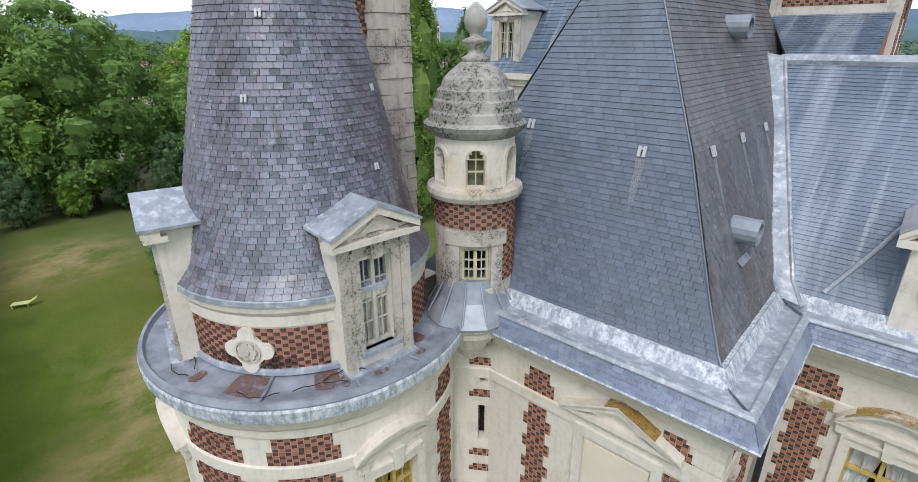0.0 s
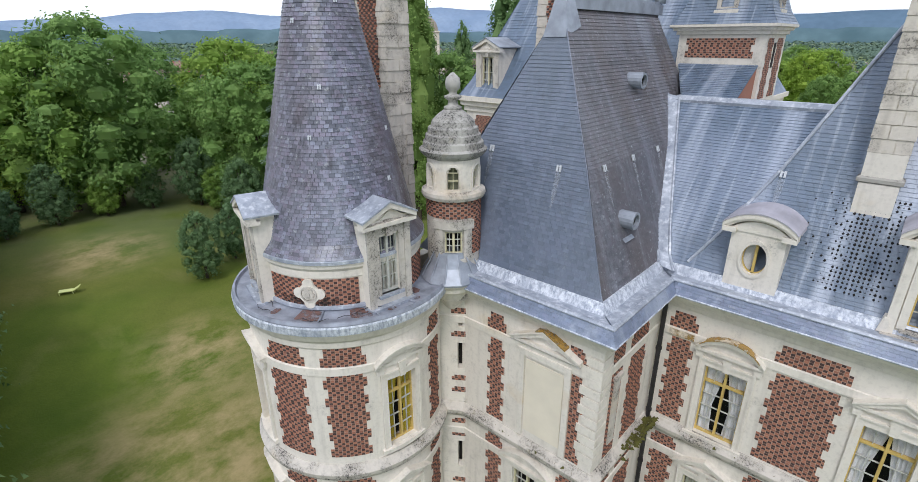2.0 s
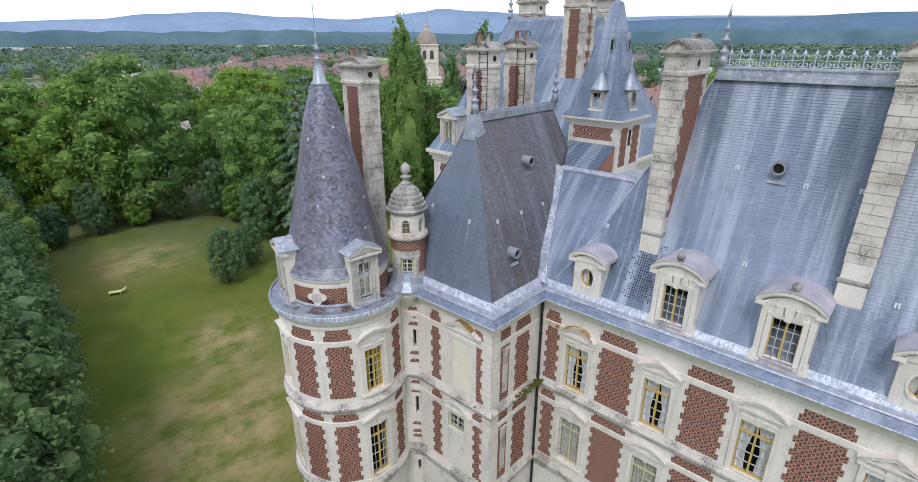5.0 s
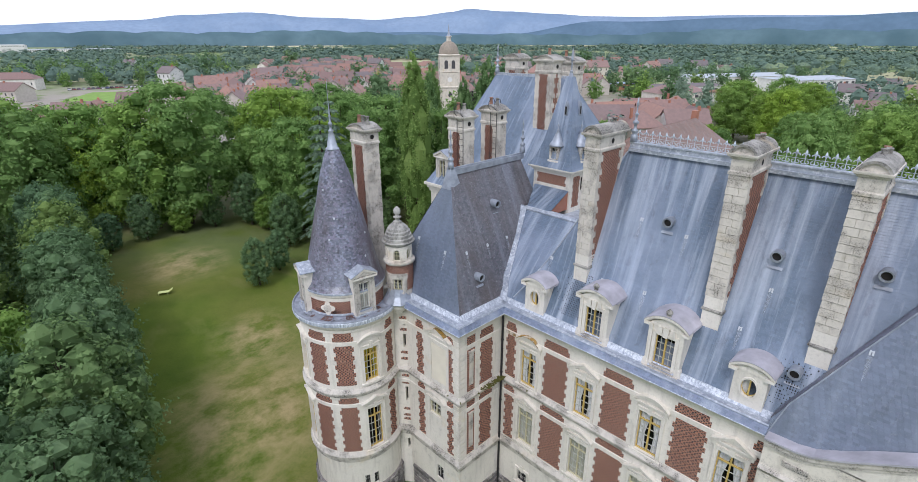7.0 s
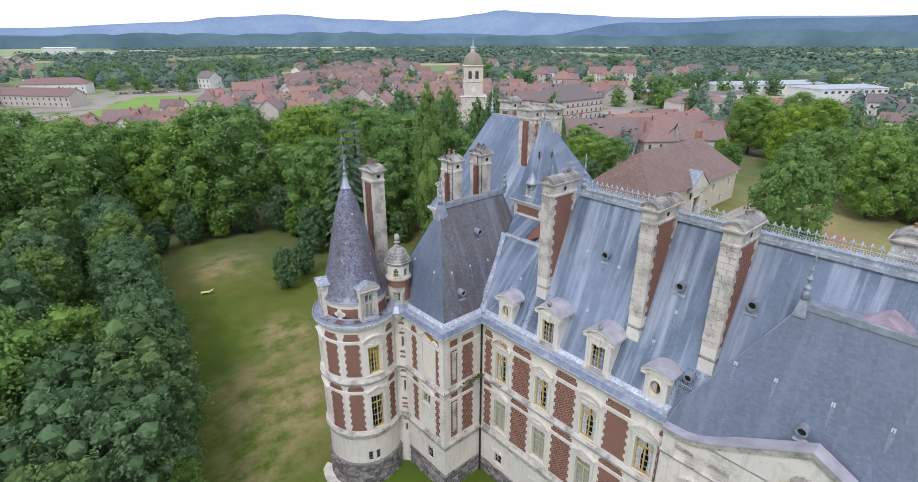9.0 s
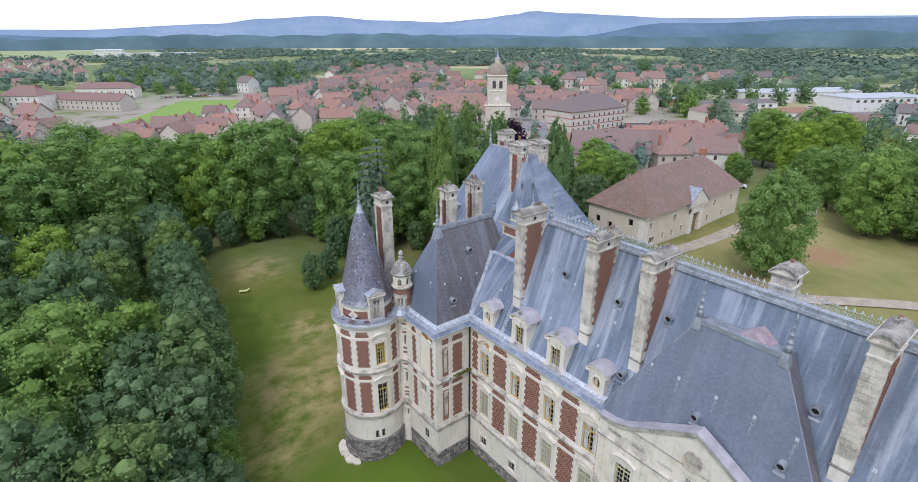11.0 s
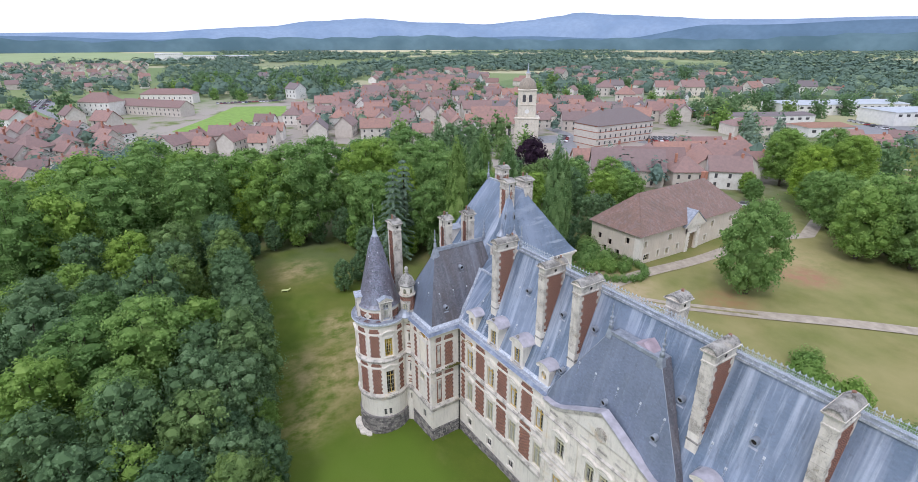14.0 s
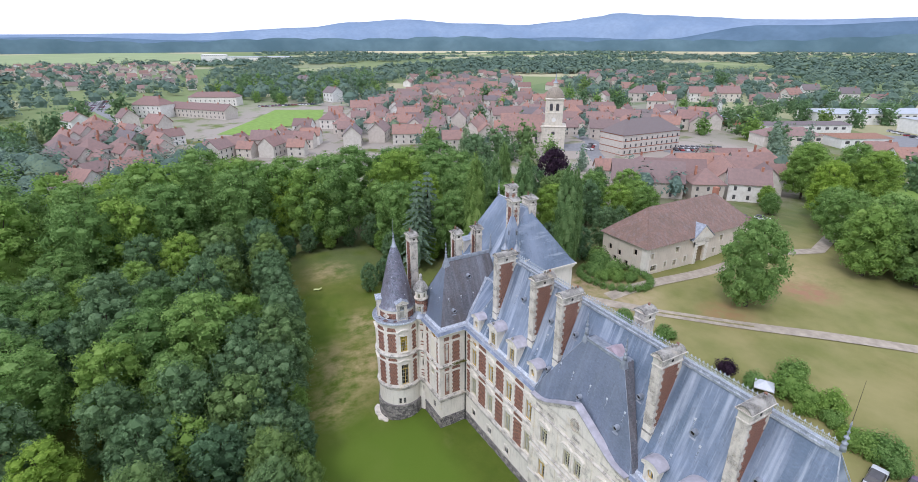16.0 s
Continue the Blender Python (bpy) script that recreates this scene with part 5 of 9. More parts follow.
# ---- chimneys ----
def chimney(x0, x1, y0, y1, zb, zt, label, foot=0.0, pots=3, ladder=False, sides=True, front=False):
    """A stack of quoined stone with brick faces, a moulded neck and a barrel-shaped cap with an arched front."""
    core = part("chimney", B().box(x0, x1, y0, y1, zb, zt - 0.9), M_STONE_C, chateau, label)
    z, k = (foot + 1.55 if foot else zb + 0.3), 0
    ch = random.Random(int(x0 * 10))
    while z < zt - 1.3:
        h = 0.36
        ins = 0.46 if k % 2 else 0.26
        g = 0.04 + ch.uniform(-0.012, 0.012)
        cut = x0 + (x1 - x0) * (0.38 if k % 2 else 0.62)
        for a, c, y_a, y_b in ((x0 - g, cut - 0.006, y0 - g, y0 + ins), (cut + 0.006, x1 + g, y0 - g - ch.uniform(-0.01, 0.01), y0 + ins), (x0 - g, x1 + g, y1 - ins, y1 + g)):
            e = 0.014
            b = B().hexa([(a, y_a, z + 0.008), (c, y_a, z + 0.008), (c, y_b, z + 0.008), (a, y_b, z + 0.008), (a + e, y_a + e, z + h - 0.012), (c - e, y_a + e, z + h - 0.012), (c - e, y_b - e, z + h - 0.012), (a + e, y_b - e, z + h - 0.012)])
            part("quoin", b, M_STONE_C, core)
        z += h
        k += 1
    if foot:
        part("foot_block", B().box(x0 - 0.02, x1 + 0.02, y0 - 0.05, y0 + 0.6, zb, foot + 0.75), M_STONE, core, "plain pale stone foot of the stack")
        part("foot_band", B().stack(x0, x1, y0, y0 + 0.6, [(0.02, foot + 0.75), (0.09, foot + 0.79), (0.09, foot + 0.88), (0.03, foot + 0.93)]), M_STONE_K, core, "dark moulded band")
        part("foot_block", B().box(x0 - 0.015, x1 + 0.015, y0 - 0.03, y0 + 0.6, foot + 0.93, foot + 1.55), M_STONE, core)
    r, d, mo = B(), B(), B()
    put = plane_s((x1, 0, 0), (0, 1, 0), (1, 0, 0))
    if sides and y1 - y0 > 0.9:
        bricks(put, y0 + 0.3, y1 - 0.3, (foot or zb) + 1.0, zt - 1.3, r, d, mo, (0.06, 0.06), 4)
    if front:
        bricks(plane_s((0, y0, 0), (1, 0, 0), (0, -1, 0)), x0 + 0.42, x1 - 0.42, zb + 1.2, zt - 1.35, r, d, mo, (0.06, 0.06), 4, proud=0.07)
    part("brick_face", r, M_BRICK, core, "red brick chimney face", kind="stuff")
    part("dark_brick", d, M_BRICK_D, core, kind="stuff")
    part("mortar_bed", mo, M_MORTAR, core, kind="stuff")
    xm, ym = (x0 + x1) / 2, (y0 + y1) / 2
    b = B().stack(x0, x1, y0, y1, [(0.0, zt - 1.28), (0.08, zt - 1.24), (0.08, zt - 1.12), (0.03, zt - 1.06), (0.03, zt - 0.56), (0.09, zt - 0.52), (0.12, zt - 0.46), (0.2, zt - 0.42), (0.22, zt - 0.34), (0.22, zt - 0.3)])
    part("cornice", b, M_STONE_C, core, "moulded limestone chimney neck")
    for s in (-1, 1):
        x = x0 - 0.036 if s < 0 else x1 + 0.036
        ring = [(x, ym + s * 0.15 * math.cos(t), zt - 0.8 + 0.15 * math.sin(t)) for t in [i * math.pi / 6 for i in range(12)]]
        part("roundel", B().add(ring, (tuple(range(12)),)), M_DARK, core, "dark flat roundel on the chimney neck")
    put = lambda u, v, e: (u, ym - e, v)
    hw, hd = (x1 - x0) / 2 + 0.17, (y1 - y0) / 2 + 0.17
    rise = 0.42 if x1 - x0 < 1.2 else 0.34
    outer, inner = arc_pts(xm, hw, zt - 0.3, rise, 12), arc_pts(xm, hw - 0.12, zt - 0.3, rise - 0.11, 12)
    part("cap", B().prism(inner, -hd + 0.1, hd - 0.1, put), M_STONE_C, core, "recessed tympanum of the chimney cap")
    b = B().prism(outer + inner[::-1], -hd, hd, put)
    part("cap_hood", b, M_STONE_K, core, "grey lichened barrel-shaped chimney cap")
    for i in range(pots):
        y = y1 - 0.25 - i * 0.34 if y1 - y0 > 1.2 else ym
        x = xm + (0.06 if i % 2 else -0.06) if y1 - y0 > 1.2 else x0 + (x1 - x0) * (i + 0.8) / (pots + 0.6)
        t = 0.2 if y1 - y0 > 1.2 else 0.34
        b = B().lathe([(0.15, -0.2), (0.14, 0.0), (0.12, 0.04), (0.1, t), (0.13, t + 0.03), (0.13, t + 0.08), (0.08, t + 0.08), (0.08, t)], (x, y, zt + 0.05), 12)
        part("pot", b, M_TERRA if i == 0 else M_STONE_K, core, "clay chimney pot", smooth=True)
    if ladder:
        b = B()
        y = y0 - 0.14
        for x in (x1 - 0.5, x1 + 0.05):
            b.tube((x, y, zt - 4.5), (x, y, zt - 0.3), 0.022, 0.022, 6)
            b.pipe([(x, y, zt - 0.3), (x, y - 0.2, zt - 0.1), (x, y - 0.22, zt + 0.2), (x, y - 0.02, zt + 0.42), (x, y + 0.3, zt + 0.45), (x, y + 0.42, zt + 0.15)], 0.022, 6)
        for k in range(11):
            b.tube((x1 - 0.5, y, zt - 4.4 + k * 0.38), (x1 + 0.05, y, zt - 4.4 + k * 0.38), 0.014, 0.014, 6)
        part("ladder", b, M_IRON, core, "black iron ladder with hooked top")
    return core


for x0, x1 in ((2.84, 3.66), (10.17, 10.99), (14.66, 15.48), (26.95, 27.8), (34.45, 35.3)):
    chimney(x0, x1, 13.45, 16.0, 17.2, 27.0, "tall limestone and brick chimney stack on the roof slope", foot=18.25)
chimney(-11.4, -9.75, 8.05, 9.0, 13.0, 26.3, "tall brick and limestone chimney behind the tower", pots=3, sides=False, front=True)
chimney(-7.3, -5.9, 13.0, 13.9, 14.0, 27.0, "brick and limestone chimney with iron ladder", pots=2, ladder=True, sides=False, front=True)
chimney(-7.35, -5.9, 16.2, 17.1, 14.0, 27.1, "brick and limestone chimney with iron ladder", pots=2, ladder=True, sides=False, front=True)

# ---- middle pavilion with its curved gable ----
GABLE = [(14.35, 15.35), (15.5, 15.38), (16.1, 15.5), (17.0, 15.92), (18.4, 16.74), (19.8, 17.56), (21.1, 18.28)]
GABLE += [(2 * MID_X - x, z) for x, z in GABLE[-2::-1]]
MW = [(16.65, 1.2), (20.35, 1.0), (21.95, 1.0), (25.55, 1.2)]
mh = []
for c, w in MW:
    mh += [(c - w / 2, c + w / 2, 9.9, 12.1), (c - w / 2, c + w / 2, 5.3, 7.6)]
part("wall", wall_mesh(S_MID, 14.35, 27.85, FOOT, 15.35, mh, 0.42), M_STONE_B, chateau, "pale carved limestone wall of the middle pavilion")
part("gable", B().prism([(GABLE[-1][0], 15.3), *GABLE[::-1], (GABLE[0][0], 15.3)][::-1], -0.42, 0, S_MID), M_STONE, chateau, "curved limestone gable with carved panels")
part("coping", B().band(GABLE, 0.0, 0.09, -0.55, 0.34, S_MID), M_COPING, chateau, "broad pale lilac-grey zinc coping of the gable", smooth=False)
part("coping_moulding", B().band(GABLE, -0.3, -0.003, 0, 0.2, S_MID), M_STONE_D, chateau)
part("coping_moulding", B().band(GABLE, -0.5, -0.3, 0, 0.1, S_MID), M_STONE_D, chateau)
b = B()
for x, z in ((15.62, 14.38), (17.55, 14.38), (19.48, 14.38), (21.41, 14.38), (23.34, 14.38), (25.27, 14.38), (27.1, 14.38)):
    rect(b, S_MID, x - 0.5, x + 0.5, z - 0.12, z + 0.12, 0, 0.05)
    rect(b, S_MID, x - 0.42, x + 0.42, z - 0.07, z + 0.07, 0.05, 0.07)
    part("carved_panel", b, M_STONE_D, chateau, "small carved stone panel")
    b = B()
for z in (13.5, 9.0, 8.3, 4.6):
    part("string_course", sweep(B(), S_MID, 14.35, 27.85, [(0, z), (0.12, z + 0.05), (0.2, z + 0.2), (0.05, z + 0.32)]), M_STONE_D, chateau)
for x in (14.7, 18.6, 23.6, 27.5):
    for z0, z1 in ((5.0, 8.3), (9.35, 13.5)):
        q = B()
        rect(q, S_MID, x - 0.25, x + 0.25, z0, z1, 0, 0.1)
        part("pilaster", q, M_STONE_B, chateau)
wreath = part("wreath", B().prism([(MID_X + 0.36 * math.cos(radians(20 * k)), 15.95 + 0.46 * math.sin(radians(20 * k))) for k in range(18)], 0, 0.06, S_MID), M_STONE_D, chateau, "carved stone wreath in the gable")
for k in range(14):
    t = radians(360 / 14 * k)
    part("carved_leaf", B().prism([(MID_X + 0.5 * math.cos(t) + 0.12 * math.cos(q), 15.95 + 0.62 * math.sin(t) + 0.12 * math.sin(q)) for q in [radians(60 * i) for i in range(6)]], 0, 0.16, S_MID), M_STONE_D, wreath)
for c, w in MW:
    make_window(S_MID, c, w, 9.9, 12.1, paint=M_PAINT_W, curtain="", pedi="arch", rise=0.35, head=0.45)
    make_window(S_MID, c, w, 5.3, 7.6, curtain="white", pedi="gable", rise=0.35, head=0.4)
MIDP = [(-0.25, 15.1), (0.25, 16.8), (2.35, 23.6)]
km = 4.35 / 2.35
put_mid = lambda u, a, z: (u, 11.65 + a, z)
slope(put_mid, MIDP, lambda a: MID_X - 6.85 + km * max(a, 0), lambda a: MID_X + 6.85 - km * max(a, 0), M_SLATE_P, label="smooth dark slate roof of the middle pavilion")
b = B()
put_mr = lambda u, a, z: (MID_X + 6.85 - max(a, 0) * km, u, z)
slope(put_mr, MIDP, lambda a: 11.65 + a, lambda a: 12.4 + 1.2 * a, M_SLATE_W)
put_ml = lambda u, a, z: (MID_X - 6.85 + max(a, 0) * km, -u, z)
slope(put_ml, MIDP, lambda a: -12.4 - 1.2 * a, lambda a: -11.65 - a, M_SLATE_T)
b = B()
b.box(MID_X - 2.5, MID_X + 2.5, 13.9, 14.15, 23.5, 23.82)
b.box(MID_X - 2.5, MID_X + 2.5, 14.15, 15.3, 23.3, 23.55)
for s in (-1, 1):
    b.hexa([(MID_X + s * 2.5 - 0.3, 13.75, 23.1), (MID_X + s * 2.5 + 0.3, 13.75, 23.1), (MID_X + s * 2.5 + 0.3, 14.35, 23.1), (MID_X + s * 2.5 - 0.3, 14.35, 23.1), (MID_X + s * 2.5 - 0.12, 13.92, 24.1), (MID_X + s * 2.5 + 0.12, 13.92, 24.1), (MID_X + s * 2.5 + 0.12, 14.16, 24.1), (MID_X + s * 2.5 - 0.12, 14.16, 24.1)])
part("ridge", b, M_ZINC, chateau)
for s in (-1, 1):
    pts = [(MID_X + s * (6.85 - km * max(a, 0)), 11.65 + a, z + 0.02) for a, z in MIDP]
    part("hip_flashing", B().pipe(pts, 0.03, 8), M_ZINC, chateau)
b = B()
b.add([(MID_X - 0.4, 14.2, 23.5), (MID_X + 1.6, 14.2, 23.5), (MID_X + 0.6, 14.2, 24.15), (MID_X - 0.4, 15.6, 23.5), (MID_X + 1.6, 15.6, 23.5), (MID_X + 0.6, 15.6, 24.15)], ((0, 1, 2), (5, 4, 3), (0, 2, 5, 3), (2, 1, 4, 5), (1, 0, 3, 4)))
part("roof_hatch", b, M_HATCH, chateau, "pinkish metal roof hatch")

# ---- finials, cresting, vents and tabs ----
FIN = [(0.14, 0), (0.12, 0.35), (0.07, 0.42), (0.12, 0.5), (0.13, 0.58), (0.05, 0.66), (0.05, 0.85), (0.11, 0.93), (0.11, 1.0), (0.04, 1.08), (0.04, 1.3), (0.08, 1.36), (0.03, 1.44), (0.025, 1.75), (0.05, 1.8), (0.006, 2.2)]
fin_mesh = B().lathe([(r * 1.5, z * 1.1) for r, z in FIN], n=12).mesh("finial", True)
for p in ((-5.05, 11.0, 23.8), (-5.05, 18.0, 23.8), (MID_X - 2.5, 14.04, 24.0), (MID_X + 2.5, 14.04, 24.0), (4.1, 16.24, 26.0), (39.85, 16.24, 26.0)):
    ob = part("finial", fin_mesh, M_ZINC, chateau, "turned zinc finial")
    ob.location = p
part("lightning_rod", B().tube((39.85, 16.24, 28.0), (39.85, 16.24, 31.4), 0.02, 0.008, 6), M_IRON, chateau)

b = B()
def ring_arc(b, cx, cz, r, a0, a1, w=0.034, n=8):
    for i in range(n):
        t0, t1 = radians(a0 + (a1 - a0) * i / n), radians(a0 + (a1 - a0) * (i + 1) / n)
        b.tube((cx + r * math.cos(t0), 0, cz + r * math.sin(t0)), (cx + r * math.cos(t1), 0, cz + r * math.sin(t1)), w, w, 4)


for s in (-1, 1):
    ring_arc(b, s * 0.1, 0.2, 0.1, 90 - s * 0, 90 - s * 290, n=9)
    ring_arc(b, s * 0.1, 0.62, 0.09, 180 if s > 0 else 0, (180 - 200) if s > 0 else 200, n=6)
b.tube((0, 0, 0), (0, 0, 0.72), 0.03, 0.024, 5)
b.lathe([(0.02, 0), (0.08, 0.07), (0.07, 0.14), (0.01, 0.3)], (0, 0, 0.68), 6)
b.box(-0.25, 0.25, -0.015, 0.015, 0.02, 0.05)
b.box(-0.25, 0.25, -0.015, 0.015, 0.4, 0.425)
crest = b.mesh("cresting")
for i in range(94):
    ob = part("cresting", crest, M_CREST, chateau, "grey iron fleur-de-lis ridge cresting" if i == 0 else "")
    ob.matrix_basis = Matrix.Translation((4.4 + i * 0.375, 16.24, 26.02)) @ Matrix.Diagonal((0.75, 0.75, 0.72, 1))


def roof_at(prof, put, u, z, out=0.03):
    for (a, y), (c, w) in zip(prof, prof[1:]):
        if y <= z <= w:
            t = (z - y) / (w - y)
            k = math.hypot(c - a, w - y)
            p = Vector(put(u, a + (c - a) * t, z))
            q = Vector(put(u, a + (c - a) * t - (w - y) / k, z + (c - a) / k))
            up = (Vector(put(u, c, w)) - Vector(put(u, a, y))).normalized()
            n = (q - p).normalized()
            m = Matrix((up.cross(n), up, n)).transposed().to_4x4()
            m.translation = p + n * out
            return m


vent = B()
n = 16
for i in range(n):
    t0, t1 = 2 * math.pi * i / n, 2 * math.pi * (i + 1) / n
    vs = []
    for r, y in ((0.17, -0.2), (0.17, -0.3), (0.23, -0.3), (0.23, 0.5)):
        for t in (t0, t1):
            vs.append((r * math.cos(t), y, 0.12 + r * math.sin(t)))
    vent.add(vs, ((0, 1, 3, 2), (2, 3, 5, 4), (4, 5, 7, 6)))
vent.hexa([(-0.27, -0.2, -0.42), (0.27, -0.2, -0.42), (0.27, 0.3, 0.0), (-0.27, 0.3, 0.0), (-0.25, -0.17, -0.4), (0.25, -0.17, -0.4), (0.25, 0.3, 0.1), (-0.25, 0.3, 0.1)])
vent_mesh = vent.mesh("roof_vent")
vent_hole = B().add([(0.17 * math.cos(t), -0.2, 0.12 + 0.17 * math.sin(t)) for t in [i * math.pi / 8 for i in range(16)]], (tuple(range(16)),)).mesh("vent_opening")
tab = B().box(-0.1, -0.025, -0.13, 0.12, -0.01, 0.04)
tab.box(0.025, 0.1, -0.13, 0.12, -0.01, 0.04)
tab.box(-0.025, 0.025, 0.04, 0.09, -0.01, 0.03)
tab_mesh = tab.mesh("roof_hook")
stain_mesh = B().add([(-0.11, -0.16, -0.006), (0.11, -0.16, -0.006), (0.1, -0.7, -0.006), (0.05, -1.25, -0.006), (-0.02, -1.5, -0.006), (-0.09, -0.9, -0.006)], ((5, 4, 3, 2, 1, 0),)).mesh("runoff_stain")
VENTS = [(PAV, put_ps, 10.55, 17.4), (PAV, put_ps, 13.75, 21.1), (MAIN_PROF, put_main, 7.3, 22.3), (MAIN_PROF, put_main, 12.45, 22.0), (MAIN_PROF, put_main, 16.3, 22.3), (MAIN_PROF, put_main, 14.5, 17.6),
         (MAIN_PROF, put_main, 25.5, 21.0), (MAIN_PROF, put_main, 28.6, 17.4), (MAIN_PROF, put_main, 31.0, 21.2), (MAIN_PROF, put_main, 36.4, 21.0), (MIDP, put_mid, 20.3, 18.2), (MIDP, put_mid, 25.2, 18.2)]
for prof, put, u, z in VENTS:
    ob = part("roof_vent", vent_mesh, M_ZINC, chateau, "small hooded zinc roof vent")
    p = roof_at(prof, put, u, z).translation
    ob.matrix_basis = Matrix.Translation(p) @ Matrix.Rotation(math.pi / 2 if put is put_ps else 0, 4, "Z") @ Matrix.Scale(1.15, 4)
    part("vent_opening", vent_hole, M_DARK, ob)
TABS = [(PAVF, put_pf, -3.8, 19.05), (PAVF, put_pf, -6.35, 19.3), (PAV, put_ps, 10.15, 19.05), (PAV, put_ps, 12.05, 19.05), (PAV, put_ps, 13.95, 19.05), (MAIN_PROF, put_main, 1.05, 18.85)]
for x, z in ((4.6, 18.6), (7.1, 18.7), (8.3, 21.9), (5.8, 22.2), (11.9, 18.6), (12.6, 20.6), (10.0, 22.0), (16.4, 19.4), (26.0, 19.0), (28.6, 19.6), (30.0, 18.6), (31.8, 20.6), (30.6, 22.2), (33.0, 18.6), (36.0, 18.8), (37.5, 20.8)):
    TABS.append((MAIN_PROF, put_main, x, z))
for x in (16.7, 18.6, 21.0, 23.2, 25.4):
    TABS.append((MIDP, put_mid, x, 19.9))
for prof, put, u, z in TABS:
    ob = part("roof_hook", tab_mesh, M_WHITE, chateau, "pair of pale metal roof hooks")
    ob.matrix_basis = roof_at(prof, put, u, z) @ Matrix.Scale(0.8, 4)
    part("runoff_stain", stain_mesh, M_STAIN, ob, "pale run-off streak on the slates")
put_cone = lambda u, a, z: (TX + (2.62 - a) * math.cos(u), TY + (2.62 - a) * math.sin(u), z)
CONEP = [(2.62 - r, z) for r, z in CONE]
for u, z in ((-53, 20.14), (27.8, 20.2), (12.4, 18.87), (-42, 21.4), (-75, 23.0), (-10, 23.5)):
    ob = part("roof_hook", tab_mesh, M_WHITE, chateau)
    ob.matrix_basis = roof_at(CONEP, put_cone, radians(u), z) @ Matrix.Scale(0.5, 4)
b = B()
for i in range(900):
    u, z = rnd.gauss(3.35, 0.42), rnd.uniform(16.2, 18.6)
    if i > 660:
        u, z = rnd.gauss(14.4, 0.5), rnd.uniform(16.2, 18.0)
    u = round(u / 0.105) * 0.105
    m = roof_at(MAIN_PROF, put_main, u, 15.98 + round((z - 15.98) / 0.107) * 0.107 + 0.02, 0.0)
    r = rnd.uniform(0.014, 0.042)
    b.add([m @ Vector((r, 0, 0.01)), m @ Vector((0, r * 1.3, 0.01)), m @ Vector((-r, 0, 0.01)), m @ Vector((0, -r * 1.2, 0.01)), m @ Vector((0, 0, 0.05))], ((0, 1, 4), (1, 2, 4), (2, 3, 4), (3, 0, 4)))
part("moss_clump", b, plain_mat("black_moss", srgb(40, 38, 36), 0.95, 0, 0.4, 20), chateau, "black moss in the slate joints", kind="stuff")

# ---- rear roofs: small square turret, north pavilion ----
TQ = (-4.3, -1.2, 18.5, 21.4)
tq = part("square_turret", B().box(TQ[0], TQ[1], TQ[2], TQ[3], 18.0, 22.7), M_STONE, chateau, "square brick and limestone roof turret")
r2, d2, m2 = B(), B(), B()
bricks(plane_s((0, TQ[2], 0), (1, 0, 0), (0, -1, 0)), TQ[0] + 0.4, TQ[1] - 0.46, 21.86, 22.56, r2, d2, m2, (0.1, 0.1), 3)
bricks(plane_s((TQ[1], 0, 0), (0, 1, 0), (1, 0, 0)), TQ[2] + 0.36, TQ[2] + 1.05, 20.4, 22.56, r2, d2, m2, (0.08, 0.08), 3)
bricks(plane_s((TQ[1], 0, 0), (0, 1, 0), (1, 0, 0)), TQ[2] + 1.75, TQ[3] - 0.36, 20.4, 22.56, r2, d2, m2, (0.08, 0.08), 3)
part("brick_face", r2, M_BRICK, tq, kind="stuff")
part("dark_brick", d2, M_BRICK_D, tq, kind="stuff")
part("mortar_bed", m2, M_MORTAR, tq, kind="stuff")
part("slit_window", B().box(TQ[1] - 0.1, TQ[1] + 0.012, TQ[2] + 1.26, TQ[2] + 1.54, 21.5, 22.4), M_DARK, tq, "dark slit window")
b = B()
b.stack(*TQ, [(0.0, 22.68), (0.1, 22.7), (0.1, 22.82), (0.2, 22.84), (0.22, 22.92), (0.32, 22.96), (0.32, 23.05)])
part("cornice", b, M_STONE, tq)
TQP = [(0.0, 23.05), (0.3, 23.55), (0.7, 24.7), (1.6, 29.0)]
x0, x1, y0, y1 = TQ[0] - 0.3, TQ[1] + 0.3, TQ[2] - 0.3, TQ[3] + 0.3
for put, a, c in ((lambda u, e, z: (u, y0 + e, z), x0, x1), (lambda u, e, z: (x1 - e, u, z), y0, y1), (lambda u, e, z: (-u, y1 - e, z), -x1, -x0), (lambda u, e, z: (x0 + e, -u, z), -y1, -y0)):
    s = B()
    sheet(s, put, [(e + 0.02, z - 0.02) for e, z in TQP], lambda e: a + e, lambda e: c - e)
    ob = part("roof_slope", s, M_SLATE, chateau)
    s = B()
    slates(s, put, TQP, lambda e: a + e, lambda e: c - e)
    part("slate", s, M_SLATE, ob, kind="stuff")
part("finial", B().lathe([(0.25, 28.6), (0.1, 29.2), (0.12, 29.3), (0.05, 29.4), (0.05, 29.9), (0.09, 30.0), (0.01, 30.8)], ((x0 + x1) / 2, (y0 + y1) / 2, 0), 10), M_ZINC, tq)
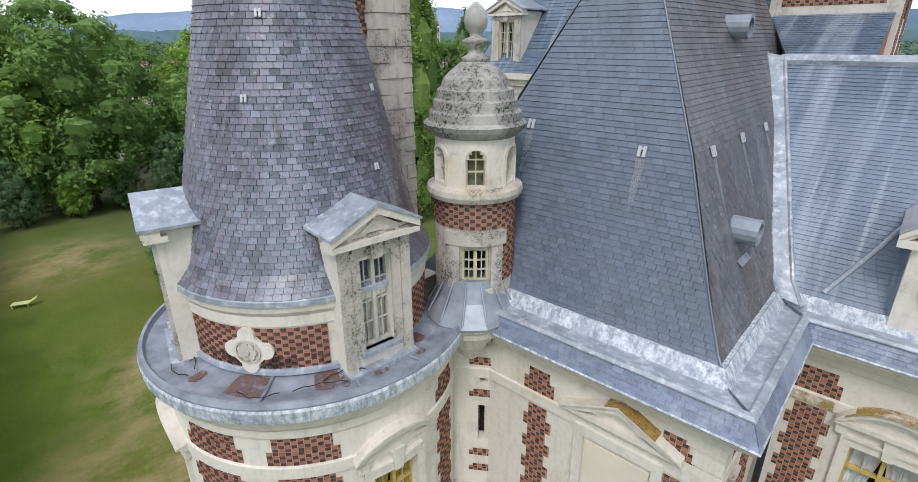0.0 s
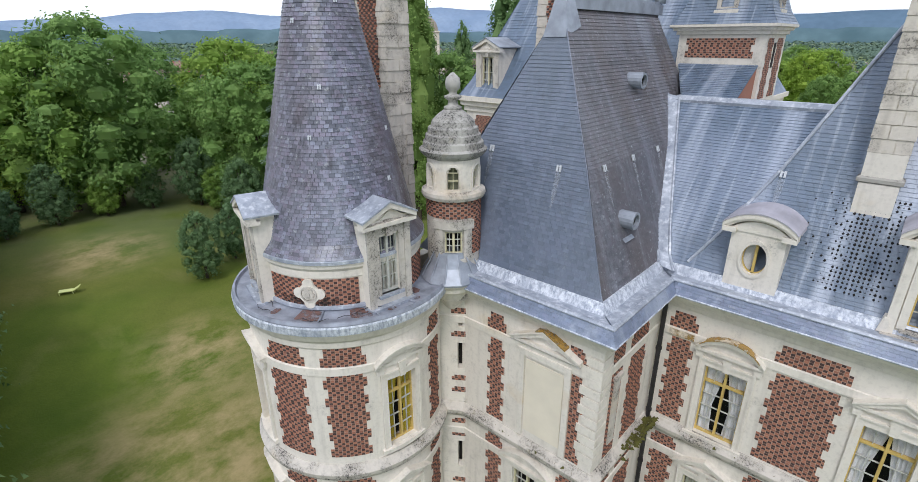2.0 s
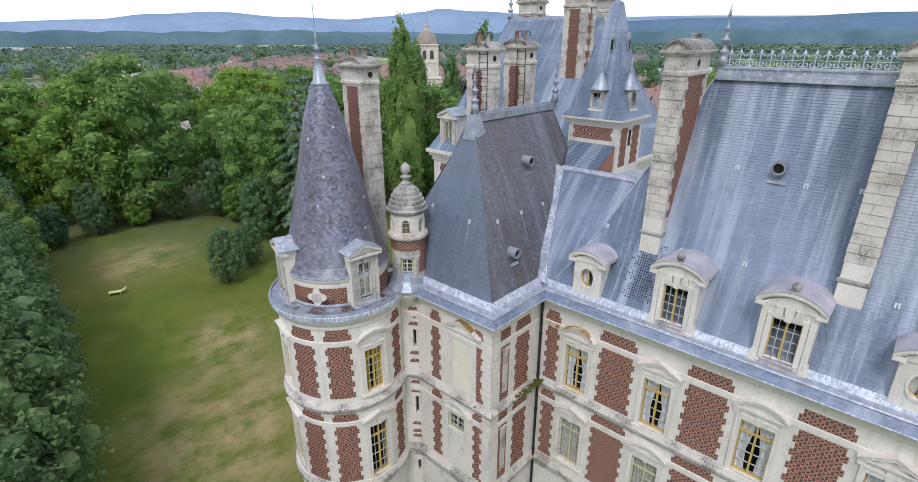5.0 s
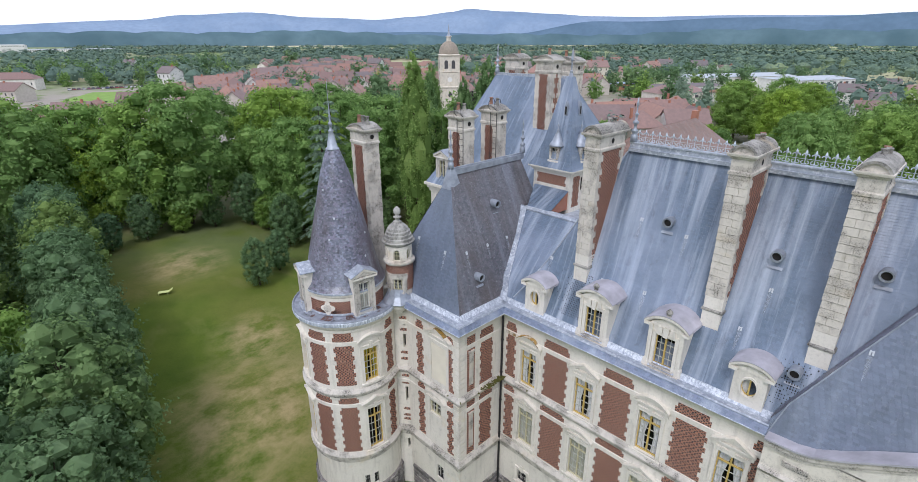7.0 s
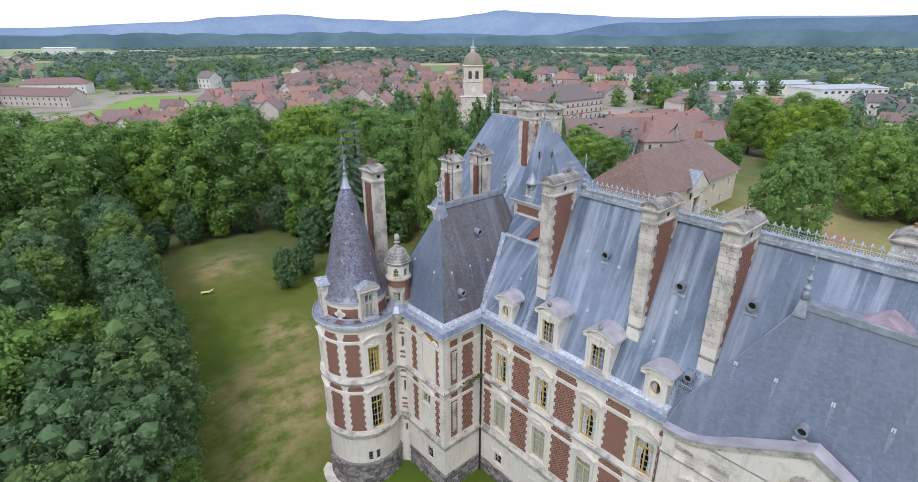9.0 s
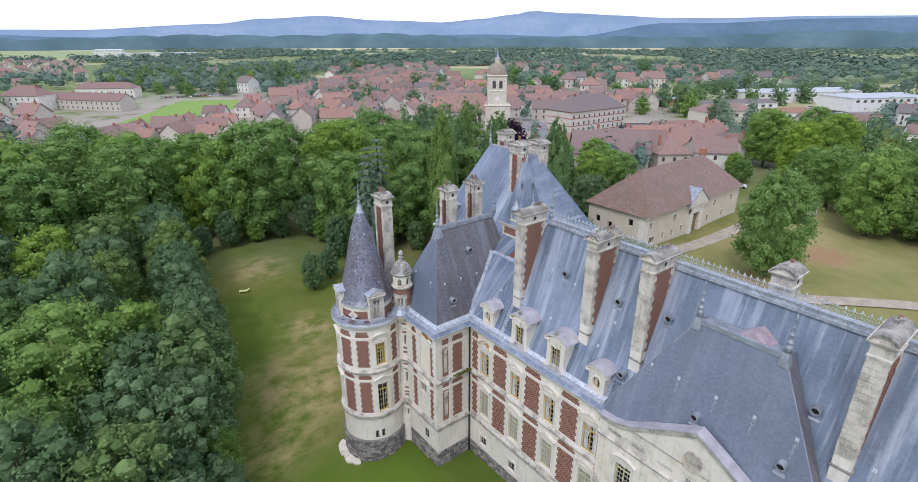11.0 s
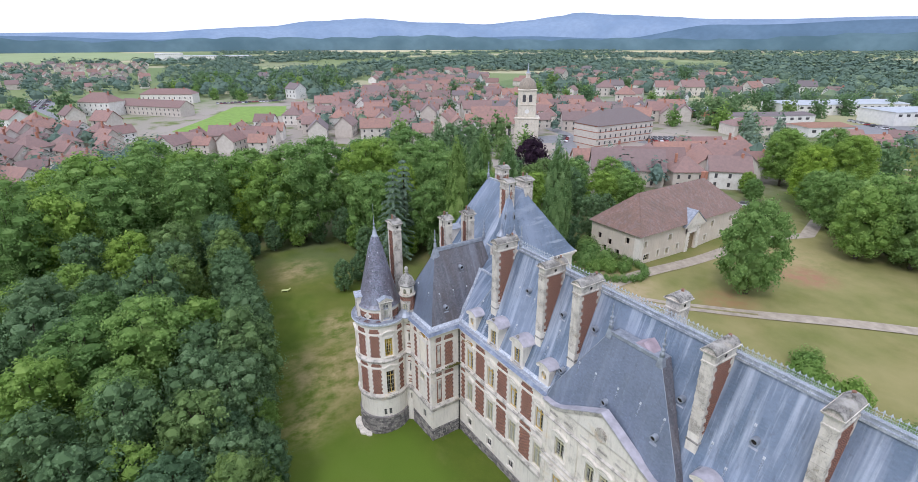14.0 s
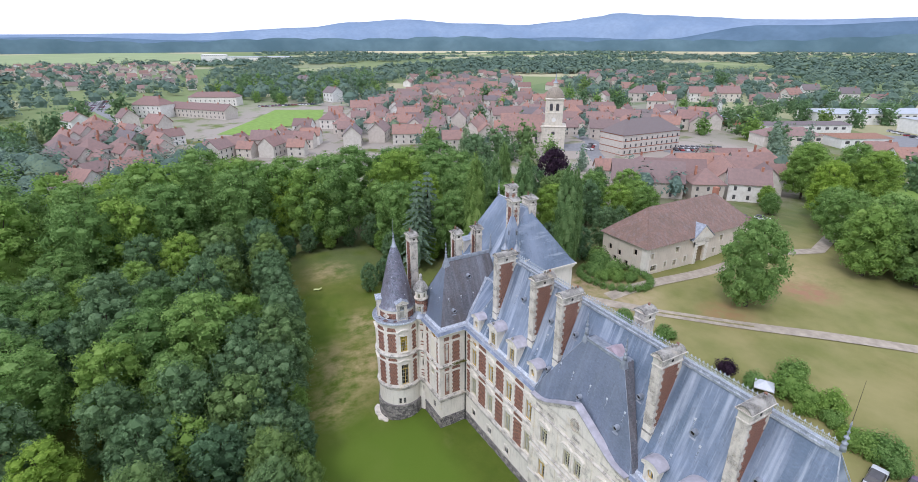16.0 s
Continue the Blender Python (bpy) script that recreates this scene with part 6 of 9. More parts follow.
for px, py, rz in ((-2.72, y0 + 0.3, 0), (x1 - 0.3, 19.9, 90)):
    m = Matrix.Translation((px, py, 23.5)) @ Matrix.Rotation(radians(rz), 4, "Z")
    put = lambda u, v, d=0.0: tuple(m @ Vector((u, -d, v)))
    f = part("lucarne", wall_mesh(put, -0.37, 0.37, 0, 1.02, [(-0.22, 0.22, 0.14, 0.86)], 0.7), M_STONE_D, chateau, "little lucarne with a bell-shaped zinc cap")
    k = B()
    rect(k, put, -0.42, 0.42, -0.08, 0.04, -0.1, 0.08)
    part("lucarne_sill", k, M_STONE, f)
    part("lucarne_cap", B().lathe([(0.56, 1.0), (0.54, 1.08), (0.36, 1.34), (0.2, 1.72), (0.08, 2.0), (0.11, 2.06), (0.05, 2.12), (0.04, 2.3), (0.1, 2.38), (0.03, 2.46), (0.01, 2.72)], m @ Vector((0, 0.36, 0)), 16), M_ZINC, f, smooth=True)
    part("lucarne_dark", B().quad(put(-0.22, 0.14, -0.2), put(0.22, 0.14, -0.2), put(0.22, 0.86, -0.2), put(-0.22, 0.86, -0.2)), M_DARK, f)
    k = B()
    rect(k, put, -0.02, 0.02, 0.14, 0.86, -0.19, -0.14)
    rect(k, put, -0.22, 0.22, 0.6, 0.64, -0.19, -0.14)
    part("window_frame", k, M_PAINT_G, f)
    q = Matrix.Translation((px + (0.25 if rz == 0 else -0.72), py + (0.72 if rz == 0 else 0.25), 26.5)) @ Matrix.Rotation(radians(rz), 4, "Z")
    top = lambda u, v, d=0.0: tuple(q @ Vector((u, -d, v)))
    slot = part("vent_slot", B().prism([(-0.12, 0.0), (0.12, 0.0), (0.12, 0.62), (0.0, 0.95), (-0.12, 0.62)], -0.5, 0.0, top), M_ZINC, chateau, "narrow pointed zinc vent")
    k = B()
    rect(k, top, -0.06, 0.06, 0.08, 0.6, 0.0, 0.012)
    part("vent_opening", k, M_DARK, slot)

N0, N1, NY0, NY1, NE = -15.4, -3.0, 18.4, 31.6, 19.6
part("wall", B().box(N0, N1, NY0, NY1, 0, NE), M_STONE, chateau, "limestone wall of the north pavilion")
b = B()
b.stack(N0, N1, NY0, NY1, [(0.0, NE - 0.72), (0.1, NE - 0.7), (0.1, NE - 0.45), (0.25, NE - 0.4), (0.25, NE - 0.2), (0.42, NE - 0.14), (0.42, NE + 0.1)])
part("cornice", b, M_STONE, chateau, "pale cornice of the north pavilion")
r2, d2, m2 = B(), B(), B()
bricks(plane_s((0, NY0, 0), (1, 0, 0), (0, -1, 0)), N0 + 0.7, N0 + 1.8, 15.0, NE - 0.9, r2, d2, m2, (0.1, 0.1), 4)
part("brick_face", r2, M_BRICK, chateau, kind="stuff")
part("dark_brick", d2, M_BRICK_D, chateau, kind="stuff")
part("mortar_bed", m2, M_MORTAR, chateau, kind="stuff")
x0, x1, y0, y1 = N0 - 0.3, N1 + 0.3, NY0 - 0.3, NY1 + 0.3
RY = (y1 - y0) / 2 - 0.1
LX, RX = 1.9, 3.6
for put, a, c, ka, kc in ((lambda u, e, z: (u, y0 + e * RY, z), x0, x1, LX, RX), (lambda u, e, z: (x1 - e * RX, u, z), y0, y1, RY, RY), (lambda u, e, z: (-u, y1 - e * RY, z), -x1, -x0, RX, LX), (lambda u, e, z: (x0 + e * LX, -u, z), -y1, -y0, RY, RY)):
    s = B()
    prof = [(0.0, NE + 0.1), (0.12, NE + 0.9), (1.0, 28.4)]
    sheet(s, put, prof, lambda e: a + e * ka, lambda e: c - e * kc)
    ob = part("roof_slope", s, M_SLATE, chateau, "steep hipped slate roof of the north pavilion")
    s = B()
    rows = 66
    for i in range(rows):
        e0, e1 = i / rows, (i + 1) / rows
        zz = lambda e: NE + 0.1 + 0.8 * e / 0.12 if e < 0.12 else NE + 0.9 + (27.5 - NE) * (e - 0.12) / 0.88
        p, q = a + e0 * ka, c - e0 * kc
        n = max(1, int((q - p) / 0.24))
        for k in range(n):
            w0, w1 = p + (q - p) * k / n + 0.004, p + (q - p) * (k + 1) / n - 0.004
            o = rnd.uniform(0.012, 0.026)
            v0, v1 = put(w0, e0, zz(e0)), put(w1, e0, zz(e0))
            nrm = (Vector(v1) - Vector(v0)).cross(Vector(put(w0, e1, zz(e1))) - Vector(v0)).normalized() * o
            s.add([Vector(v0) + nrm, Vector(v1) + nrm, put(w1, e1, zz(e1)), put(w0, e1, zz(e1))], ((0, 1, 2, 3),))
    part("slate", s, M_SLATE, ob, kind="stuff")
dormer(Matrix.Translation((-14.1, NY0 + 0.2, NE + 0.1)), 1.5, 2.4, (0.8, 0.4, 2.0), "gable", M_ZINC, False, 1.6, "limestone dormer of the north pavilion", paint=M_PAINT_W)
b = B().box(x0 + LX, x1 - RX, 24.9, 25.2, 28.2, 28.6)
part("ridge", b, M_LEAD, chateau)
chimney(-7.4, -5.9, 22.2, 23.3, 20.0, 30.2, "tall brick and limestone chimney", pots=1, front=True)
chimney(-7.8, -6.0, 25.2, 26.4, 20.0, 30.0, "broad pale limestone chimney", pots=2, sides=False)
chimney(-14.0, -12.5, 26.4, 27.6, 20.0, 30.1, "tall brick and limestone chimney", pots=1, front=True)
chimney(20.6, 21.8, 18.2, 19.6, 18.0, 26.9, "weathered limestone chimney stack", pots=1, sides=False)
ob = part("finial", fin_mesh, M_ZINC, chateau)
ob.location = (x0 + LX, 25.05, 28.5)

# ---- single slates and bricks nearest the path ----
part("brick_field", red, M_BRICK, chateau, "red bricks", kind="stuff")
part("dark_brick_field", dark, M_BRICK_D, chateau, "dark header bricks", kind="stuff")
part("mortar_bed", mortar, M_MORTAR, chateau, kind="stuff")
slate_cache = {}
for a0, a1, r0, z0, r1, z1 in near_slates:
    am = (a0 + a1) / 2
    w = (a1 - a0) * r0 / 2
    key = (round(w, 3), round(r0 - r1, 3))
    if key not in slate_cache:
        sb = B()
        dr, dz = r1 - r0, z1 - z0
        sb.add([(0.017, -w, 0), (0.017, w, 0), (dr + 0.002, w * 0.99, dz), (dr + 0.002, -w * 0.99, dz), (0, -w, 0), (0, w, 0)], ((0, 1, 2, 3), (4, 5, 1, 0)))
        me = sb.mesh("slate")
        me.materials.append(M_SLATE_T)
        slate_cache[key] = me
    ob = new("slate", slate_cache[key])
    ob.parent = cone
    ob.matrix_basis = Matrix.Translation((TX + r0 * math.cos(am), TY + r0 * math.sin(am), z0)) @ Matrix.Rotation(am, 4, "Z")
unit = {}
for is_dark, w in ((True, 0.096), (False, 0.104)):
    sb = B()
    h = COURSE - JOINT
    sb.add([(-w / 2, 0.004, -h / 2), (w / 2, 0.004, -h / 2), (w / 2, 0.004, h / 2), (-w / 2, 0.004, h / 2), (-w / 2, -0.013, -h / 2), (w / 2, -0.013, -h / 2), (w / 2, -0.013, h / 2), (-w / 2, -0.013, h / 2)],
           ((4, 5, 6, 7), (0, 1, 5, 4), (1, 2, 6, 5), (2, 3, 7, 6), (3, 0, 4, 7)))
    unit[is_dark] = sb.mesh("brick")
    unit[is_dark].materials.append(M_BRICK_D if is_dark else M_BRICK)
for owner, picked in ((wall_main, near_bricks), (wall_tower, frieze_bricks)):
    for c, (q, p), is_dark in picked:
        ob = new("brick", unit[is_dark])
        ob.parent = owner
        ob.matrix_basis = Matrix.Translation(c) @ Matrix.Rotation(math.atan2(q[1] - p[1], q[0] - p[0]), 4, "Z")

# ---- ground ----
SPOTS = [(-0.8, 7, 0.0), (-9, 1, -1.1), (-12, -4, -1.3), (8, 10, 0.35), (25, 9, 0.5), (40, 8, 0.5), (-49, 3, 1.6), (-65, 10, 2.2), (-28, 4, 0.3), (-45, 13, 1.5), (-16, 64, 4.5), (-16, 96, 4.6), (5, 85, 4.3),
         (0, 50, 3.6), (-30, 40, 3), (30, 60, 3.2), (-20, 30, 2.5), (20, 30, 2.8), (-60, -30, -1), (0, -30, -2.5), (40, -30, -2.5), (-150, 150, 2), (-200, 0, 0)]


def ground_z(x, y):
    n, d = 0.0, 1e-5
    for a, b_, z in SPOTS:
        w = 1 / ((x - a) ** 2 + (y - b_) ** 2 + 4) ** 1.4
        n += w * z
        d += w
    return n / (d + 3e-7)


def axis_steps():
    out, v, s = [0.0], 0.0, 2.6
    while v < 4850:
        v += s
        s *= 1.05 if v > 60 else 1.0
        out.append(v)
    return [-q for q in out[:0:-1]] + out


gx = [q - 15 for q in axis_steps()]
gy = [q + 15 for q in axis_steps()]
gv = [(x, y, ground_z(x, y)) for y in gy for x in gx]
nx = len(gx)
gf = [(j * nx + i, j * nx + i + 1, (j + 1) * nx + i + 1, (j + 1) * nx + i) for j in range(len(gy) - 1) for i in range(nx - 1)]
gb = B()
gb.v, gb.f = gv, gf


def ground_mat():
    m = Mat("grass_ground", 0.95, spec=0.2)
    big, mid, fine = m.noise(0.045, 5), m.noise(0.25, 6, rough=0.65), m.noise(6, 6)
    c = m.mix(m.rng(mid, 0.3, 0.7), srgb(78, 97, 31), srgb(96, 110, 40))
    c = m.mix(m.mul(m.rng(big, 0.48, 0.66), 0.45), c, srgb(132, 120, 70))
    c = m.mix(m.mul(m.rng(m.noise(0.09, 5, (1, 2.2, 1)), 0.55, 0.72), 0.36), c, srgb(150, 138, 96))
    c = m.mix(m.mul(m.rng(fine, 0.4, 0.75), 0.35), c, srgb(66, 78, 30))
    sep = m.n("SeparateXYZ")
    m.link(m.pos, sep.inputs[0])
    x, y = sep.outputs[0], sep.outputs[1]
    near = m.mul(m.rng(y, 8.5, 5.0), m.mul(m.rng(x, -12, -4), m.rng(y, -16, -8)))
    c = m.mix(m.mul(near, 0.85), c, srgb(92, 116, 38))
    dist = m.n("VectorMath")
    dist.operation = "LENGTH"
    m.link(m.pos, dist.inputs[0])
    court = m.mul(m.rng(y, 20, 34), m.rng(x, -22, -10))
    c = m.mix(m.mul(court, m.rng(m.noise(0.12, 5), 0.25, 0.7, 0.25, 0.75)), c, srgb(162, 150, 106))
    for dx, dy, dr in ((-22, 3, 11), (-57, 8, 7), (-33, 8, 6), (-14, -4, 6), (-1, 92, 14)):
        dv = m.n("VectorMath")
        dv.operation = "DISTANCE"
        m.link(m.pos, dv.inputs[0])
        dv.inputs[1].default_value = (dx, dy, 1)
        streak = m.mul(m.rng(dv.outputs["Value"], dr, dr * 0.3), m.rng(m.noise(0.42, 7, (1.2, 0.8, 1), rough=0.68), 0.38, 0.64))
        c = m.mix(m.mul(streak, 0.75), c, srgb(170, 150, 112))
    for ex, ey, er, tone in ((5, 87, 6.5, srgb(160, 118, 96)), (-22, 52, 9.0, srgb(176, 152, 126)), (2, 66, 6.0, srgb(150, 118, 84)), (-12, 55, 8.0, srgb(172, 154, 122))):
        ev = m.n("VectorMath")
        ev.operation = "DISTANCE"
        m.link(m.pos, ev.inputs[0])
        ev.inputs[1].default_value = (ex, ey, 4)
        bare = m.mul(m.rng(ev.outputs["Value"], er, er * 0.35), m.rng(m.noise(0.5, 5, rough=0.6), 0.3, 0.58))
        c = m.mix(m.mul(bare, 0.85), c, tone)
    far = m.rng(dist.outputs["Value"], 260, 420)
    vor = m.n("TexVoronoi")
    vor.inputs["Scale"].default_value = 0.0042
    m.link(m.pos, vor.inputs["Vector"])
    s2 = m.n("SeparateColor")
    m.link(vor.outputs["Color"], s2.inputs[0])
    fields = m.ramp(s2.outputs[0], [(0.0, srgb(104, 124, 80)), (0.35, srgb(126, 138, 92)), (0.6, srgb(100, 120, 80)), (0.8, srgb(180, 172, 140)), (1.0, srgb(136, 148, 104))])
    c = m.mix(far, c, fields)
    tv_ = m.n("VectorMath")
    tv_.operation = "DISTANCE"
    m.link(m.pos, tv_.inputs[0])
    tv_.inputs[1].default_value = (-265, 150, 0)
    town = m.rng(tv_.outputs["Value"], 260, 150)
    c = m.mix(m.mul(town, m.rng(m.noise(0.06, 4), 0.36, 0.5)), c, srgb(156, 148, 138))
    qv = m.n("VectorMath")
    qv.operation = "DISTANCE"
    m.link(m.pos, qv.inputs[0])
    qv.inputs[1].default_value = (-92, 180, 2)
    c = m.mix(m.mul(m.rng(qv.outputs["Value"], 70, 52), m.rng(m.noise(0.1, 4), 0.34, 0.5)), c, srgb(162, 152, 142))
    m.color(c)
    m.bump(m.noise(9, 5), 0.5, 0.08)
    return m.m


tagged(part("ground", gb, ground_mat(), None, smooth=True), "green lawn with dry straw-coloured patches", "ground", kind="structure")

M_ROAD = plain_mat("gravel_path", srgb(170, 158, 142), 0.95, 0, 0.3, 0.7, 0.3)
M_VERGE = plain_mat("worn_grass", srgb(138, 130, 88), 0.95, 0, 0.35, 1.4, 0.4)
M_ASPH = plain_mat("asphalt", srgb(132, 132, 134), 0.9, 0, 0.2, 0.8, 0.2)


def ribbon(pts, width, lift=0.05, n=14):
    b = B()
    fine = []
    for p, q in zip(pts, pts[1:]):
        fine += [(p[0] + (q[0] - p[0]) * i / n, p[1] + (q[1] - p[1]) * i / n) for i in range(n)]
    fine.append(pts[-1])
    L, R = [], []
    for i, p in enumerate(fine):
        a, c = fine[max(0, i - 1)], fine[min(len(fine) - 1, i + 1)]
        d = Vector((c[0] - a[0], c[1] - a[1])).normalized()
        for s, o in ((1, L), (-1, R)):
            x, y = p[0] - d.y * s * width / 2, p[1] + d.x * s * width / 2
            o.append((x, y, max(ground_z(x, y), ground_z(*p)) + lift))
    for i in range(len(fine) - 1):
        b.quad(R[i], R[i + 1], L[i + 1], L[i])
    return b


def patch(cx, cy, rx, ry, lift, seed, rot=0):
    r = random.Random(seed)
    b = B()
    ring = []
    for i in range(28):
        a = 2 * math.pi * i / 28
        k = 1 + r.uniform(-0.12, 0.12)
        x, y = rx * k * math.cos(a), ry * k * math.sin(a)
        x, y = cx + x * math.cos(rot) - y * math.sin(rot), cy + x * math.sin(rot) + y * math.cos(rot)
        ring.append((x, y, ground_z(x, y) + lift))
    b.add([(cx, cy, ground_z(cx, cy) + lift)] + ring, [(0, i + 1, (i + 1) % 28 + 1) for i in range(28)])
    return b


tagged(part("road", ribbon([(-34, 42), (-20, 46), (-11, 51), (-4, 56), (8, 67), (25, 83), (60, 116), (120, 170)], 2.6), M_ROAD), "pale gravel drive across the park", "drive", kind="structure")
tagged(part("verge", ribbon([(-11, 51), (-4, 56), (8, 67), (25, 83), (60, 116), (120, 170)], 0.55, 0.075), M_VERGE), "strip of worn grass between the wheel tracks", "grass strip", kind="structure")
tagged(part("road", ribbon([(-14, 52), (-12, 70), (-10, 100), (-6, 112), (-14, 140), (-40, 190), (-28, 223), (60, 300)], 3.0), M_ROAD), "pale gravel drive past the stable", "drive", kind="structure")
tagged(part("road", ribbon([(-150, -56), (-178, -54), (-205, -57), (-245, -57), (-298, -53), (-369, -45), (-440, -62), (-520, -75)], 6), M_ASPH), "grey asphalt village road", "road", kind="structure")
def flat_patch(pts, lift):
    """A ground sheet with the given outline."""
    cx, cy = sum(p[0] for p in pts) / len(pts), sum(p[1] for p in pts) / len(pts)
    ring = []
    for (a, b_), (c, d) in zip(pts, pts[1:] + pts[:1]):
        ring += [(a + (c - a) * i / 4, b_ + (d - b_) * i / 4) for i in range(4)]
    n = len(ring)
    return B().add([(cx, cy, ground_z(cx, cy) + lift)] + [(x, y, ground_z(x, y) + lift) for x, y in ring], [(0, (i + 1) % n + 1, i + 1) if sum(p[0] * q[1] - q[0] * p[1] for p, q in zip(pts, pts[1:] + pts[:1])) < 0 else (0, i + 1, (i + 1) % n + 1) for i in range(n)])


tagged(part("road", ribbon([(-60, 130), (-105, 140), (-135, 160), (-150, 175), (-230, 205), (-420, 280), (-650, 390)], 7), M_ASPH), "grey asphalt main street", "road", kind="structure")
tagged(part("pavement", patch(-138, 166, 22, 11, 0.06, 2, 1.2), M_ASPH), "paved square before the church", "square", kind="structure")
tagged(part("pavement", patch(-108, 206, 20, 9, 0.06, 3, 1.0), M_ASPH), "asphalt car park", "car park", kind="structure")
tagged(part("pavement", flat_patch([(-446, -89), (-537, -80), (-560, -58), (-455, -58)], 0.06), M_ASPH), "asphalt car park", "car park", kind="structure")
tagged(part("pavement", patch(-60, 330, 60, 30, 0.06, 8, 0.9), M_ASPH), "asphalt yard of the shops", "car park", kind="structure")
tagged(part("meadow", flat_patch([(-284, 6), (-329, 30), (-392, 60), (-372, 94), (-320, 78), (-297, 50), (-272, 24)], 0.08), plain_mat("mown_meadow", srgb(122, 152, 66), 0.95, 0, 0.2, 0.3)), "bright green mown meadow", "meadow", kind="structure")
tagged(part("meadow", patch(-30, 200, 18, 12, 0.08, 6, 0.9), plain_mat("lawn_meadow", srgb(118, 146, 62), 0.95, 0, 0.2, 0.3)), "bright green lawn", "meadow", kind="structure")
tagged(part("field", patch(-2500, -200, 900, 480, 0.6, 9, 0.1), plain_mat("pale_green_field", srgb(140, 155, 108), 0.95, 0, 0.15, 0.01)), "wide pale green field", "field", kind="structure")
tagged(part("field", patch(-2900, 1300, 400, 700, 0.6, 12, 0.2), plain_mat("wheat_field", srgb(196, 186, 148), 0.95, 0, 0.15, 0.01)), "pale wheat field", "field", kind="structure")
tagged(part("field", patch(-1500, 2600, 700, 260, 0.6, 9, 0.7), plain_mat("straw_field", srgb(190, 178, 140), 0.95, 0, 0.15, 0.01)), "straw-coloured field", "field", kind="structure")

# distant hills; the blue haze of distance is put into their colours
HILL = [(104, 95), (88, 108), (76, 150), (71.6, 190), (66.1, 207), (60, 184), (54.1, 166), (50, 190), (46.6, 216), (44.5, 240), (40.6, 222), (36, 205), (32, 190), (25, 178), (20, 182), (9.6, 167), (2, 150)]


def hill_h(a):
    if a >= HILL[0][0] or a <= HILL[-1][0]:
        return 120 + 16 * math.sin(a * 0.21) + 9 * math.sin(a * 0.53)
    for (a0, h0), (a1, h1) in zip(HILL, HILL[1:]):
        if a1 <= a <= a0:
            t = (a0 - a) / (a0 - a1)
            t = t * t * (3 - 2 * t)
            return h0 + (h1 - h0) * t


def ridge_mesh(r0, r1, height, seed):
    b = B()
    n = 360
    for i in range(n):
        a = radians(i)
        h = height(i if i <= 180 else i - 360)
        for r, z in ((r0, -5), (r0 + (r1 - r0) * 0.45, h * 0.62), (r1, h), (r1 + 150, h * 0.5)):
            q = noise.noise(Vector((math.cos(a) * 9, math.sin(a) * 9, r * 0.002 + seed)))
            b.v.append((-math.sin(a) * r, math.cos(a) * r, z * (1 + 0.04 * q) if z > 0 else z))
    for i in range(n):
        j = (i + 1) % n
        for k in range(3):
            b.f.append((i * 4 + k, i * 4 + k + 1, j * 4 + k + 1, j * 4 + k))
    return b


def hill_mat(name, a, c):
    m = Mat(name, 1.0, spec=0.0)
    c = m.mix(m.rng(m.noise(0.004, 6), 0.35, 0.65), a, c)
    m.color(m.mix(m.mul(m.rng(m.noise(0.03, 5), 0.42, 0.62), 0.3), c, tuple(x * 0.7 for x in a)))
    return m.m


def near_h(a):
    t = min(1.0, max(0.0, (40 - a) / 9)) * min(1.0, max(0.0, (a + 20) / 12))
    return 74 + 9 * math.sin(a * 0.13 + 1) + 5 * math.sin(a * 0.41) + 88 * t * t * (3 - 2 * t)


wide = lambda f, k: lambda a: 45 + (f(a) - 45) * k
tagged(part("backdrop_hills", ridge_mesh(4250, 4600, wide(hill_h, 1.15), 1), hill_mat("far_hill", srgb(138, 156, 178), srgb(124, 144, 168)), smooth=True), "hills on the horizon, tinted pale blue for haze", "hills", kind="structure")
tagged(part("backdrop_hills", ridge_mesh(3800, 4000, near_h, 7), hill_mat("near_hill", srgb(102, 124, 143), srgb(90, 112, 130)), smooth=True), "wooded hills, tinted a darker blue for haze", "hills", kind="structure")
tagged(part("backdrop_woods", ridge_mesh(3450, 3550, lambda a: 72 + 11 * math.sin(a * 0.12) + 7 * math.sin(a * 0.31 + 2) + 5 * math.sin(a * 1.3) + 3 * math.sin(a * 3.7), 4), hill_mat("far_wood", srgb(98, 121, 128), srgb(78, 101, 108)), smooth=True), "dark far woods below the hills, tinted blue-grey for haze", "woods", kind="structure")

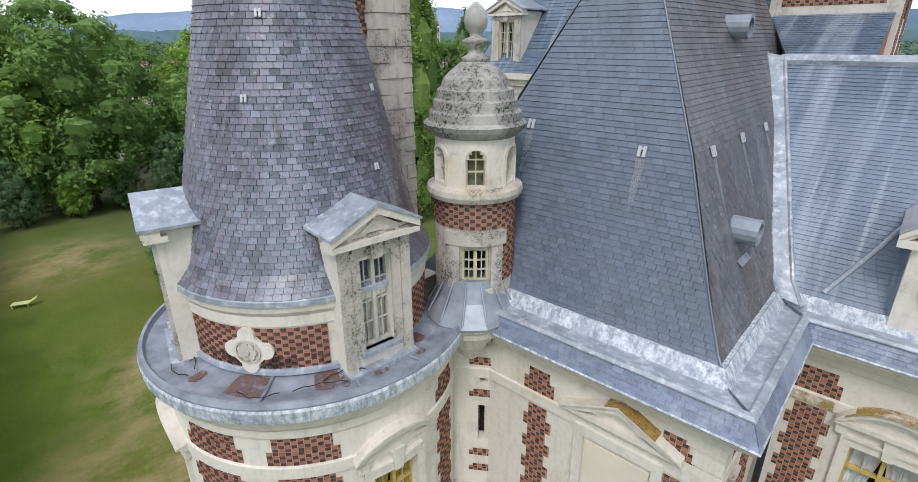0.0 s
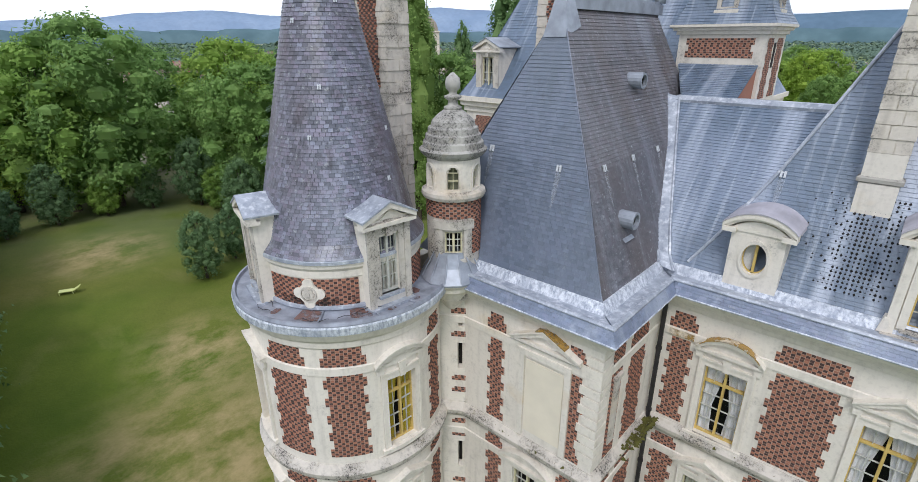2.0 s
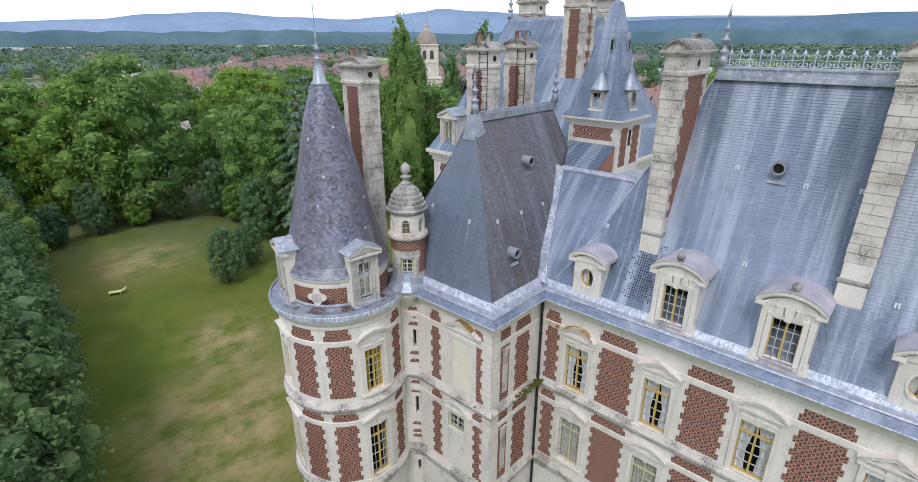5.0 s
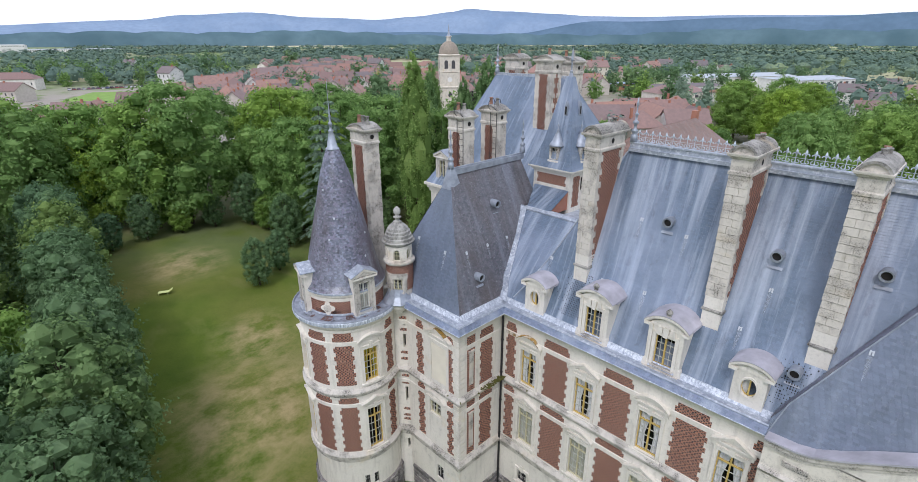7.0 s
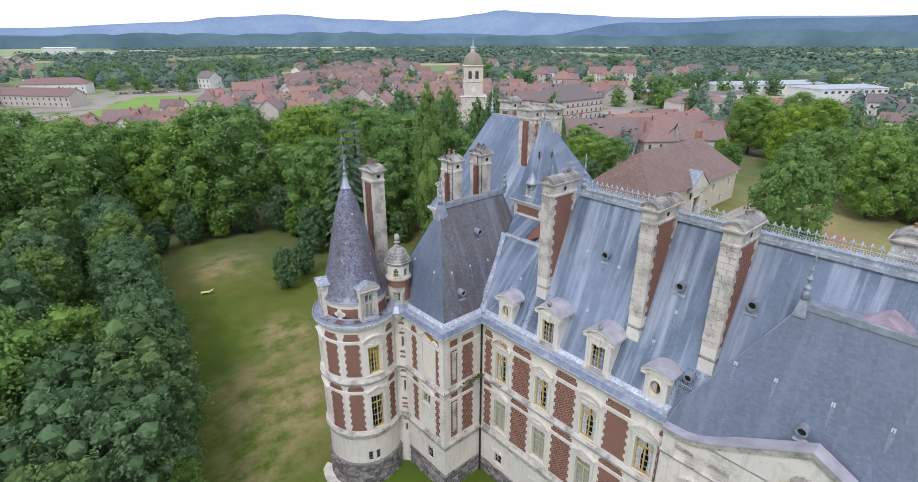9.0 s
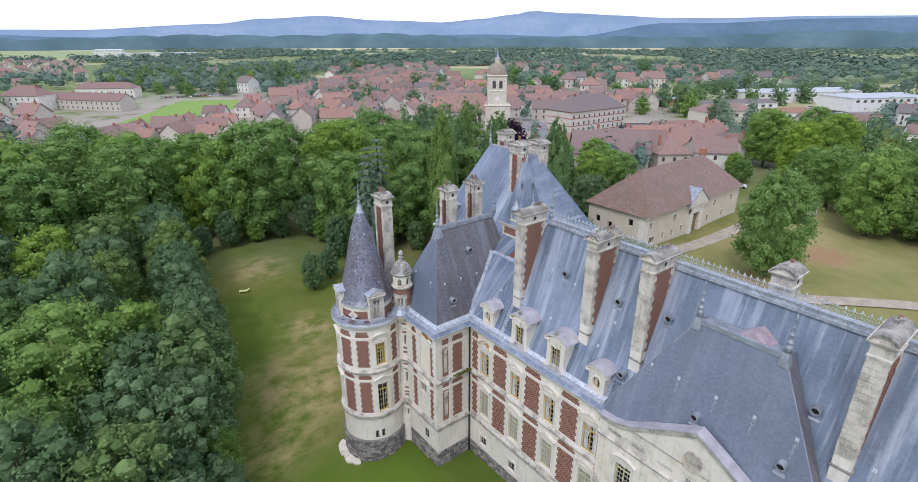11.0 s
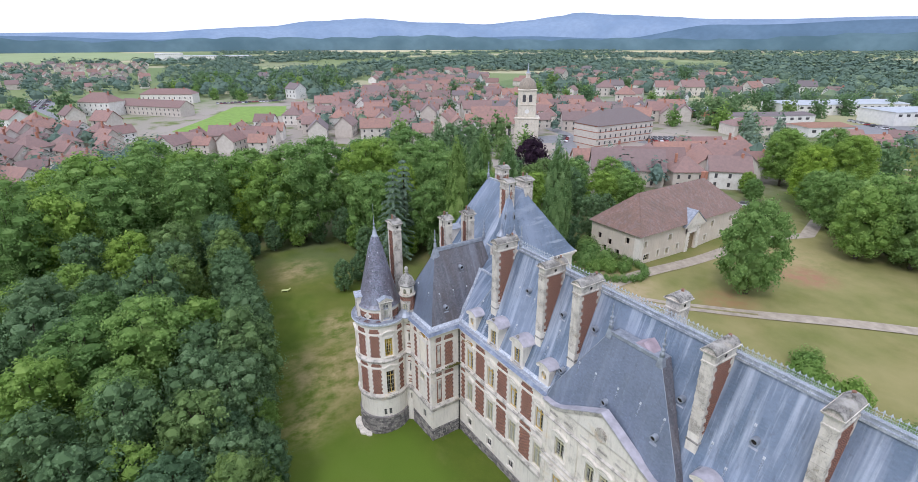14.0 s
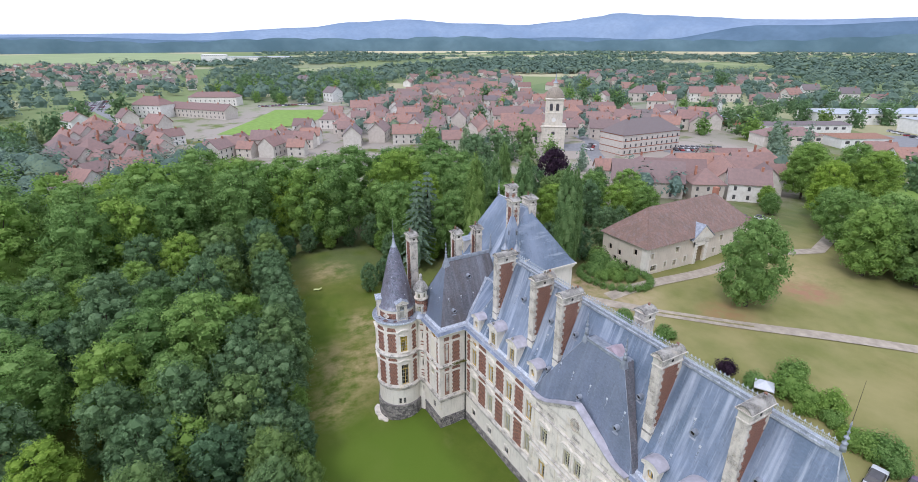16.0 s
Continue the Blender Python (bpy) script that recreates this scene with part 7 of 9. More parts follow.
# ---- trees ----
def leaf_mat(name, a, b_, c3):
    m = Mat(name, 0.8, spec=0.12)
    w = m.n("Math")
    w.operation = "FRACT"
    m.link(m.mul(m.island(), m.mul(m.orand(), 0.37), "ADD"), w.inputs[0])
    c = m.ramp(w.outputs[0], [(0.0, a), (0.55, b_), (1.0, c3)])
    c = m.mix(1.0, c, m.ramp(m.orand(), [(0.0, (0.7, 0.78, 0.84)), (0.25, (0.95, 0.95, 0.95)), (0.5, (0.81, 0.86, 0.86)), (0.75, (1.0, 1.0, 0.94)), (1.0, (1.15, 1.08, 0.68))]), "MULTIPLY")
    m.color(c)
    tr = m.n("BsdfTranslucent")
    m.link(c, tr.inputs[0])
    mx = m.n("MixShader")
    mx.inputs[0].default_value = 0.44
    out = m.t.nodes["Material Output"]
    m.link(m.p.outputs[0], mx.inputs[1])
    m.link(tr.outputs[0], mx.inputs[2])
    m.link(mx.outputs[0], out.inputs[0])
    return m.m


M_LEAF = leaf_mat("leaf_green", srgb(108, 138, 76), srgb(128, 160, 90), srgb(154, 182, 110))
M_LEAF_L = leaf_mat("leaf_light_green", srgb(116, 146, 70), srgb(138, 168, 84), srgb(164, 190, 104))
M_LEAF_D = leaf_mat("leaf_dark_green", srgb(96, 121, 84), srgb(112, 140, 96), srgb(136, 162, 118))
M_LEAF_C = leaf_mat("conifer_green", srgb(112, 134, 112), srgb(136, 158, 134), srgb(170, 188, 164))
M_LEAF_T = leaf_mat("poplar_leaf", srgb(96, 124, 76), srgb(118, 148, 94), srgb(150, 176, 120))
M_LEAF_P = leaf_mat("purple_leaf", srgb(50, 36, 50), srgb(70, 50, 66), srgb(92, 68, 84))
M_BARK = plain_mat("bark", srgb(84, 74, 62), 0.95, 0, 0.4, 4, 0.6)


def leaf(b, c, n, s, r):
    """One leaf spray: a slightly bent three-cornered piece."""
    n = n.normalized()
    t = n.orthogonal().normalized()
    t.rotate(Matrix.Rotation(r.uniform(0, 6.28), 3, n))
    u = n.cross(t)
    k = s * r.uniform(0.65, 1.35)
    b.add([c - t * k, c + u * k * 0.8 + t * k * 0.3, c + t * k * 0.5 - u * k * 0.75 + n * k * 0.2], ((0, 1, 2),))


def core(b, x, y, z, rad, sq, seed):
    """The dense inside of one bough."""
    k = len(b.v)
    for q, w in ((0.3, 0.9), (0.95, 0.3), (0.8, -0.6)):
        for i in range(5):
            a = 2 * math.pi * i / 5
            d = Vector((q * math.cos(a), q * math.sin(a), w))
            m = rad * (1 + 0.25 * noise.noise(d * 1.7 + Vector((seed, x, y))))
            b.v.append((x + d.x * m, y + d.y * m, z + d.z * m * sq))
    for j in range(2):
        for i in range(5):
            p, q = k + j * 5 + i, k + j * 5 + (i + 1) % 5
            b.f.append((p, p + 5, q + 5, q))
    b.f.append(tuple(range(k, k + 5)))


def crown_mesh(seed, lobes, count, size, inner=0.74, spray=9, up=0.0):
    """A crown of boughs; each bough is set with sprays, each spray a fan of small leaves."""
    r = random.Random(seed)
    b = B()
    tot = sum(q[3] ** 2 for q in lobes)
    cx, cy = sum(q[0] for q in lobes) / len(lobes), sum(q[1] for q in lobes) / len(lobes)
    cz = sum(q[2] for q in lobes) / len(lobes)
    for n, (x, y, z, rad, sq) in enumerate(lobes):
        core(b, x, y, z, rad * inner, sq, seed + n)
        out = Vector((x - cx, y - cy, (z - cz) * 0.6))
        out = out.normalized() if out.length > 0.3 else Vector((0, 0, 0.3))
        done = 0
        while done < count * rad ** 2 / tot:
            d = Vector((r.gauss(0, 1), r.gauss(0, 1), r.gauss(0, 1))).normalized()
            if d.dot(out) < -0.35 and r.random() < 0.9:
                continue
            bump = 1 + 0.22 * noise.noise(d * 2.6 + Vector((seed, x, y)))
            k = rad * bump * (r.uniform(0.84, 1.04) if r.random() < 0.88 else r.uniform(1.0, 1.25))
            p = Vector((x + d.x * k, y + d.y * k, z + d.z * k * sq))
            t = (Vector((r.gauss(0, 1), r.gauss(0, 1), r.gauss(0, 0.6))).cross(d).normalized() + Vector((0, 0, up))).normalized()
            for i in range(spray):
                done += 1
                q = t * r.gauss(0, size * 2.4) + d * r.gauss(0, size * 0.8) + d.cross(t) * r.gauss(0, size * 1.1)
                leaf(b, p + q, d + Vector((r.uniform(-0.35, 0.35), r.uniform(-0.35, 0.35), r.uniform(0.1, 0.7))), size, r)
    return b


def trunk_mesh(seed, h, r0, lobes):
    r = random.Random(seed)
    b = B()
    b.tube((0, 0, -0.5), (0.1, 0, h * 0.35), r0, r0 * 0.75, 7)
    b.tube((0.1, 0, h * 0.35), (0, 0.1, h * 0.72), r0 * 0.75, r0 * 0.3, 8)
    for x, y, z, rad, sq in lobes[:7]:
        b.tube((0.05, 0.05, h * r.uniform(0.25, 0.45)), (x * 0.8, y * 0.8, z), r0 * 0.35, r0 * 0.08, 4)
    return b


def round_lobes(seed, h, rad, n=30, low=0.1, flat=0.55):
    """Flattened boughs in loose tiers over an egg-shaped crown, widest below its middle."""
    r = random.Random(seed)
    mid = h * (0.52 + low * 0.5)
    tall = h * (0.48 - low * 0.5)
    out = [(0, 0, mid - tall * 0.45, rad * 0.62, 1.0), (0, 0, mid + tall * 0.2, rad * 0.56, 1.1)]
    for i in range(n):
        w = 1 - 2 * (i + 0.5) / n
        a = 2.399 * i + r.uniform(-0.3, 0.3)
        q = (1 - w * w) ** 0.5 * 0.92 if w > 0 else (1 - w * w) ** 0.3
        k = rad * r.uniform(0.62, 0.9) * q
        out.append((k * math.cos(a), k * math.sin(a), mid + w * tall * r.uniform(0.82, 0.95), rad * r.uniform(0.2, 0.34) * (30 / max(n, 30)) ** 0.25, flat * r.uniform(0.8, 1.3)))
    return out


def make_tree(name, label, cat, lobes, h, r0, seed, count, size, mat, group="", up=0.0):
    ob = tagged(new(name), label, cat, group)
    part("trunk", trunk_mesh(seed, h, r0, lobes), M_BARK, ob)
    part("crown", crown_mesh(seed, lobes, count, size, up=up), mat, ob)
    return ob


LAB = "broad leafy deciduous tree with a dense green crown"
protos = [make_tree("tree", LAB, "tree", round_lobes(s, h, rad, n, low, flat), h, 0.34, s, cnt, size, mat, "trees of the park wood", up)
          for s, h, rad, cnt, size, mat, n, low, flat, up in ((1, 15.5, 6.0, 9200, 0.2, M_LEAF, 56, 0.05, 0.6, 0.0), (2, 13.5, 4.4, 6200, 0.178, M_LEAF_D, 72, 0.02, 0.8, 1.2), (3, 16.5, 6.2, 9500, 0.2, M_LEAF, 62, 0.05, 0.55, 0.0), (4, 12.5, 4.3, 6400, 0.172, M_LEAF_L, 60, 0.02, 0.7, 0.4), (5, 14.5, 4.6, 6200, 0.18, M_LEAF_D, 80, 0.02, 0.85, 1.2))]
chest = make_tree("chestnut_tree", "large rounded dark green tree in the park", "tree", round_lobes(21, 15, 6.2, 56, 0.04, 0.65), 15, 0.45, 21, 9600, 0.22, M_LEAF, "park trees")
pr = random.Random(17)
poplar_lobes = []
for i in range(44):
    h = i / 43
    girth = 2.2 * math.sin(math.pi * (0.16 + 0.8 * h ** 1.15)) ** 0.75
    a = 2.4 * i
    poplar_lobes.append((0.55 * girth * math.cos(a), 0.55 * girth * math.sin(a), 2.0 + 21.4 * h, max(0.3, girth * pr.uniform(0.46, 0.6)), 2.6))
poplar = make_tree("poplar_tree", "tall narrow columnar poplar tree", "tree", poplar_lobes, 24, 0.4, 31, 12000, 0.125, M_LEAF_T, "row of poplars", 1.6)


def conifer(seed, h, rad, count, name="conifer_tree", label="tall blue-green conifer with drooping tiers"):
    r = random.Random(seed)
    ob = tagged(new(name), label, "tree", "conifers")
    part("trunk", B().tube((0, 0, -0.5), (0, 0, h * 0.95), 0.35, 0.05, 8), M_BARK, ob)
    b = B()
    tiers = 15
    for t in range(tiers):
        z = h * (0.14 + 0.84 * t / tiers)
        k = rad * (1 - t / tiers) ** 0.8 + 0.25
        arms = 9
        for a in range(arms):
            th = 2 * math.pi * a / arms + t * 0.7 + r.uniform(-0.2, 0.2)
            L = k * r.uniform(0.7, 1.1)
            for i in range(max(3, int(count / tiers / arms))):
                s = r.random() ** 0.7
                p = Vector((math.cos(th) * L * s, math.sin(th) * L * s, z - 0.25 * L * s * s + r.uniform(-0.15, 0.15)))
                p += Vector((-math.sin(th), math.cos(th), 0)) * r.uniform(-0.3, 0.3) * (1.2 - s) * L * 0.6
                leaf(b, p, Vector((math.cos(th) * 0.4, math.sin(th) * 0.4, 1)), 0.2, r)
    part("crown", b, M_LEAF_C, ob)
    return ob


cedar = conifer(41, 20, 4.6, 11000)
bush = tagged(new("bush"), "dense rounded green garden shrub", "shrub", "garden shrubs")
bl = [(0, 0, 0.9, 1.1, 0.9), (0.7, 0.3, 0.7, 0.8, 0.9), (-0.6, 0.4, 0.7, 0.8, 0.9), (0.1, -0.7, 0.7, 0.8, 0.9)]
part("trunk", trunk_mesh(51, 1.4, 0.06, bl), M_BARK, bush)
part("crown", crown_mesh(51, bl, 1900, 0.11), M_LEAF, bush)
pale_bush = tagged(new("bush"), "loose pale green garden shrub", "shrub", "garden shrubs")
pl = [(0, 0, 1.1, 0.9, 1.2), (0.8, 0.2, 0.9, 0.7, 1.1), (-0.5, 0.6, 1.0, 0.7, 1.2), (0.2, -0.8, 0.8, 0.7, 1.1), (-0.7, -0.4, 0.8, 0.6, 1.1)]
part("trunk", trunk_mesh(52, 1.6, 0.06, pl), M_BARK, pale_bush)
part("crown", crown_mesh(52, pl, 1700, 0.12), M_LEAF_L, pale_bush)
plum_bush = tagged(new("bush"), "small purple-leaved garden shrub", "shrub", "garden shrubs")
part("trunk", trunk_mesh(53, 1.6, 0.06, pl), M_BARK, plum_bush)
part("crown", crown_mesh(53, pl, 1500, 0.12), M_LEAF_P, plum_bush)
far_trees = []
for s, h, rad, mat in ((61, 10, 4.4, M_LEAF_D), (62, 9, 3.8, M_LEAF), (63, 11, 4.6, M_LEAF_D)):
    far_trees.append(make_tree("village_tree", "leafy green tree among the village houses", "tree", round_lobes(s, h, rad, 14, -0.12, 0.8), h, 0.25, s, 380, 0.6, mat, "village trees"))
spruce_lobes = [(0, 0, 1.5 + i * 1.1, 2.2 * (1 - i / 9) + 0.3, 0.7) for i in range(9)]
far_trees.append(make_tree("village_tree", "dark conical conifer among the village houses", "tree", spruce_lobes, 11, 0.2, 64, 620, 0.45, M_LEAF_C, "village trees"))
used = set()


def plant(proto, x, y, s=1.0, r=None, dz=0.0):
    r = r or rnd
    m = Matrix.Translation((x, y, ground_z(x, y) + dz)) @ Matrix.Rotation(r.uniform(0, 6.28), 4, "Z") @ Matrix.Diagonal((s * r.uniform(0.92, 1.08), s * r.uniform(0.92, 1.08), s, 1))
    if proto.name not in used:
        used.add(proto.name)
        proto.matrix_basis = m
        return proto
    ob = copy_thing(proto, Matrix.Identity(4))
    ob.matrix_basis = m
    return ob


def inside(x, y, poly):
    c = False
    for (a, b_), (d, e) in zip(poly, poly[1:] + poly[:1]):
        if (b_ > y) != (e > y) and x < (d - a) * (y - b_) / (e - b_) + a:
            c = not c
    return c


def scatter(poly, gap, seed, tries=4000, taken=None):
    r = random.Random(seed)
    xs, ys = [p[0] for p in poly], [p[1] for p in poly]
    out = []
    for _ in range(tries):
        x, y = r.uniform(min(xs), max(xs)), r.uniform(min(ys), max(ys))
        if inside(x, y, poly) and all((x - p[0]) ** 2 + (y - p[1]) ** 2 > gap * gap for p in out) and all((x - p[0]) ** 2 + (y - p[1]) ** 2 > p[2] ** 2 for p in taken or ()):
            out.append((x, y))
    return out


# the wood before the lawn and the wood behind it
FRONT = [(-68, -7), (-41, -10.5), (-26, -12.5), (-13, -15.5), (0, -17), (12, -18), (22, -23), (12, -34), (-7, -41), (-66, -51)]
BACK = [(-71, -56), (-71, 0), (-72, 14), (-68, 24), (-56, 24), (-44, 36), (-40, 46), (-58, 46), (-72, 60), (-92, 70), (-104, 40), (-107, 0), (-110, -56)]
tr = random.Random(77)
for i, (x, y) in enumerate(((-65, -4.5), (-59.5, -4.2), (-54, -4.8), (-48.5, -5.4), (-43, -6.2), (-37.5, -6.4), (-32, -7.0), (-27, -7.8), (-22, -9.2), (-17.5, -10.6), (-13, -12.2), (-8.5, -14.4), (-4, -14.0), (0.5, -14.2), (5, -15.0), (10, -16.2))):
    plant(protos[(1, 4, 4, 1, 1, 4)[i % 6]], x, y, tr.uniform(0.86, 1.0) * (1.0 if x < -12 else 0.8), tr)
for x, y in scatter(FRONT, 7.0, 1):
    p = tr.choice((protos[1], protos[1], protos[4], protos[1], protos[4], protos[3], protos[0], protos[3]))
    plant(p, x, y, tr.uniform(0.9, 1.22) * (0.86 if p is protos[0] else 1.0) * (0.84 if x > -12 else 1.0), tr)
for x, y, s in ((-4, -12.0, 0.62), (-7.6, -23, 0.95), (-13.6, -9.8, 0.62), (3, -13.4, 0.55)):
    plant(protos[3], x, y, s, tr)
for x, y in scatter(BACK, 11.4, 2):
    p = tr.choice((protos[0], protos[2], protos[2], protos[0], protos[3], protos[4]))
    plant(p, x, y, tr.uniform(1.08, 1.5) * (1.0 if p in (protos[0], protos[2]) else 1.2) * (1.0 if y < 18 else 0.89), tr)
for i, (x, y) in enumerate(((-69, -14), (-69.5, -9), (-70, -3), (-69, 2), (-70, 7), (-69.5, 12), (-69, 17), (-66, 22), (-62, 23), (-58, 24.5), (-53, 22), (-51, 31), (-46, 35), (-55, 29))):
    plant(protos[(1, 4, 3)[i % 3]], x, y, tr.uniform(0.42, 0.66), tr)
for x, y, s in ((-38, 35.5, 1.14), (-41, 38.5, 1.05), (-45, 42, 1.0), (-57, 55.5, 1.05), (-52, 59, 0.95), (-30.5, 42, 1.1), (-26, 50, 1.06), (-28, 54, 0.98)):
    plant(poplar, x, y, s, tr)
plant(cedar, -49, 27, 1.12, tr)
plant(cedar, -56, 33, 1.1, tr)
purple = make_tree("copper_beech", "dark purple-leaved copper beech", "tree", round_lobes(71, 13, 5.6, 36, -0.02, 0.8), 13, 0.35, 71, 4600, 0.3, M_LEAF_P, "park trees")
plant(purple, -82, 93, 1.18, tr)
for x, y, s in ((-43.5, 13, 0.45), (-46, 17, 0.4)):
    plant(protos[4], x, y, s, tr)
for x, y, s in ((-92, -24, 1.75), (-77, -30, 1.5), (-92, -6, 1.6), (-84, 3, 1.5), (-75, 10, 1.5), (-60, 33, 1.1), (-66, 36, 1.15)):
    plant(protos[3], x, y, s * 1.1, tr)
for i, (x, y, s) in enumerate(((-8, -10.2, 0.5), (-4, -11.0, 0.6), (0.5, -11.6, 0.52), (4, -12.0, 0.62), (8, -13.4, 0.58), (11, -15.4, 0.6), (-1, -14.6, 0.72), (5, -16.4, 0.72))):
    plant(protos[(4, 1, 3)[i % 3]], x, y, s, tr)
for i, (x, y, s) in enumerate(((-66, 84, 0.95), (-58, 88, 0.85), (-49, 78, 0.9), (-44, 84, 0.75), (-60, 74, 1.0), (-52, 68, 0.85), (-37, 78, 0.6), (-40, 90, 0.7), (-72, 76, 1.05), (-48, 96, 0.7), (-66, 98, 0.8), (-56, 100, 0.75))):
    plant(protos[(1, 0, 4, 2)[i % 4]], x, y, s, tr)
plant(poplar, -48, 47, 1.0, tr)
plant(poplar, -53, 50, 0.95, tr)
for x, y, s in ((-36, 54, 0.7), (-31, 60, 0.62), (-38, 62, 0.8), (-34, 70, 0.8), (-55, 78, 0.8)):
    plant(protos[1], x, y, s, tr)
lone = plant(chest, 2.0, 71.5, 0.98, tr)
lone.matrix_basis = lone.matrix_basis @ Matrix.Diagonal((0.92, 0.92, 1.2, 1))
for x, y, s in ((-20, 141, 1.2), (-25, 176, 1.15), (-14, 132, 0.9), (-28, 158, 1.1), (-30, 132, 0.5), (-36, 140, 0.5)):
    plant(chest if s != 1.2 else protos[3], x, y, s * (1.15 if s == 1.2 else 0.9), tr)
for x, y, s in ((6, 106, 1.05), (14, 110, 1.1), (22, 112, 1.1), (4, 116, 1.1), (31, 112, 1.1), (12, 122, 1.2), (40, 118, 1.2), (26, 124, 1.2), (-6, 122, 0.95)):
    plant(chest, x, y, s, tr)
for x, y, s in ((-36, 160, 1.1), (-28, 172, 1.15), (-20, 166, 1.1), (-42, 172, 1.05), (-24, 182, 1.0)):
    plant(protos[2], x, y, s, tr)
for p, x, y, s in ((bush, 1.8, 49.4, 1.2), (plum_bush, 12.8, 50.3, 1.1), (bush, 16.7, 51.0, 1.2), (bush, 18.6, 58.0, 1.5), (pale_bush, 20.6, 53.2, 1.7), (bush, 19.0, 54.6, 1.0), (pale_bush, 23.0, 53.0, 1.4), (pale_bush, 25.4, 54.6, 1.5), (bush, 27.0, 52.0, 1.1),
                   (bush, 31.4, 50.4, 1.5), (bush, 33.2, 51.4, 1.6), (bush, 29.6, 50.6, 1.1), (bush, 35.0, 50.0, 1.2), (pale_bush, 24.0, 51.2, 1.0), (bush, -6, 48, 1.2), (bush, -3, 49, 0.9)):
    plant(p, x, y, s, tr)
tent = tagged(new("garden_canopy"), "white garden canopy with a peaked top on the lawn", "canopy")
part("roof", B().add([(-1.7, -1.7, 2.2), (1.7, -1.7, 2.2), (1.7, 1.7, 2.2), (-1.7, 1.7, 2.2), (0, 0, 3.2), (-1.7, -1.7, 2.0), (1.7, -1.7, 2.0), (1.7, 1.7, 2.0), (-1.7, 1.7, 2.0)], ((0, 1, 4), (1, 2, 4), (2, 3, 4), (3, 0, 4), (5, 6, 1, 0), (6, 7, 2, 1), (7, 8, 3, 2), (8, 5, 0, 3))), M_WHITE, tent)
for x in (-1.6, 1.6):
    for y in (-1.6, 1.6):
        part("post", B().tube((x, y, -0.1), (x, y, 2.2), 0.03, 0.03, 8), M_WHITE, tent)
tent.matrix_basis = Matrix.Translation((18.6, 50.3, ground_z(18.6, 50.3))) @ Matrix.Rotation(0.5, 4, "Z") @ Matrix.Scale(0.75, 4)
hedge = tagged(new("hedge"), "clipped oval hedge enclosing a shrubbery", "hedge")
hl = []
for i in range(26):
    a = 2 * math.pi * i / 26
    x, y = -19 + 8.5 * math.cos(a) * 0.8 - 4.2 * math.sin(a) * 0.6, 58.5 + 8.5 * math.cos(a) * 0.35 + 4.2 * math.sin(a)
    hl.append((x, y, ground_z(x, y) + 0.6, 0.85, 0.9))
part("foliage", crown_mesh(81, hl, 11000, 0.12), M_LEAF, hedge)
for x, y, s in ((-23, 57, 1.5), (-21, 60, 1.7), (-18, 58, 1.4), (-16, 60, 1.2), (-25, 60, 1.8), (-20, 56, 1.2), (-28, 62, 1.9), (-27, 66, 1.6)):
    plant(bush, x, y, s, tr)

# garden bench on the lawn
bench = tagged(new("sun_lounger"), "pale yellow-green plastic sun lounger on the lawn", "lounger")
M_PLAST = plain_mat("pale_green_plastic", srgb(216, 222, 150), 0.5, 0, 0.1, 3)
bx, by, bz = -49.2, 3.4, ground_z(-49.2, 3.4)
bm = Matrix.Translation((bx, by, bz)) @ Matrix.Rotation(radians(-25), 4, "Z") @ Matrix.Scale(0.85, 4)
for name, q in (("seat", (-0.35, 0.35, -1.0, 0.35, 0.32, 0.38)), ("leg", (-0.35, -0.29, -0.95, -0.89, -0.05, 0.32)), ("leg", (0.29, 0.35, -0.95, -0.89, -0.05, 0.32)), ("leg", (-0.35, -0.29, 0.25, 0.31, -0.05, 0.32)), ("leg", (0.29, 0.35, 0.25, 0.31, -0.05, 0.32))):
    part(name, B().box(*q), M_PLAST, bench)
part("backrest", B().hexa([(-0.35, 0.35, 0.32), (0.35, 0.35, 0.32), (0.35, 0.95, 0.68), (-0.35, 0.95, 0.68), (-0.35, 0.33, 0.38), (0.35, 0.33, 0.38), (0.35, 0.92, 0.74), (-0.35, 0.92, 0.74)]), M_PLAST, bench)
bench.matrix_basis = bm

# ---- stable block with its gate ----
M_TILE = slate_mat("brown_tile", srgb(136, 110, 98), srgb(118, 98, 86), 0.7, 0.1, (1, 1, 0.1), 0.3, 0.25, specks=0.2)
M_RENDER = stone_mat("old_render", srgb(214, 202, 186), srgb(156, 140, 124))
stable = tagged(new("stable_block"), "long old stable with a brown tile roof and stone gate", "stable")
SX0, SX1, SY0, SY1, SG, SE, SR = -28.5, -16.0, 64.0, 99.0, 4.0, 10.8, 17.2
SW = plane_s((SX1, 0, 0), (0, 1, 0), (1, 0, 0))
SF = plane_s((0, SY0, 0), (1, 0, 0), (0, -1, 0))
st_wins = [(65.9, 0.8, 7.9), (66.6, 1.7, 5.0), (70.2, 0.7, 5.2), (73.2, 1.0, 5.0), (73.7, 1.1, 7.9), (76.6, 0.8, 5.2), (86.4, 0.9, 5.2), (88.6, 1.0, 8.0), (92.4, 0.9, 5.2), (95.6, 1.0, 8.0)]
sh = [(c - w / 2, c + w / 2, z, z + 1.35) for c, w, z in st_wins] + [(80.0, 82.6, 4.0, 8.2)]
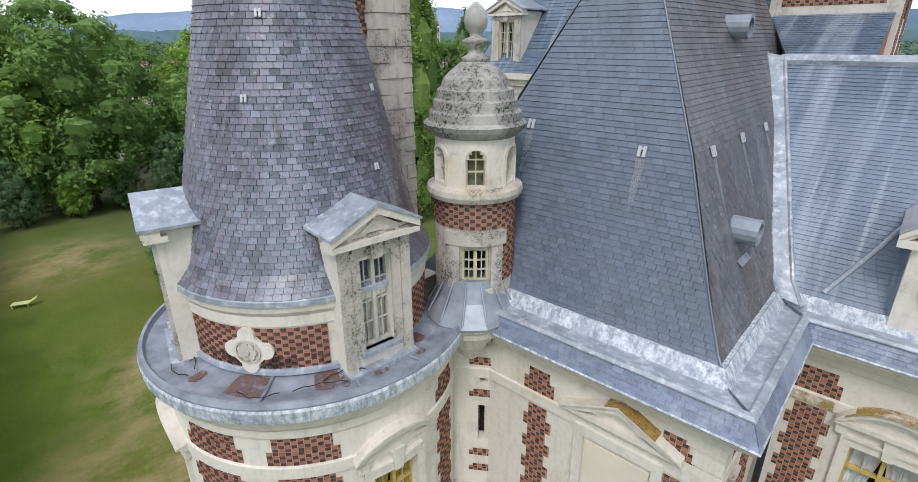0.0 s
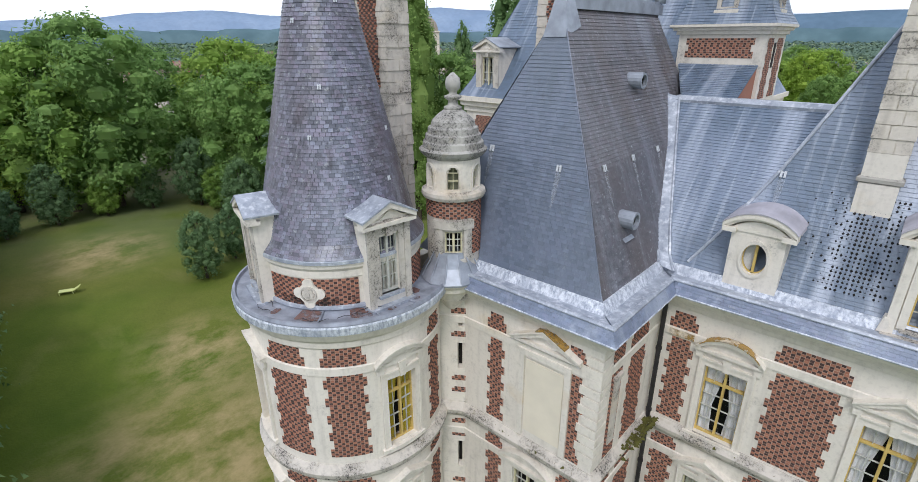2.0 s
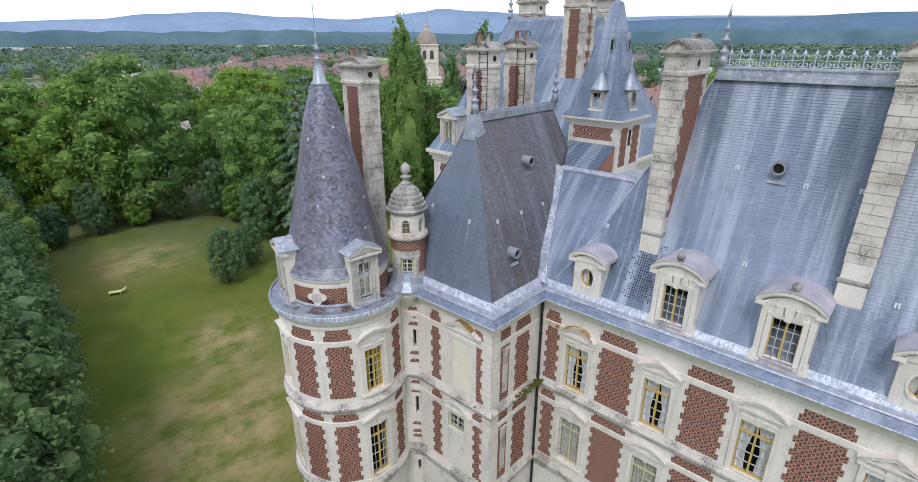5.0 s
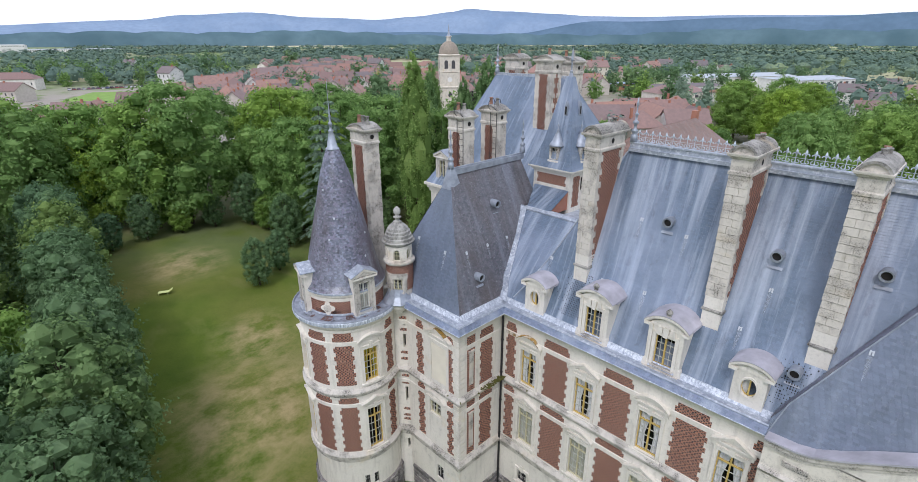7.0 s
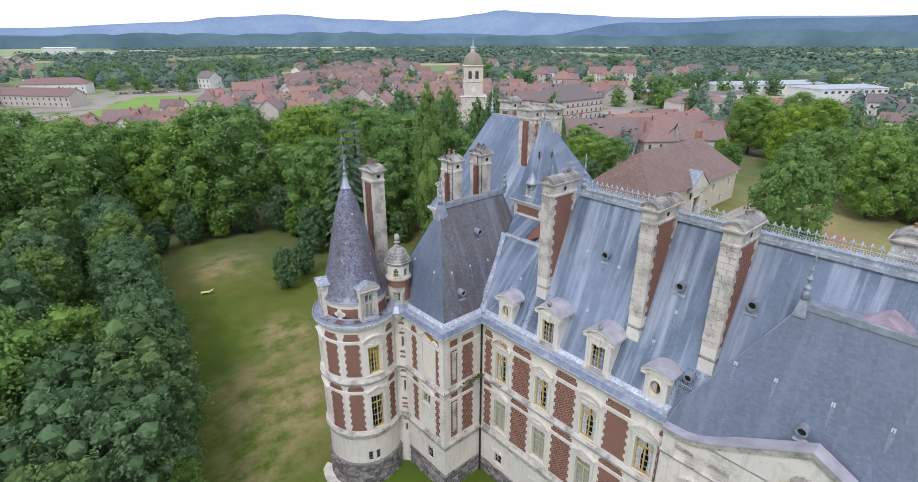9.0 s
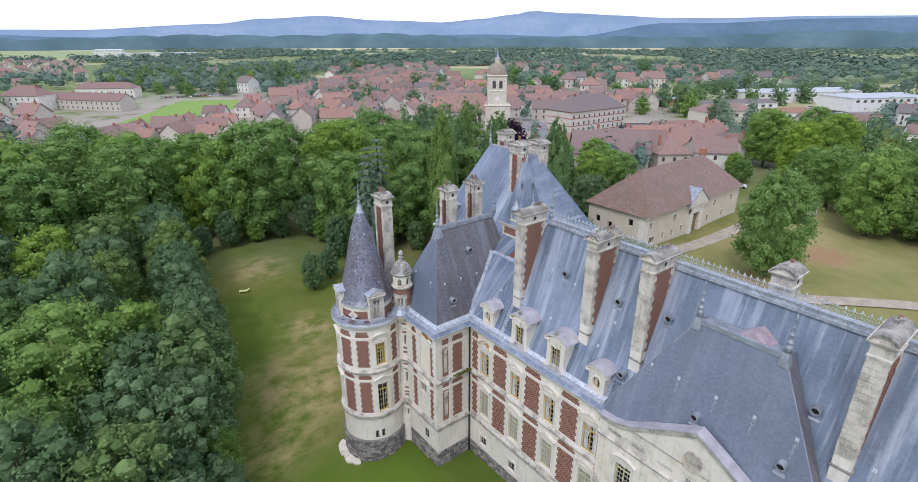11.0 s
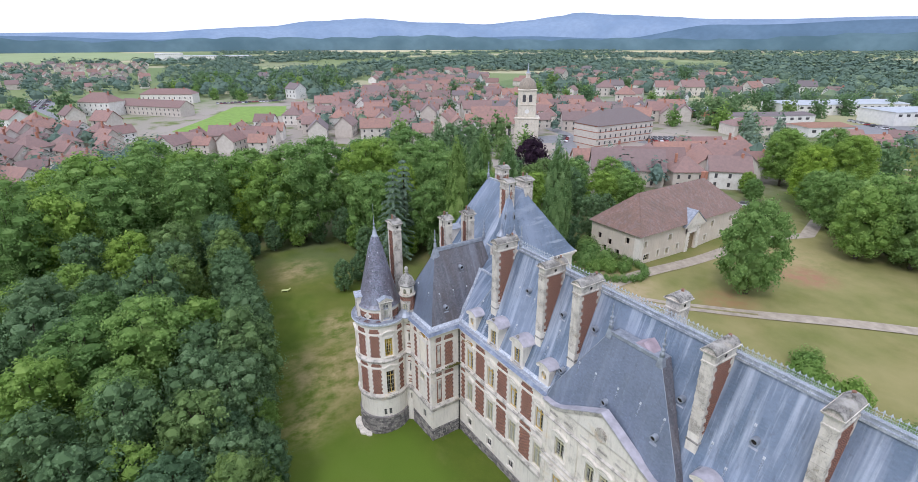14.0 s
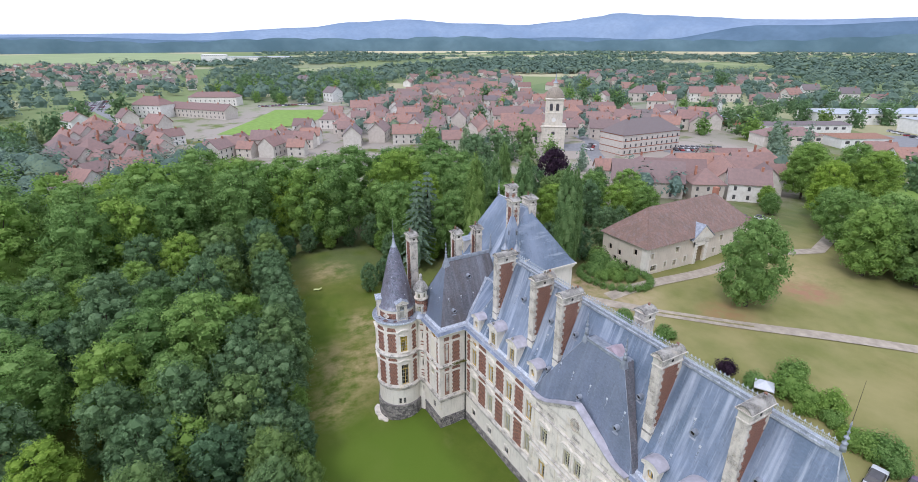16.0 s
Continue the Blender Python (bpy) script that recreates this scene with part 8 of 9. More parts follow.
part("wall", wall_mesh(SW, SY0 + 0.501, SY1, 2.5, SE, sh, 0.5), M_RENDER, stable)
part("wall", wall_mesh(SF, SX0, SX1, 2.5, SE, [(c - 0.5, c + 0.5, z, z + 1.3) for c, z in ((-26.2, 7.2), (-23.4, 6.6), (-24.6, 4.9), (-21.2, 4.9), (-19.0, 8.2))], 0.5), M_RENDER, stable)
part("wall", B().box(SX0 + 0.41, SX1 - 0.51, SY1 - 0.4, SY1, 2.5, SE), M_RENDER, stable)
part("wall", B().box(SX0, SX0 + 0.4, SY0 + 0.51, SY1, 2.5, SE), M_RENDER, stable)
# near-black block fills the stable so its windows read as unlit
part("inside", B().box(SX0 + 0.6, SX1 - 0.9, SY0 + 0.9, SY1 - 0.6, 3.0, SE - 0.2), M_DARK, stable)
for c, w, z in st_wins:
    f = B()
    rect(f, SW, c - w / 2, c + w / 2, z, z + 0.08, -0.25, -0.15)
    rect(f, SW, c - 0.04, c + 0.04, z, z + 1.35, -0.25, -0.15)
    rect(f, SW, c - w / 2, c + w / 2, z + 0.7, z + 0.75, -0.25, -0.15)
    wn = part("window", f, M_PAINT_W, stable)
    s = B()
    for e in (-1, 1):
        rect(s, SW, c + e * (w / 2 + 0.12) - 0.12, c + e * (w / 2 + 0.12) + 0.12, z - 0.1, z + 1.5, 0, 0.05)
    rect(s, SW, c - w / 2, c + w / 2, z + 1.35, z + 1.5, 0, 0.05)
    part("surround", s, M_STONE, wn)
part("quoin", B().box(SX1 - 1.2, SX1 + 0.06, SY0 - 0.06, SY0 + 1.1, 2.5, SE - 0.05), M_STONE, stable, "pale stone corner")
xm = (SX0 + SX1) / 2
EH = 0.6
rp = [(0.0, SE - 0.1), (6.85, SR)]
for put, a, c, k in ((lambda u, e, z: (SX1 + EH - e, u, z), SY0 - EH, SY1 + EH, 1.0), (lambda u, e, z: (u, SY0 - EH + e, z), SX0 - EH, SX1 + EH, 1.0), (lambda u, e, z: (SX0 - EH + e, -u, z), -SY1 - EH, -SY0 + EH, 1.0), (lambda u, e, z: (-u, SY1 + EH - e, z), -SX1 - EH, -SX0 + EH, 1.0)):
    s = B()
    sheet(s, put, [(e + 0.04, z - 0.04) for e, z in rp], lambda e: a + e * k, lambda e: c - e * k)
    ob = part("roof", s, M_TILE, stable)
    s = B()
    slates(s, put, rp, lambda e: a + e * k, lambda e: c - e * k, 0.3, 0.36, 0.03)
    part("tile", s, M_TILE, ob, kind="stuff")
b = B()
rect(b, SW, 79.0, 80.0, 3.5, 9.6, 0, 0.3)
rect(b, SW, 82.6, 83.6, 3.5, 9.6, 0, 0.3)
rect(b, SW, 79.0, 83.6, 8.2, 9.6, 0, 0.3)
rect(b, SW, 77.8, 84.8, 9.6, 10.1, 0, 0.5)
b.prism([(77.8, 10.1), (84.8, 10.1), (81.3, 13.0)], -2.6, 0.62, SW)
for k in range(8):
    rect(b, SW, 78.95, 80.05, 3.7 + k * 0.75, 4.2 + k * 0.75, 0.3, 0.38)
    rect(b, SW, 82.55, 83.65, 3.7 + k * 0.75, 4.2 + k * 0.75, 0.3, 0.38)
part("gate_surround", b, M_STONE, stable, "rusticated stone gate with a pediment")
b = B()
rect(b, SW, 80.0, 82.6, 4.0, 8.2, -0.4, -0.32)
for k in range(9):
    rect(b, SW, 80.05 + k * 0.285, 80.3 + k * 0.285, 4.0, 8.1, -0.32, -0.29)
part("gate", b, plain_mat("gate_wood", srgb(140, 122, 92), 0.8, 0, 0.3, 3), stable, "weathered plank gate")
part("chimney", B().box(-23.2, -22.2, 93.0, 94.2, 15.5, 18.4), M_BRICK, stable)
b = B()
for s in (-1, 1):
    e = 81.3 + s * 3.8
    o = [(e, 9.98), (81.3, 13.08), (81.3, 13.22), (e, 10.14)]
    b.prism(o if s > 0 else o[::-1], -2.8, 0.75, SW)
part("pediment_roof", b, M_ZINC, stable)

# ---- village ----
def roof_mat(name, cols, tilt):
    m = Mat(name, 0.85)
    c = m.ramp(m.orand(), cols)
    c = m.mix(m.mul(m.rng(m.noise(0.9, 5), 0.35, 0.7), 0.5), c, srgb(112, 98, 94))
    c = m.mix(m.mul(m.rng(m.noise(6, 4, (1, 1, 0.4)), 0.45, 0.7), 0.35), c, srgb(146, 120, 112))
    m.color(c)
    m.bump(m.noise(9, 3, (1, 1, 3)), 0.5, 0.05)
    return m.m


M_VROOF = roof_mat("village_tile", [(0.0, srgb(118, 100, 98)), (0.25, srgb(150, 116, 108)), (0.5, srgb(132, 114, 112)), (0.7, srgb(154, 122, 114)), (0.88, srgb(170, 126, 108)), (1.0, srgb(112, 108, 112))], 0)
M_VSLATE = roof_mat("village_slate", [(0.0, srgb(104, 100, 104)), (1.0, srgb(124, 114, 112))], 0)
mv = Mat("village_render", 0.9)
mv.color(mv.mix(mv.mul(mv.rng(mv.noise(0.8, 5), 0.4, 0.7), 0.3), mv.ramp(mv.orand(), [(0.0, srgb(206, 200, 190)), (0.4, srgb(192, 182, 172)), (0.75, srgb(214, 206, 194)), (1.0, srgb(228, 226, 222))]), srgb(150, 138, 122)))
M_VWALL = mv.m
M_SHUT = plain_mat("window_dark", srgb(74, 72, 74), 0.4, 0, 0.2, 2)
M_VWHITE = plain_mat("white_render", srgb(224, 222, 216), 0.9, 0, 0.12, 0.6)


def make_house(w, d, h, rise, label, wall=None, roof=None, hip=0.0, wins=4, chim=1, name="house", cat="house", group="village houses", floors=2, seed=0):
    ob = tagged(new(name), label, cat, group)
    hw, hd = w / 2, d / 2
    b = B()
    b.add([(-hw, -hd, -3), (hw, -hd, -3), (hw, hd, -3), (-hw, hd, -3), (-hw, -hd, h), (hw, -hd, h), (hw, hd, h), (-hw, hd, h), (-hw, 0, h + rise * (1 - hip)), (hw, 0, h + rise * (1 - hip))],
          ((0, 1, 5, 4), (2, 3, 7, 6), (1, 2, 6, 9, 5), (3, 0, 4, 8, 7)) if hip < 0.9 else ((0, 1, 5, 4), (2, 3, 7, 6), (1, 2, 6, 5), (3, 0, 4, 7)))
    part("wall", b, wall or M_VWALL, ob)
    o, t = 0.45, 0.22
    sl = rise / hd
    b = B()
    ri = hd * min(1, hip * 1.1) if hip > 0.9 else 0
    A = [(-hw - o, -hd - o, h - o * sl), (hw + o, -hd - o, h - o * sl), (hw + o, hd + o, h - o * sl), (-hw - o, hd + o, h - o * sl), (-hw - (o if not ri else -ri), 0, h + rise), (hw + (o if not ri else -ri), 0, h + rise)]
    C = [(x, y, z + t) for x, y, z in A]
    fs = [(6, 7, 11, 10), (8, 9, 10, 11), (0, 1, 7, 6), (2, 3, 9, 8), (1, 0, 4, 5), (3, 2, 5, 4)]
    fs += [(7, 8, 11), (9, 6, 10)] if ri else [(1, 5, 11, 7), (5, 2, 8, 11), (3, 4, 10, 9), (4, 0, 6, 10)]
    b.add(A + C, fs)
    part("roof", b, roof or M_VROOF, ob)
    b = B()
    for s in (-1, 1):
        for f in range(floors):
            for i in range(wins):
                x = -hw + w * (i + 0.5) / wins
                z = 0.9 + f * 2.8
                if z + 1.3 < h:
                    b.box(x - 0.42, x + 0.42, s * hd - 0.06, s * hd + 0.06, z, z + 1.35)
                    if wins > 6:
                        part("window", b, M_SHUT, ob)
                        b = B()
    if b.v:
        part("window", b, M_SHUT, ob, "dark far-off windows", kind="stuff")
    for i in range(chim):
        x = hw * (0.6 if i == 0 else -0.5)
        part("chimney", B().box(x - 0.35, x + 0.35, -0.7, 0.1, h + rise * 0.5, h + rise + 1.0), M_BRICK, ob)
    return ob


houses = [make_house(12, 8.5, 6.0, 3.8, "village house with rendered walls and brown tile roof", wins=3),
          make_house(9, 7.5, 5.4, 3.4, "small village house with a brown tile roof", wins=2),
          make_house(16, 9, 6.2, 4.2, "long village house with a weathered tile roof", wins=4, chim=2),
          make_house(11, 10, 6.2, 4.2, "hipped village house with a reddish tile roof", hip=1.0, wins=3),
          make_house(11, 9, 6.4, 3.4, "pale house with a grey roof", wall=M_VWHITE, roof=M_VSLATE, wins=3),
          make_house(12, 9, 4.2, 3.2, "white detached house with a tile roof", wall=M_VWHITE, wins=3, floors=1),
          make_house(22, 12, 5.6, 5.4, "large barn with a sagging brown tile roof", wins=3, chim=0, floors=1)]


def site(proto, x, y, rot, s=1.0):
    m = Matrix.Translation((x, y, ground_z(x, y))) @ Matrix.Rotation(radians(rot), 4, "Z") @ Matrix.Diagonal((s, s, s, 1))
    if proto.name not in used:
        used.add(proto.name)
        proto.matrix_basis = m
        return proto
    ob = copy_thing(proto, Matrix.Identity(4))
    ob.matrix_basis = m
    return ob


vr = random.Random(11)
taken = [(-150, 148, 17), (-124, 173, 17), (-124, 190, 17), (-22, 82, 26), (-330, 45, 40), (-300, 30, 26), (-138, 166, 15), (-385, -30, 24), (-370, 5, 30), (-448, 20, 28), (-108, 206, 12)]
QUARTERS = [([(-225, 50), (-198, 82), (-160, 104), (-156, 127), (-165, 165), (-150, 185), (-216, 258), (-300, 285), (-400, 300), (-480, 318), (-600, 360), (-500, 240), (-340, 120), (-317, 84), (-250, 62)], 13.0, (0, 2, 1, 1, 3, 0, 2), 58),
            ([(-156, -52), (-190, -26), (-261, -18), (-330, -57), (-252, -67)], 12.0, (0, 2, 1, 3), 30),
            ([(-206, -8), (-200, 34), (-232, 50), (-262, 52), (-236, 22), (-222, -4)], 10.5, (1, 1, 0), 55),
            ([(-88, 122), (-84, 141), (-77, 155), (-82, 172), (-70, 193), (-57, 185), (-43, 160), (-44, 143), (-50, 128), (-60, 112)], 11.5, (6, 2, 0, 6, 1, 3), 50),
            ([(-150, 240), (-170, 215), (-215, 262), (-190, 300), (-150, 280)], 14.0, (0, 4, 3, 2), 40),
            ([(-327, 330), (-190, 350), (-230, 540), (-420, 800), (-673, 662), (-420, 360)], 40.0, (5, 4, 3, 5, 0), 20),
            ([(-1500, -300), (-1350, 60), (-611, 13), (-648, -90), (-1000, -230)], 30.0, (5, 5, 0, 4), 10),
            ([(-420, 330), (-676, 474), (-720, 330), (-560, 250)], 30.0, (0, 5, 3, 4), 50),
            ([(-40, 240), (-20, 260), (60, 400), (-60, 430)], 24.0, (5, 4, 5), 20)]
n_house = 0
far_wall, far_roof = B(), B()


def far_house(x, y, rot, w, d, h, rise):
    m = Matrix.Translation((x, y, ground_z(x, y))) @ Matrix.Rotation(radians(rot), 4, "Z")
    w, d = w / 2, d / 2
    P = lambda *q: tuple(m @ Vector(q))
    far_wall.add([P(-w, -d, -2), P(w, -d, -2), P(w, d, -2), P(-w, d, -2), P(-w, -d, h), P(w, -d, h), P(w, d, h), P(-w, d, h), P(-w, 0, h + rise), P(w, 0, h + rise)], ((0, 1, 5, 4), (2, 3, 7, 6), (1, 2, 6, 9, 5), (3, 0, 4, 8, 7)))
    o, k = 0.5, 0.5 * rise / d
    far_roof.add([P(-w - o, -d - o, h - k), P(w + o, -d - o, h - k), P(w + o, 0, h + rise), P(-w - o, 0, h + rise), P(w + o, d + o, h - k), P(-w - o, d + o, h - k), P(-w - o, 0, h + rise - 0.3), P(w + o, 0, h + rise - 0.3)], ((0, 1, 2, 3), (3, 2, 4, 5), (1, 0, 6, 7), (5, 4, 7, 6)))


for poly, gap, kinds, rot in QUARTERS:
    for x, y in scatter(poly, gap, len(taken), 5000, taken)[:170]:
        k = vr.choice(kinds)
        turn = rot + vr.choice((0, 90, 0, 180)) + vr.uniform(-12, 12)
        if x * x + y * y < 430 ** 2 and n_house < 280:
            site(houses[k], x, y, turn, vr.uniform(0.8, 1.05))
            n_house += 1
        else:
            far_house(x, y, turn, vr.uniform(9, 15), vr.uniform(8, 10), vr.uniform(4, 6.5), vr.uniform(3, 4.4))
        taken.append((x, y, gap * 0.8))
# houses that stand alone among the gardens, with open ground before them
lone_sites = []
for x, y, k, turn in ((-299, 383, 4, 60), (-480, 560, 5, 20), (-369, 634, 5, 70), (-265, 410, 0, 50), (-250, 430, 2, 60), (-218, 442, 5, 20), (-215, 470, 0, 80), (-229, 526, 4, 50), (-191, 517, 4, 40), (-163, 509, 5, 50), (-353, 164, 0, 60), (-433, 120, 4, 20), (-292, 362, 3, 50), (-237, 324, 3, 40),
                      (-160, 262, 1, 50), (-45, 256, 5, 60), (-58, 262, 5, 50), (-357, -69, 5, 30), (-304, -23, 1, 40), (-343, -40, 1, 20), (-626, 140, 4, 30), (-480, 487, 0, 10), (-533, 397, 5, 40), (-463, 335, 4, 30)):
    site(houses[k], x, y, turn, 1.05 if x * x + y * y < 300 ** 2 else 1.3)
    lone_sites += [(x, y, 15), (x + (30 - x) * 0.05, y - (y + 30) * 0.05, 13), (x + (30 - x) * 0.1, y - (y + 30) * 0.1, 10)]


def island_mat(name, stops, dirt):
    m = Mat(name, 0.9)
    m.color(m.mix(m.mul(m.rng(m.noise(0.5, 4), 0.4, 0.7), 0.35), m.ramp(m.island(), stops), dirt))
    return m.m


fh = tagged(new("far_houses"), "far houses with pale walls and brown roofs", "houses", kind="stuff")
part("wall", far_wall, island_mat("far_render", [(0.0, srgb(206, 198, 186)), (0.5, srgb(190, 178, 166)), (1.0, srgb(228, 224, 218))], srgb(160, 150, 138)), fh, kind="stuff")
part("roof", far_roof, island_mat("far_tile", [(0.0, srgb(128, 102, 96)), (0.4, srgb(152, 116, 104)), (0.7, srgb(138, 112, 106)), (1.0, srgb(112, 106, 108))], srgb(126, 110, 104)), fh, kind="stuff")

# church: broad front block, square bell stage, tiled dome with lantern and spire, nave behind
church = tagged(new("church"), "village church with a domed stone bell tower", "church")
CB = Matrix.Translation((-150, 148, ground_z(-150, 148))) @ Matrix.Rotation(radians(52), 4, "Z")
M_CHURCH = stone_mat("church_stone", srgb(216, 208, 192), srgb(150, 140, 126), 0.3)
part("front_block", B().box(-5.8, 5.8, -5.4, 5.4, -2, 10.4), M_CHURCH, church, "pale stone church front")
for z, g in ((4.6, 0.15), (10.2, 0.4)):
    part("cornice", B().stack(-5.8, 5.8, -5.4, 5.4, [(0.0, z), (g, z + 0.25), (g, z + 0.5), (0.0, z + 0.7)]), M_CHURCH, church)
for a in (-5.2, 5.2):
    part("pilaster", B().box(a - 0.5, a + 0.5, -5.65, -5.35, -1, 10.2), M_CHURCH, church)
part("doorway", B().box(-1.1, 1.1, -5.5, -5.3, 0, 3.8), M_SHUT, church, "dark church door")
part("oculus", B().prism([(0.9 * math.cos(t), 7.4 + 0.9 * math.sin(t)) for t in [radians(30 * k) for k in range(12)]], 5.35, 5.5, lambda u, v, d: (u, -d, v)), M_SHUT, church, "dark round window")
part("tower", B().box(-4.0, 4.0, -4.0, 4.0, 10.4, 23.4), M_CHURCH, church, "pale stone bell tower")
for z, g in ((16.4, 0.25), (23.0, 0.5)):
    part("cornice", B().stack(-4.0, 4.0, -4.0, 4.0, [(0.0, z), (g, z + 0.25), (g, z + 0.55), (0.0, z + 0.75)]), M_CHURCH, church)
for a in range(4):
    turn = Matrix.Rotation(math.pi / 2 * a, 4, "Z")
    for x in (-1.5, 1.5):
        o = part("belfry_opening", B().prism([(x + 0.75, 18.0), *arc_pts(x, 0.75, 20.6, 0.75, 8), (x - 0.75, 18.0)], 3.9, 4.06, lambda u, v, d: (u, -d, v)), M_SHUT, church, "dark arched belfry opening")
        o.matrix_basis = turn
    o = part("clock_face", B().prism([(1.0 * math.cos(t), 13.6 + 1.0 * math.sin(t)) for t in [radians(20 * k) for k in range(18)]], 3.95, 4.1, lambda u, v, d: (u, -d, v)), M_VWHITE, church, "white clock face")
    o.matrix_basis = turn
    for x in (-3.6, 3.6):
        o = part("pilaster", B().box(x - 0.4, x + 0.4, -4.2, -3.9, 10.5, 22.9), M_CHURCH, church)
        o.matrix_basis = turn
part("dome", B().lathe([(4.3, 23.7), (4.3, 24.0), (4.1, 25.2), (3.5, 26.8), (2.5, 28.0), (1.5, 28.6), (1.1, 28.8)], n=16), plain_mat("dome_tile", srgb(150, 138, 122), 0.6, 0, 0.35, 1.5), church, "weathered ribbed dome", smooth=True)
part("lantern", B().lathe([(1.1, 28.7), (1.0, 28.9), (1.0, 30.4), (1.3, 30.5), (1.3, 30.7)], n=8), M_CHURCH, church, "small stone lantern")
part("spire", B().lathe([(1.2, 30.7), (0.6, 31.3), (0.3, 32.6), (0.05, 35.4)], n=8), M_ZINC, church, "grey metal spire")
part("nave_wall", B().box(-27, -5.8, -6.2, 6.2, -2, 8.6), M_VWALL, church)
part("nave_roof", B().add([(-27.6, -6.9, 8.2), (-5.6, -6.9, 8.2), (-5.6, 6.9, 8.2), (-27.6, 6.9, 8.2), (-23.5, 0, 15.6), (-5.6, 0, 15.6)], ((0, 1, 5, 4), (2, 3, 4, 5), (1, 2, 5), (3, 0, 4))), M_VROOF, church)
for i in range(5):
    part("nave_window", B().prism([(-24 + i * 4 + 0.6, 2.5), *arc_pts(-24 + i * 4, 0.6, 5.6, 0.6, 6), (-24 + i * 4 - 0.6, 2.5)], 6.1, 6.28, lambda u, v, d: (u, -d, v)), M_SHUT, church)
church.matrix_basis = CB
th = make_house(37, 15, 9.6, 5.6, "large cream town hall with brick bands and a hipped grey-brown roof", roof=M_VSLATE, hip=1.0, wins=11, chim=3, name="town_hall", cat="town hall", group="", floors=3)
for z in (0.1, 3.1, 6.3, 9.0):
    part("brick_band", B().stack(-18.5, 18.5, -7.5, 7.5, [(0.0, z), (0.05, z + 0.02), (0.05, z + 0.38), (0.0, z + 0.4)]), M_BRICK, th, "pinkish brick band")
th.matrix_basis = Matrix.Translation((-124, 181, ground_z(-124, 181))) @ Matrix.Rotation(radians(88), 4, "Z")
for w, d, h, rise, x, y, rot, wins, floors in ((25, 14, 9.4, 5.4, -391, -25, 46, 6, 3), (54, 12, 6.2, 3.8, -373, 6, 38, 14, 2), (42, 12, 7.4, 3.8, -452, 22, 58, 10, 2)):
    sch = make_house(w, d, h, rise, "pale institutional building with a red-brown roof", hip=1.0 if w < 50 else 0.0, wins=wins, chim=2, name="college", cat="building", group="", floors=floors)
    sch.matrix_basis = Matrix.Translation((x, y, ground_z(x, y))) @ Matrix.Rotation(radians(rot), 4, "Z")
M_SHED = plain_mat("pale_roof_sheet", srgb(176, 182, 188), 0.6, 0.1, 0.12, 0.3)


def shed(x, y, w, d, h, rot, label, roof, wall=M_VWHITE, rise=1.6):
    ob = tagged(new("shed"), label, "building")
    part("wall", B().box(-w / 2, w / 2, -d / 2, d / 2, -2, h), wall, ob)
    o = 0.5
    part("roof", B().add([(-w / 2 - o, -d / 2 - o, h), (w / 2 + o, -d / 2 - o, h), (w / 2 + o, d / 2 + o, h), (-w / 2 - o, d / 2 + o, h), (-w / 2 + rise * 2, 0, h + rise), (w / 2 - rise * 2, 0, h + rise)], ((0, 1, 5, 4), (2, 3, 4, 5), (1, 2, 5), (3, 0, 4), (3, 2, 1, 0))), roof, ob)
    for i in range(int(w / 5)):
        x0 = -w / 2 + 2 + i * 5
        part("window", B().box(x0, x0 + 2.2, -d / 2 - 0.08, -d / 2 + 0.02, h - 2.6, h - 1.2), M_SHUT, ob)
    ob.matrix_basis = Matrix.Translation((x, y, ground_z(x, y))) @ Matrix.Rotation(radians(rot), 4, "Z")
    return ob


shed(-120, 400, 85, 30, 7, 62, "white supermarket with a pale grey sheet roof", M_SHED)
shed(-70, 385, 50, 26, 8, 62, "white shop building with a pale grey roof", M_SHED)
shed(-121, 312, 58, 12, 4.5, 62, "long low shed with a grey roof", M_VSLATE, M_VWALL)
shed(-80, 290, 26, 16, 5, 62, "shed with an orange tile roof", M_TERRA)
shed(-100, 262, 30, 14, 5.5, 62, "barn with a red-brown tile roof", M_VROOF, M_VWALL, 3.5)
shed(-168, 303, 42, 18, 4, 60, "flat school building with solar panels", plain_mat("solar_panel", srgb(120, 140, 170), 0.3, 0.2, 0.2, 0.5), M_BRICK, 0.6)
shed(-1750, 260, 220, 60, 10, 75, "distant long pale warehouse", M_SHED)
shed(-1500, 120, 60, 30, 22, 75, "distant white silo building", M_VWHITE)

# village trees
tv = random.Random(23)
GROVES = [([(-280, -120), (-130, -110), (-140, -62), (-180, -66), (-250, -78), (-330, -66)], 9.5, 60), ([(-560, 20), (-420, 70), (-400, 120), (-430, 180), (-700, 260), (-760, 120)], 14, 90),
          ([(-300, 300), (-180, 250), (-60, 430), (-150, 520), (-420, 520), (-400, 340)], 19, 70), ([(-230, 130), (-330, 160), (-400, 280), (-260, 250)], 30, 20), ([(-60, 205), (60, 180), (140, 330), (0, 240)], 16, 25), ([(-190, 90), (-120, 100), (-90, 130), (-150, 125)], 12, 10)]
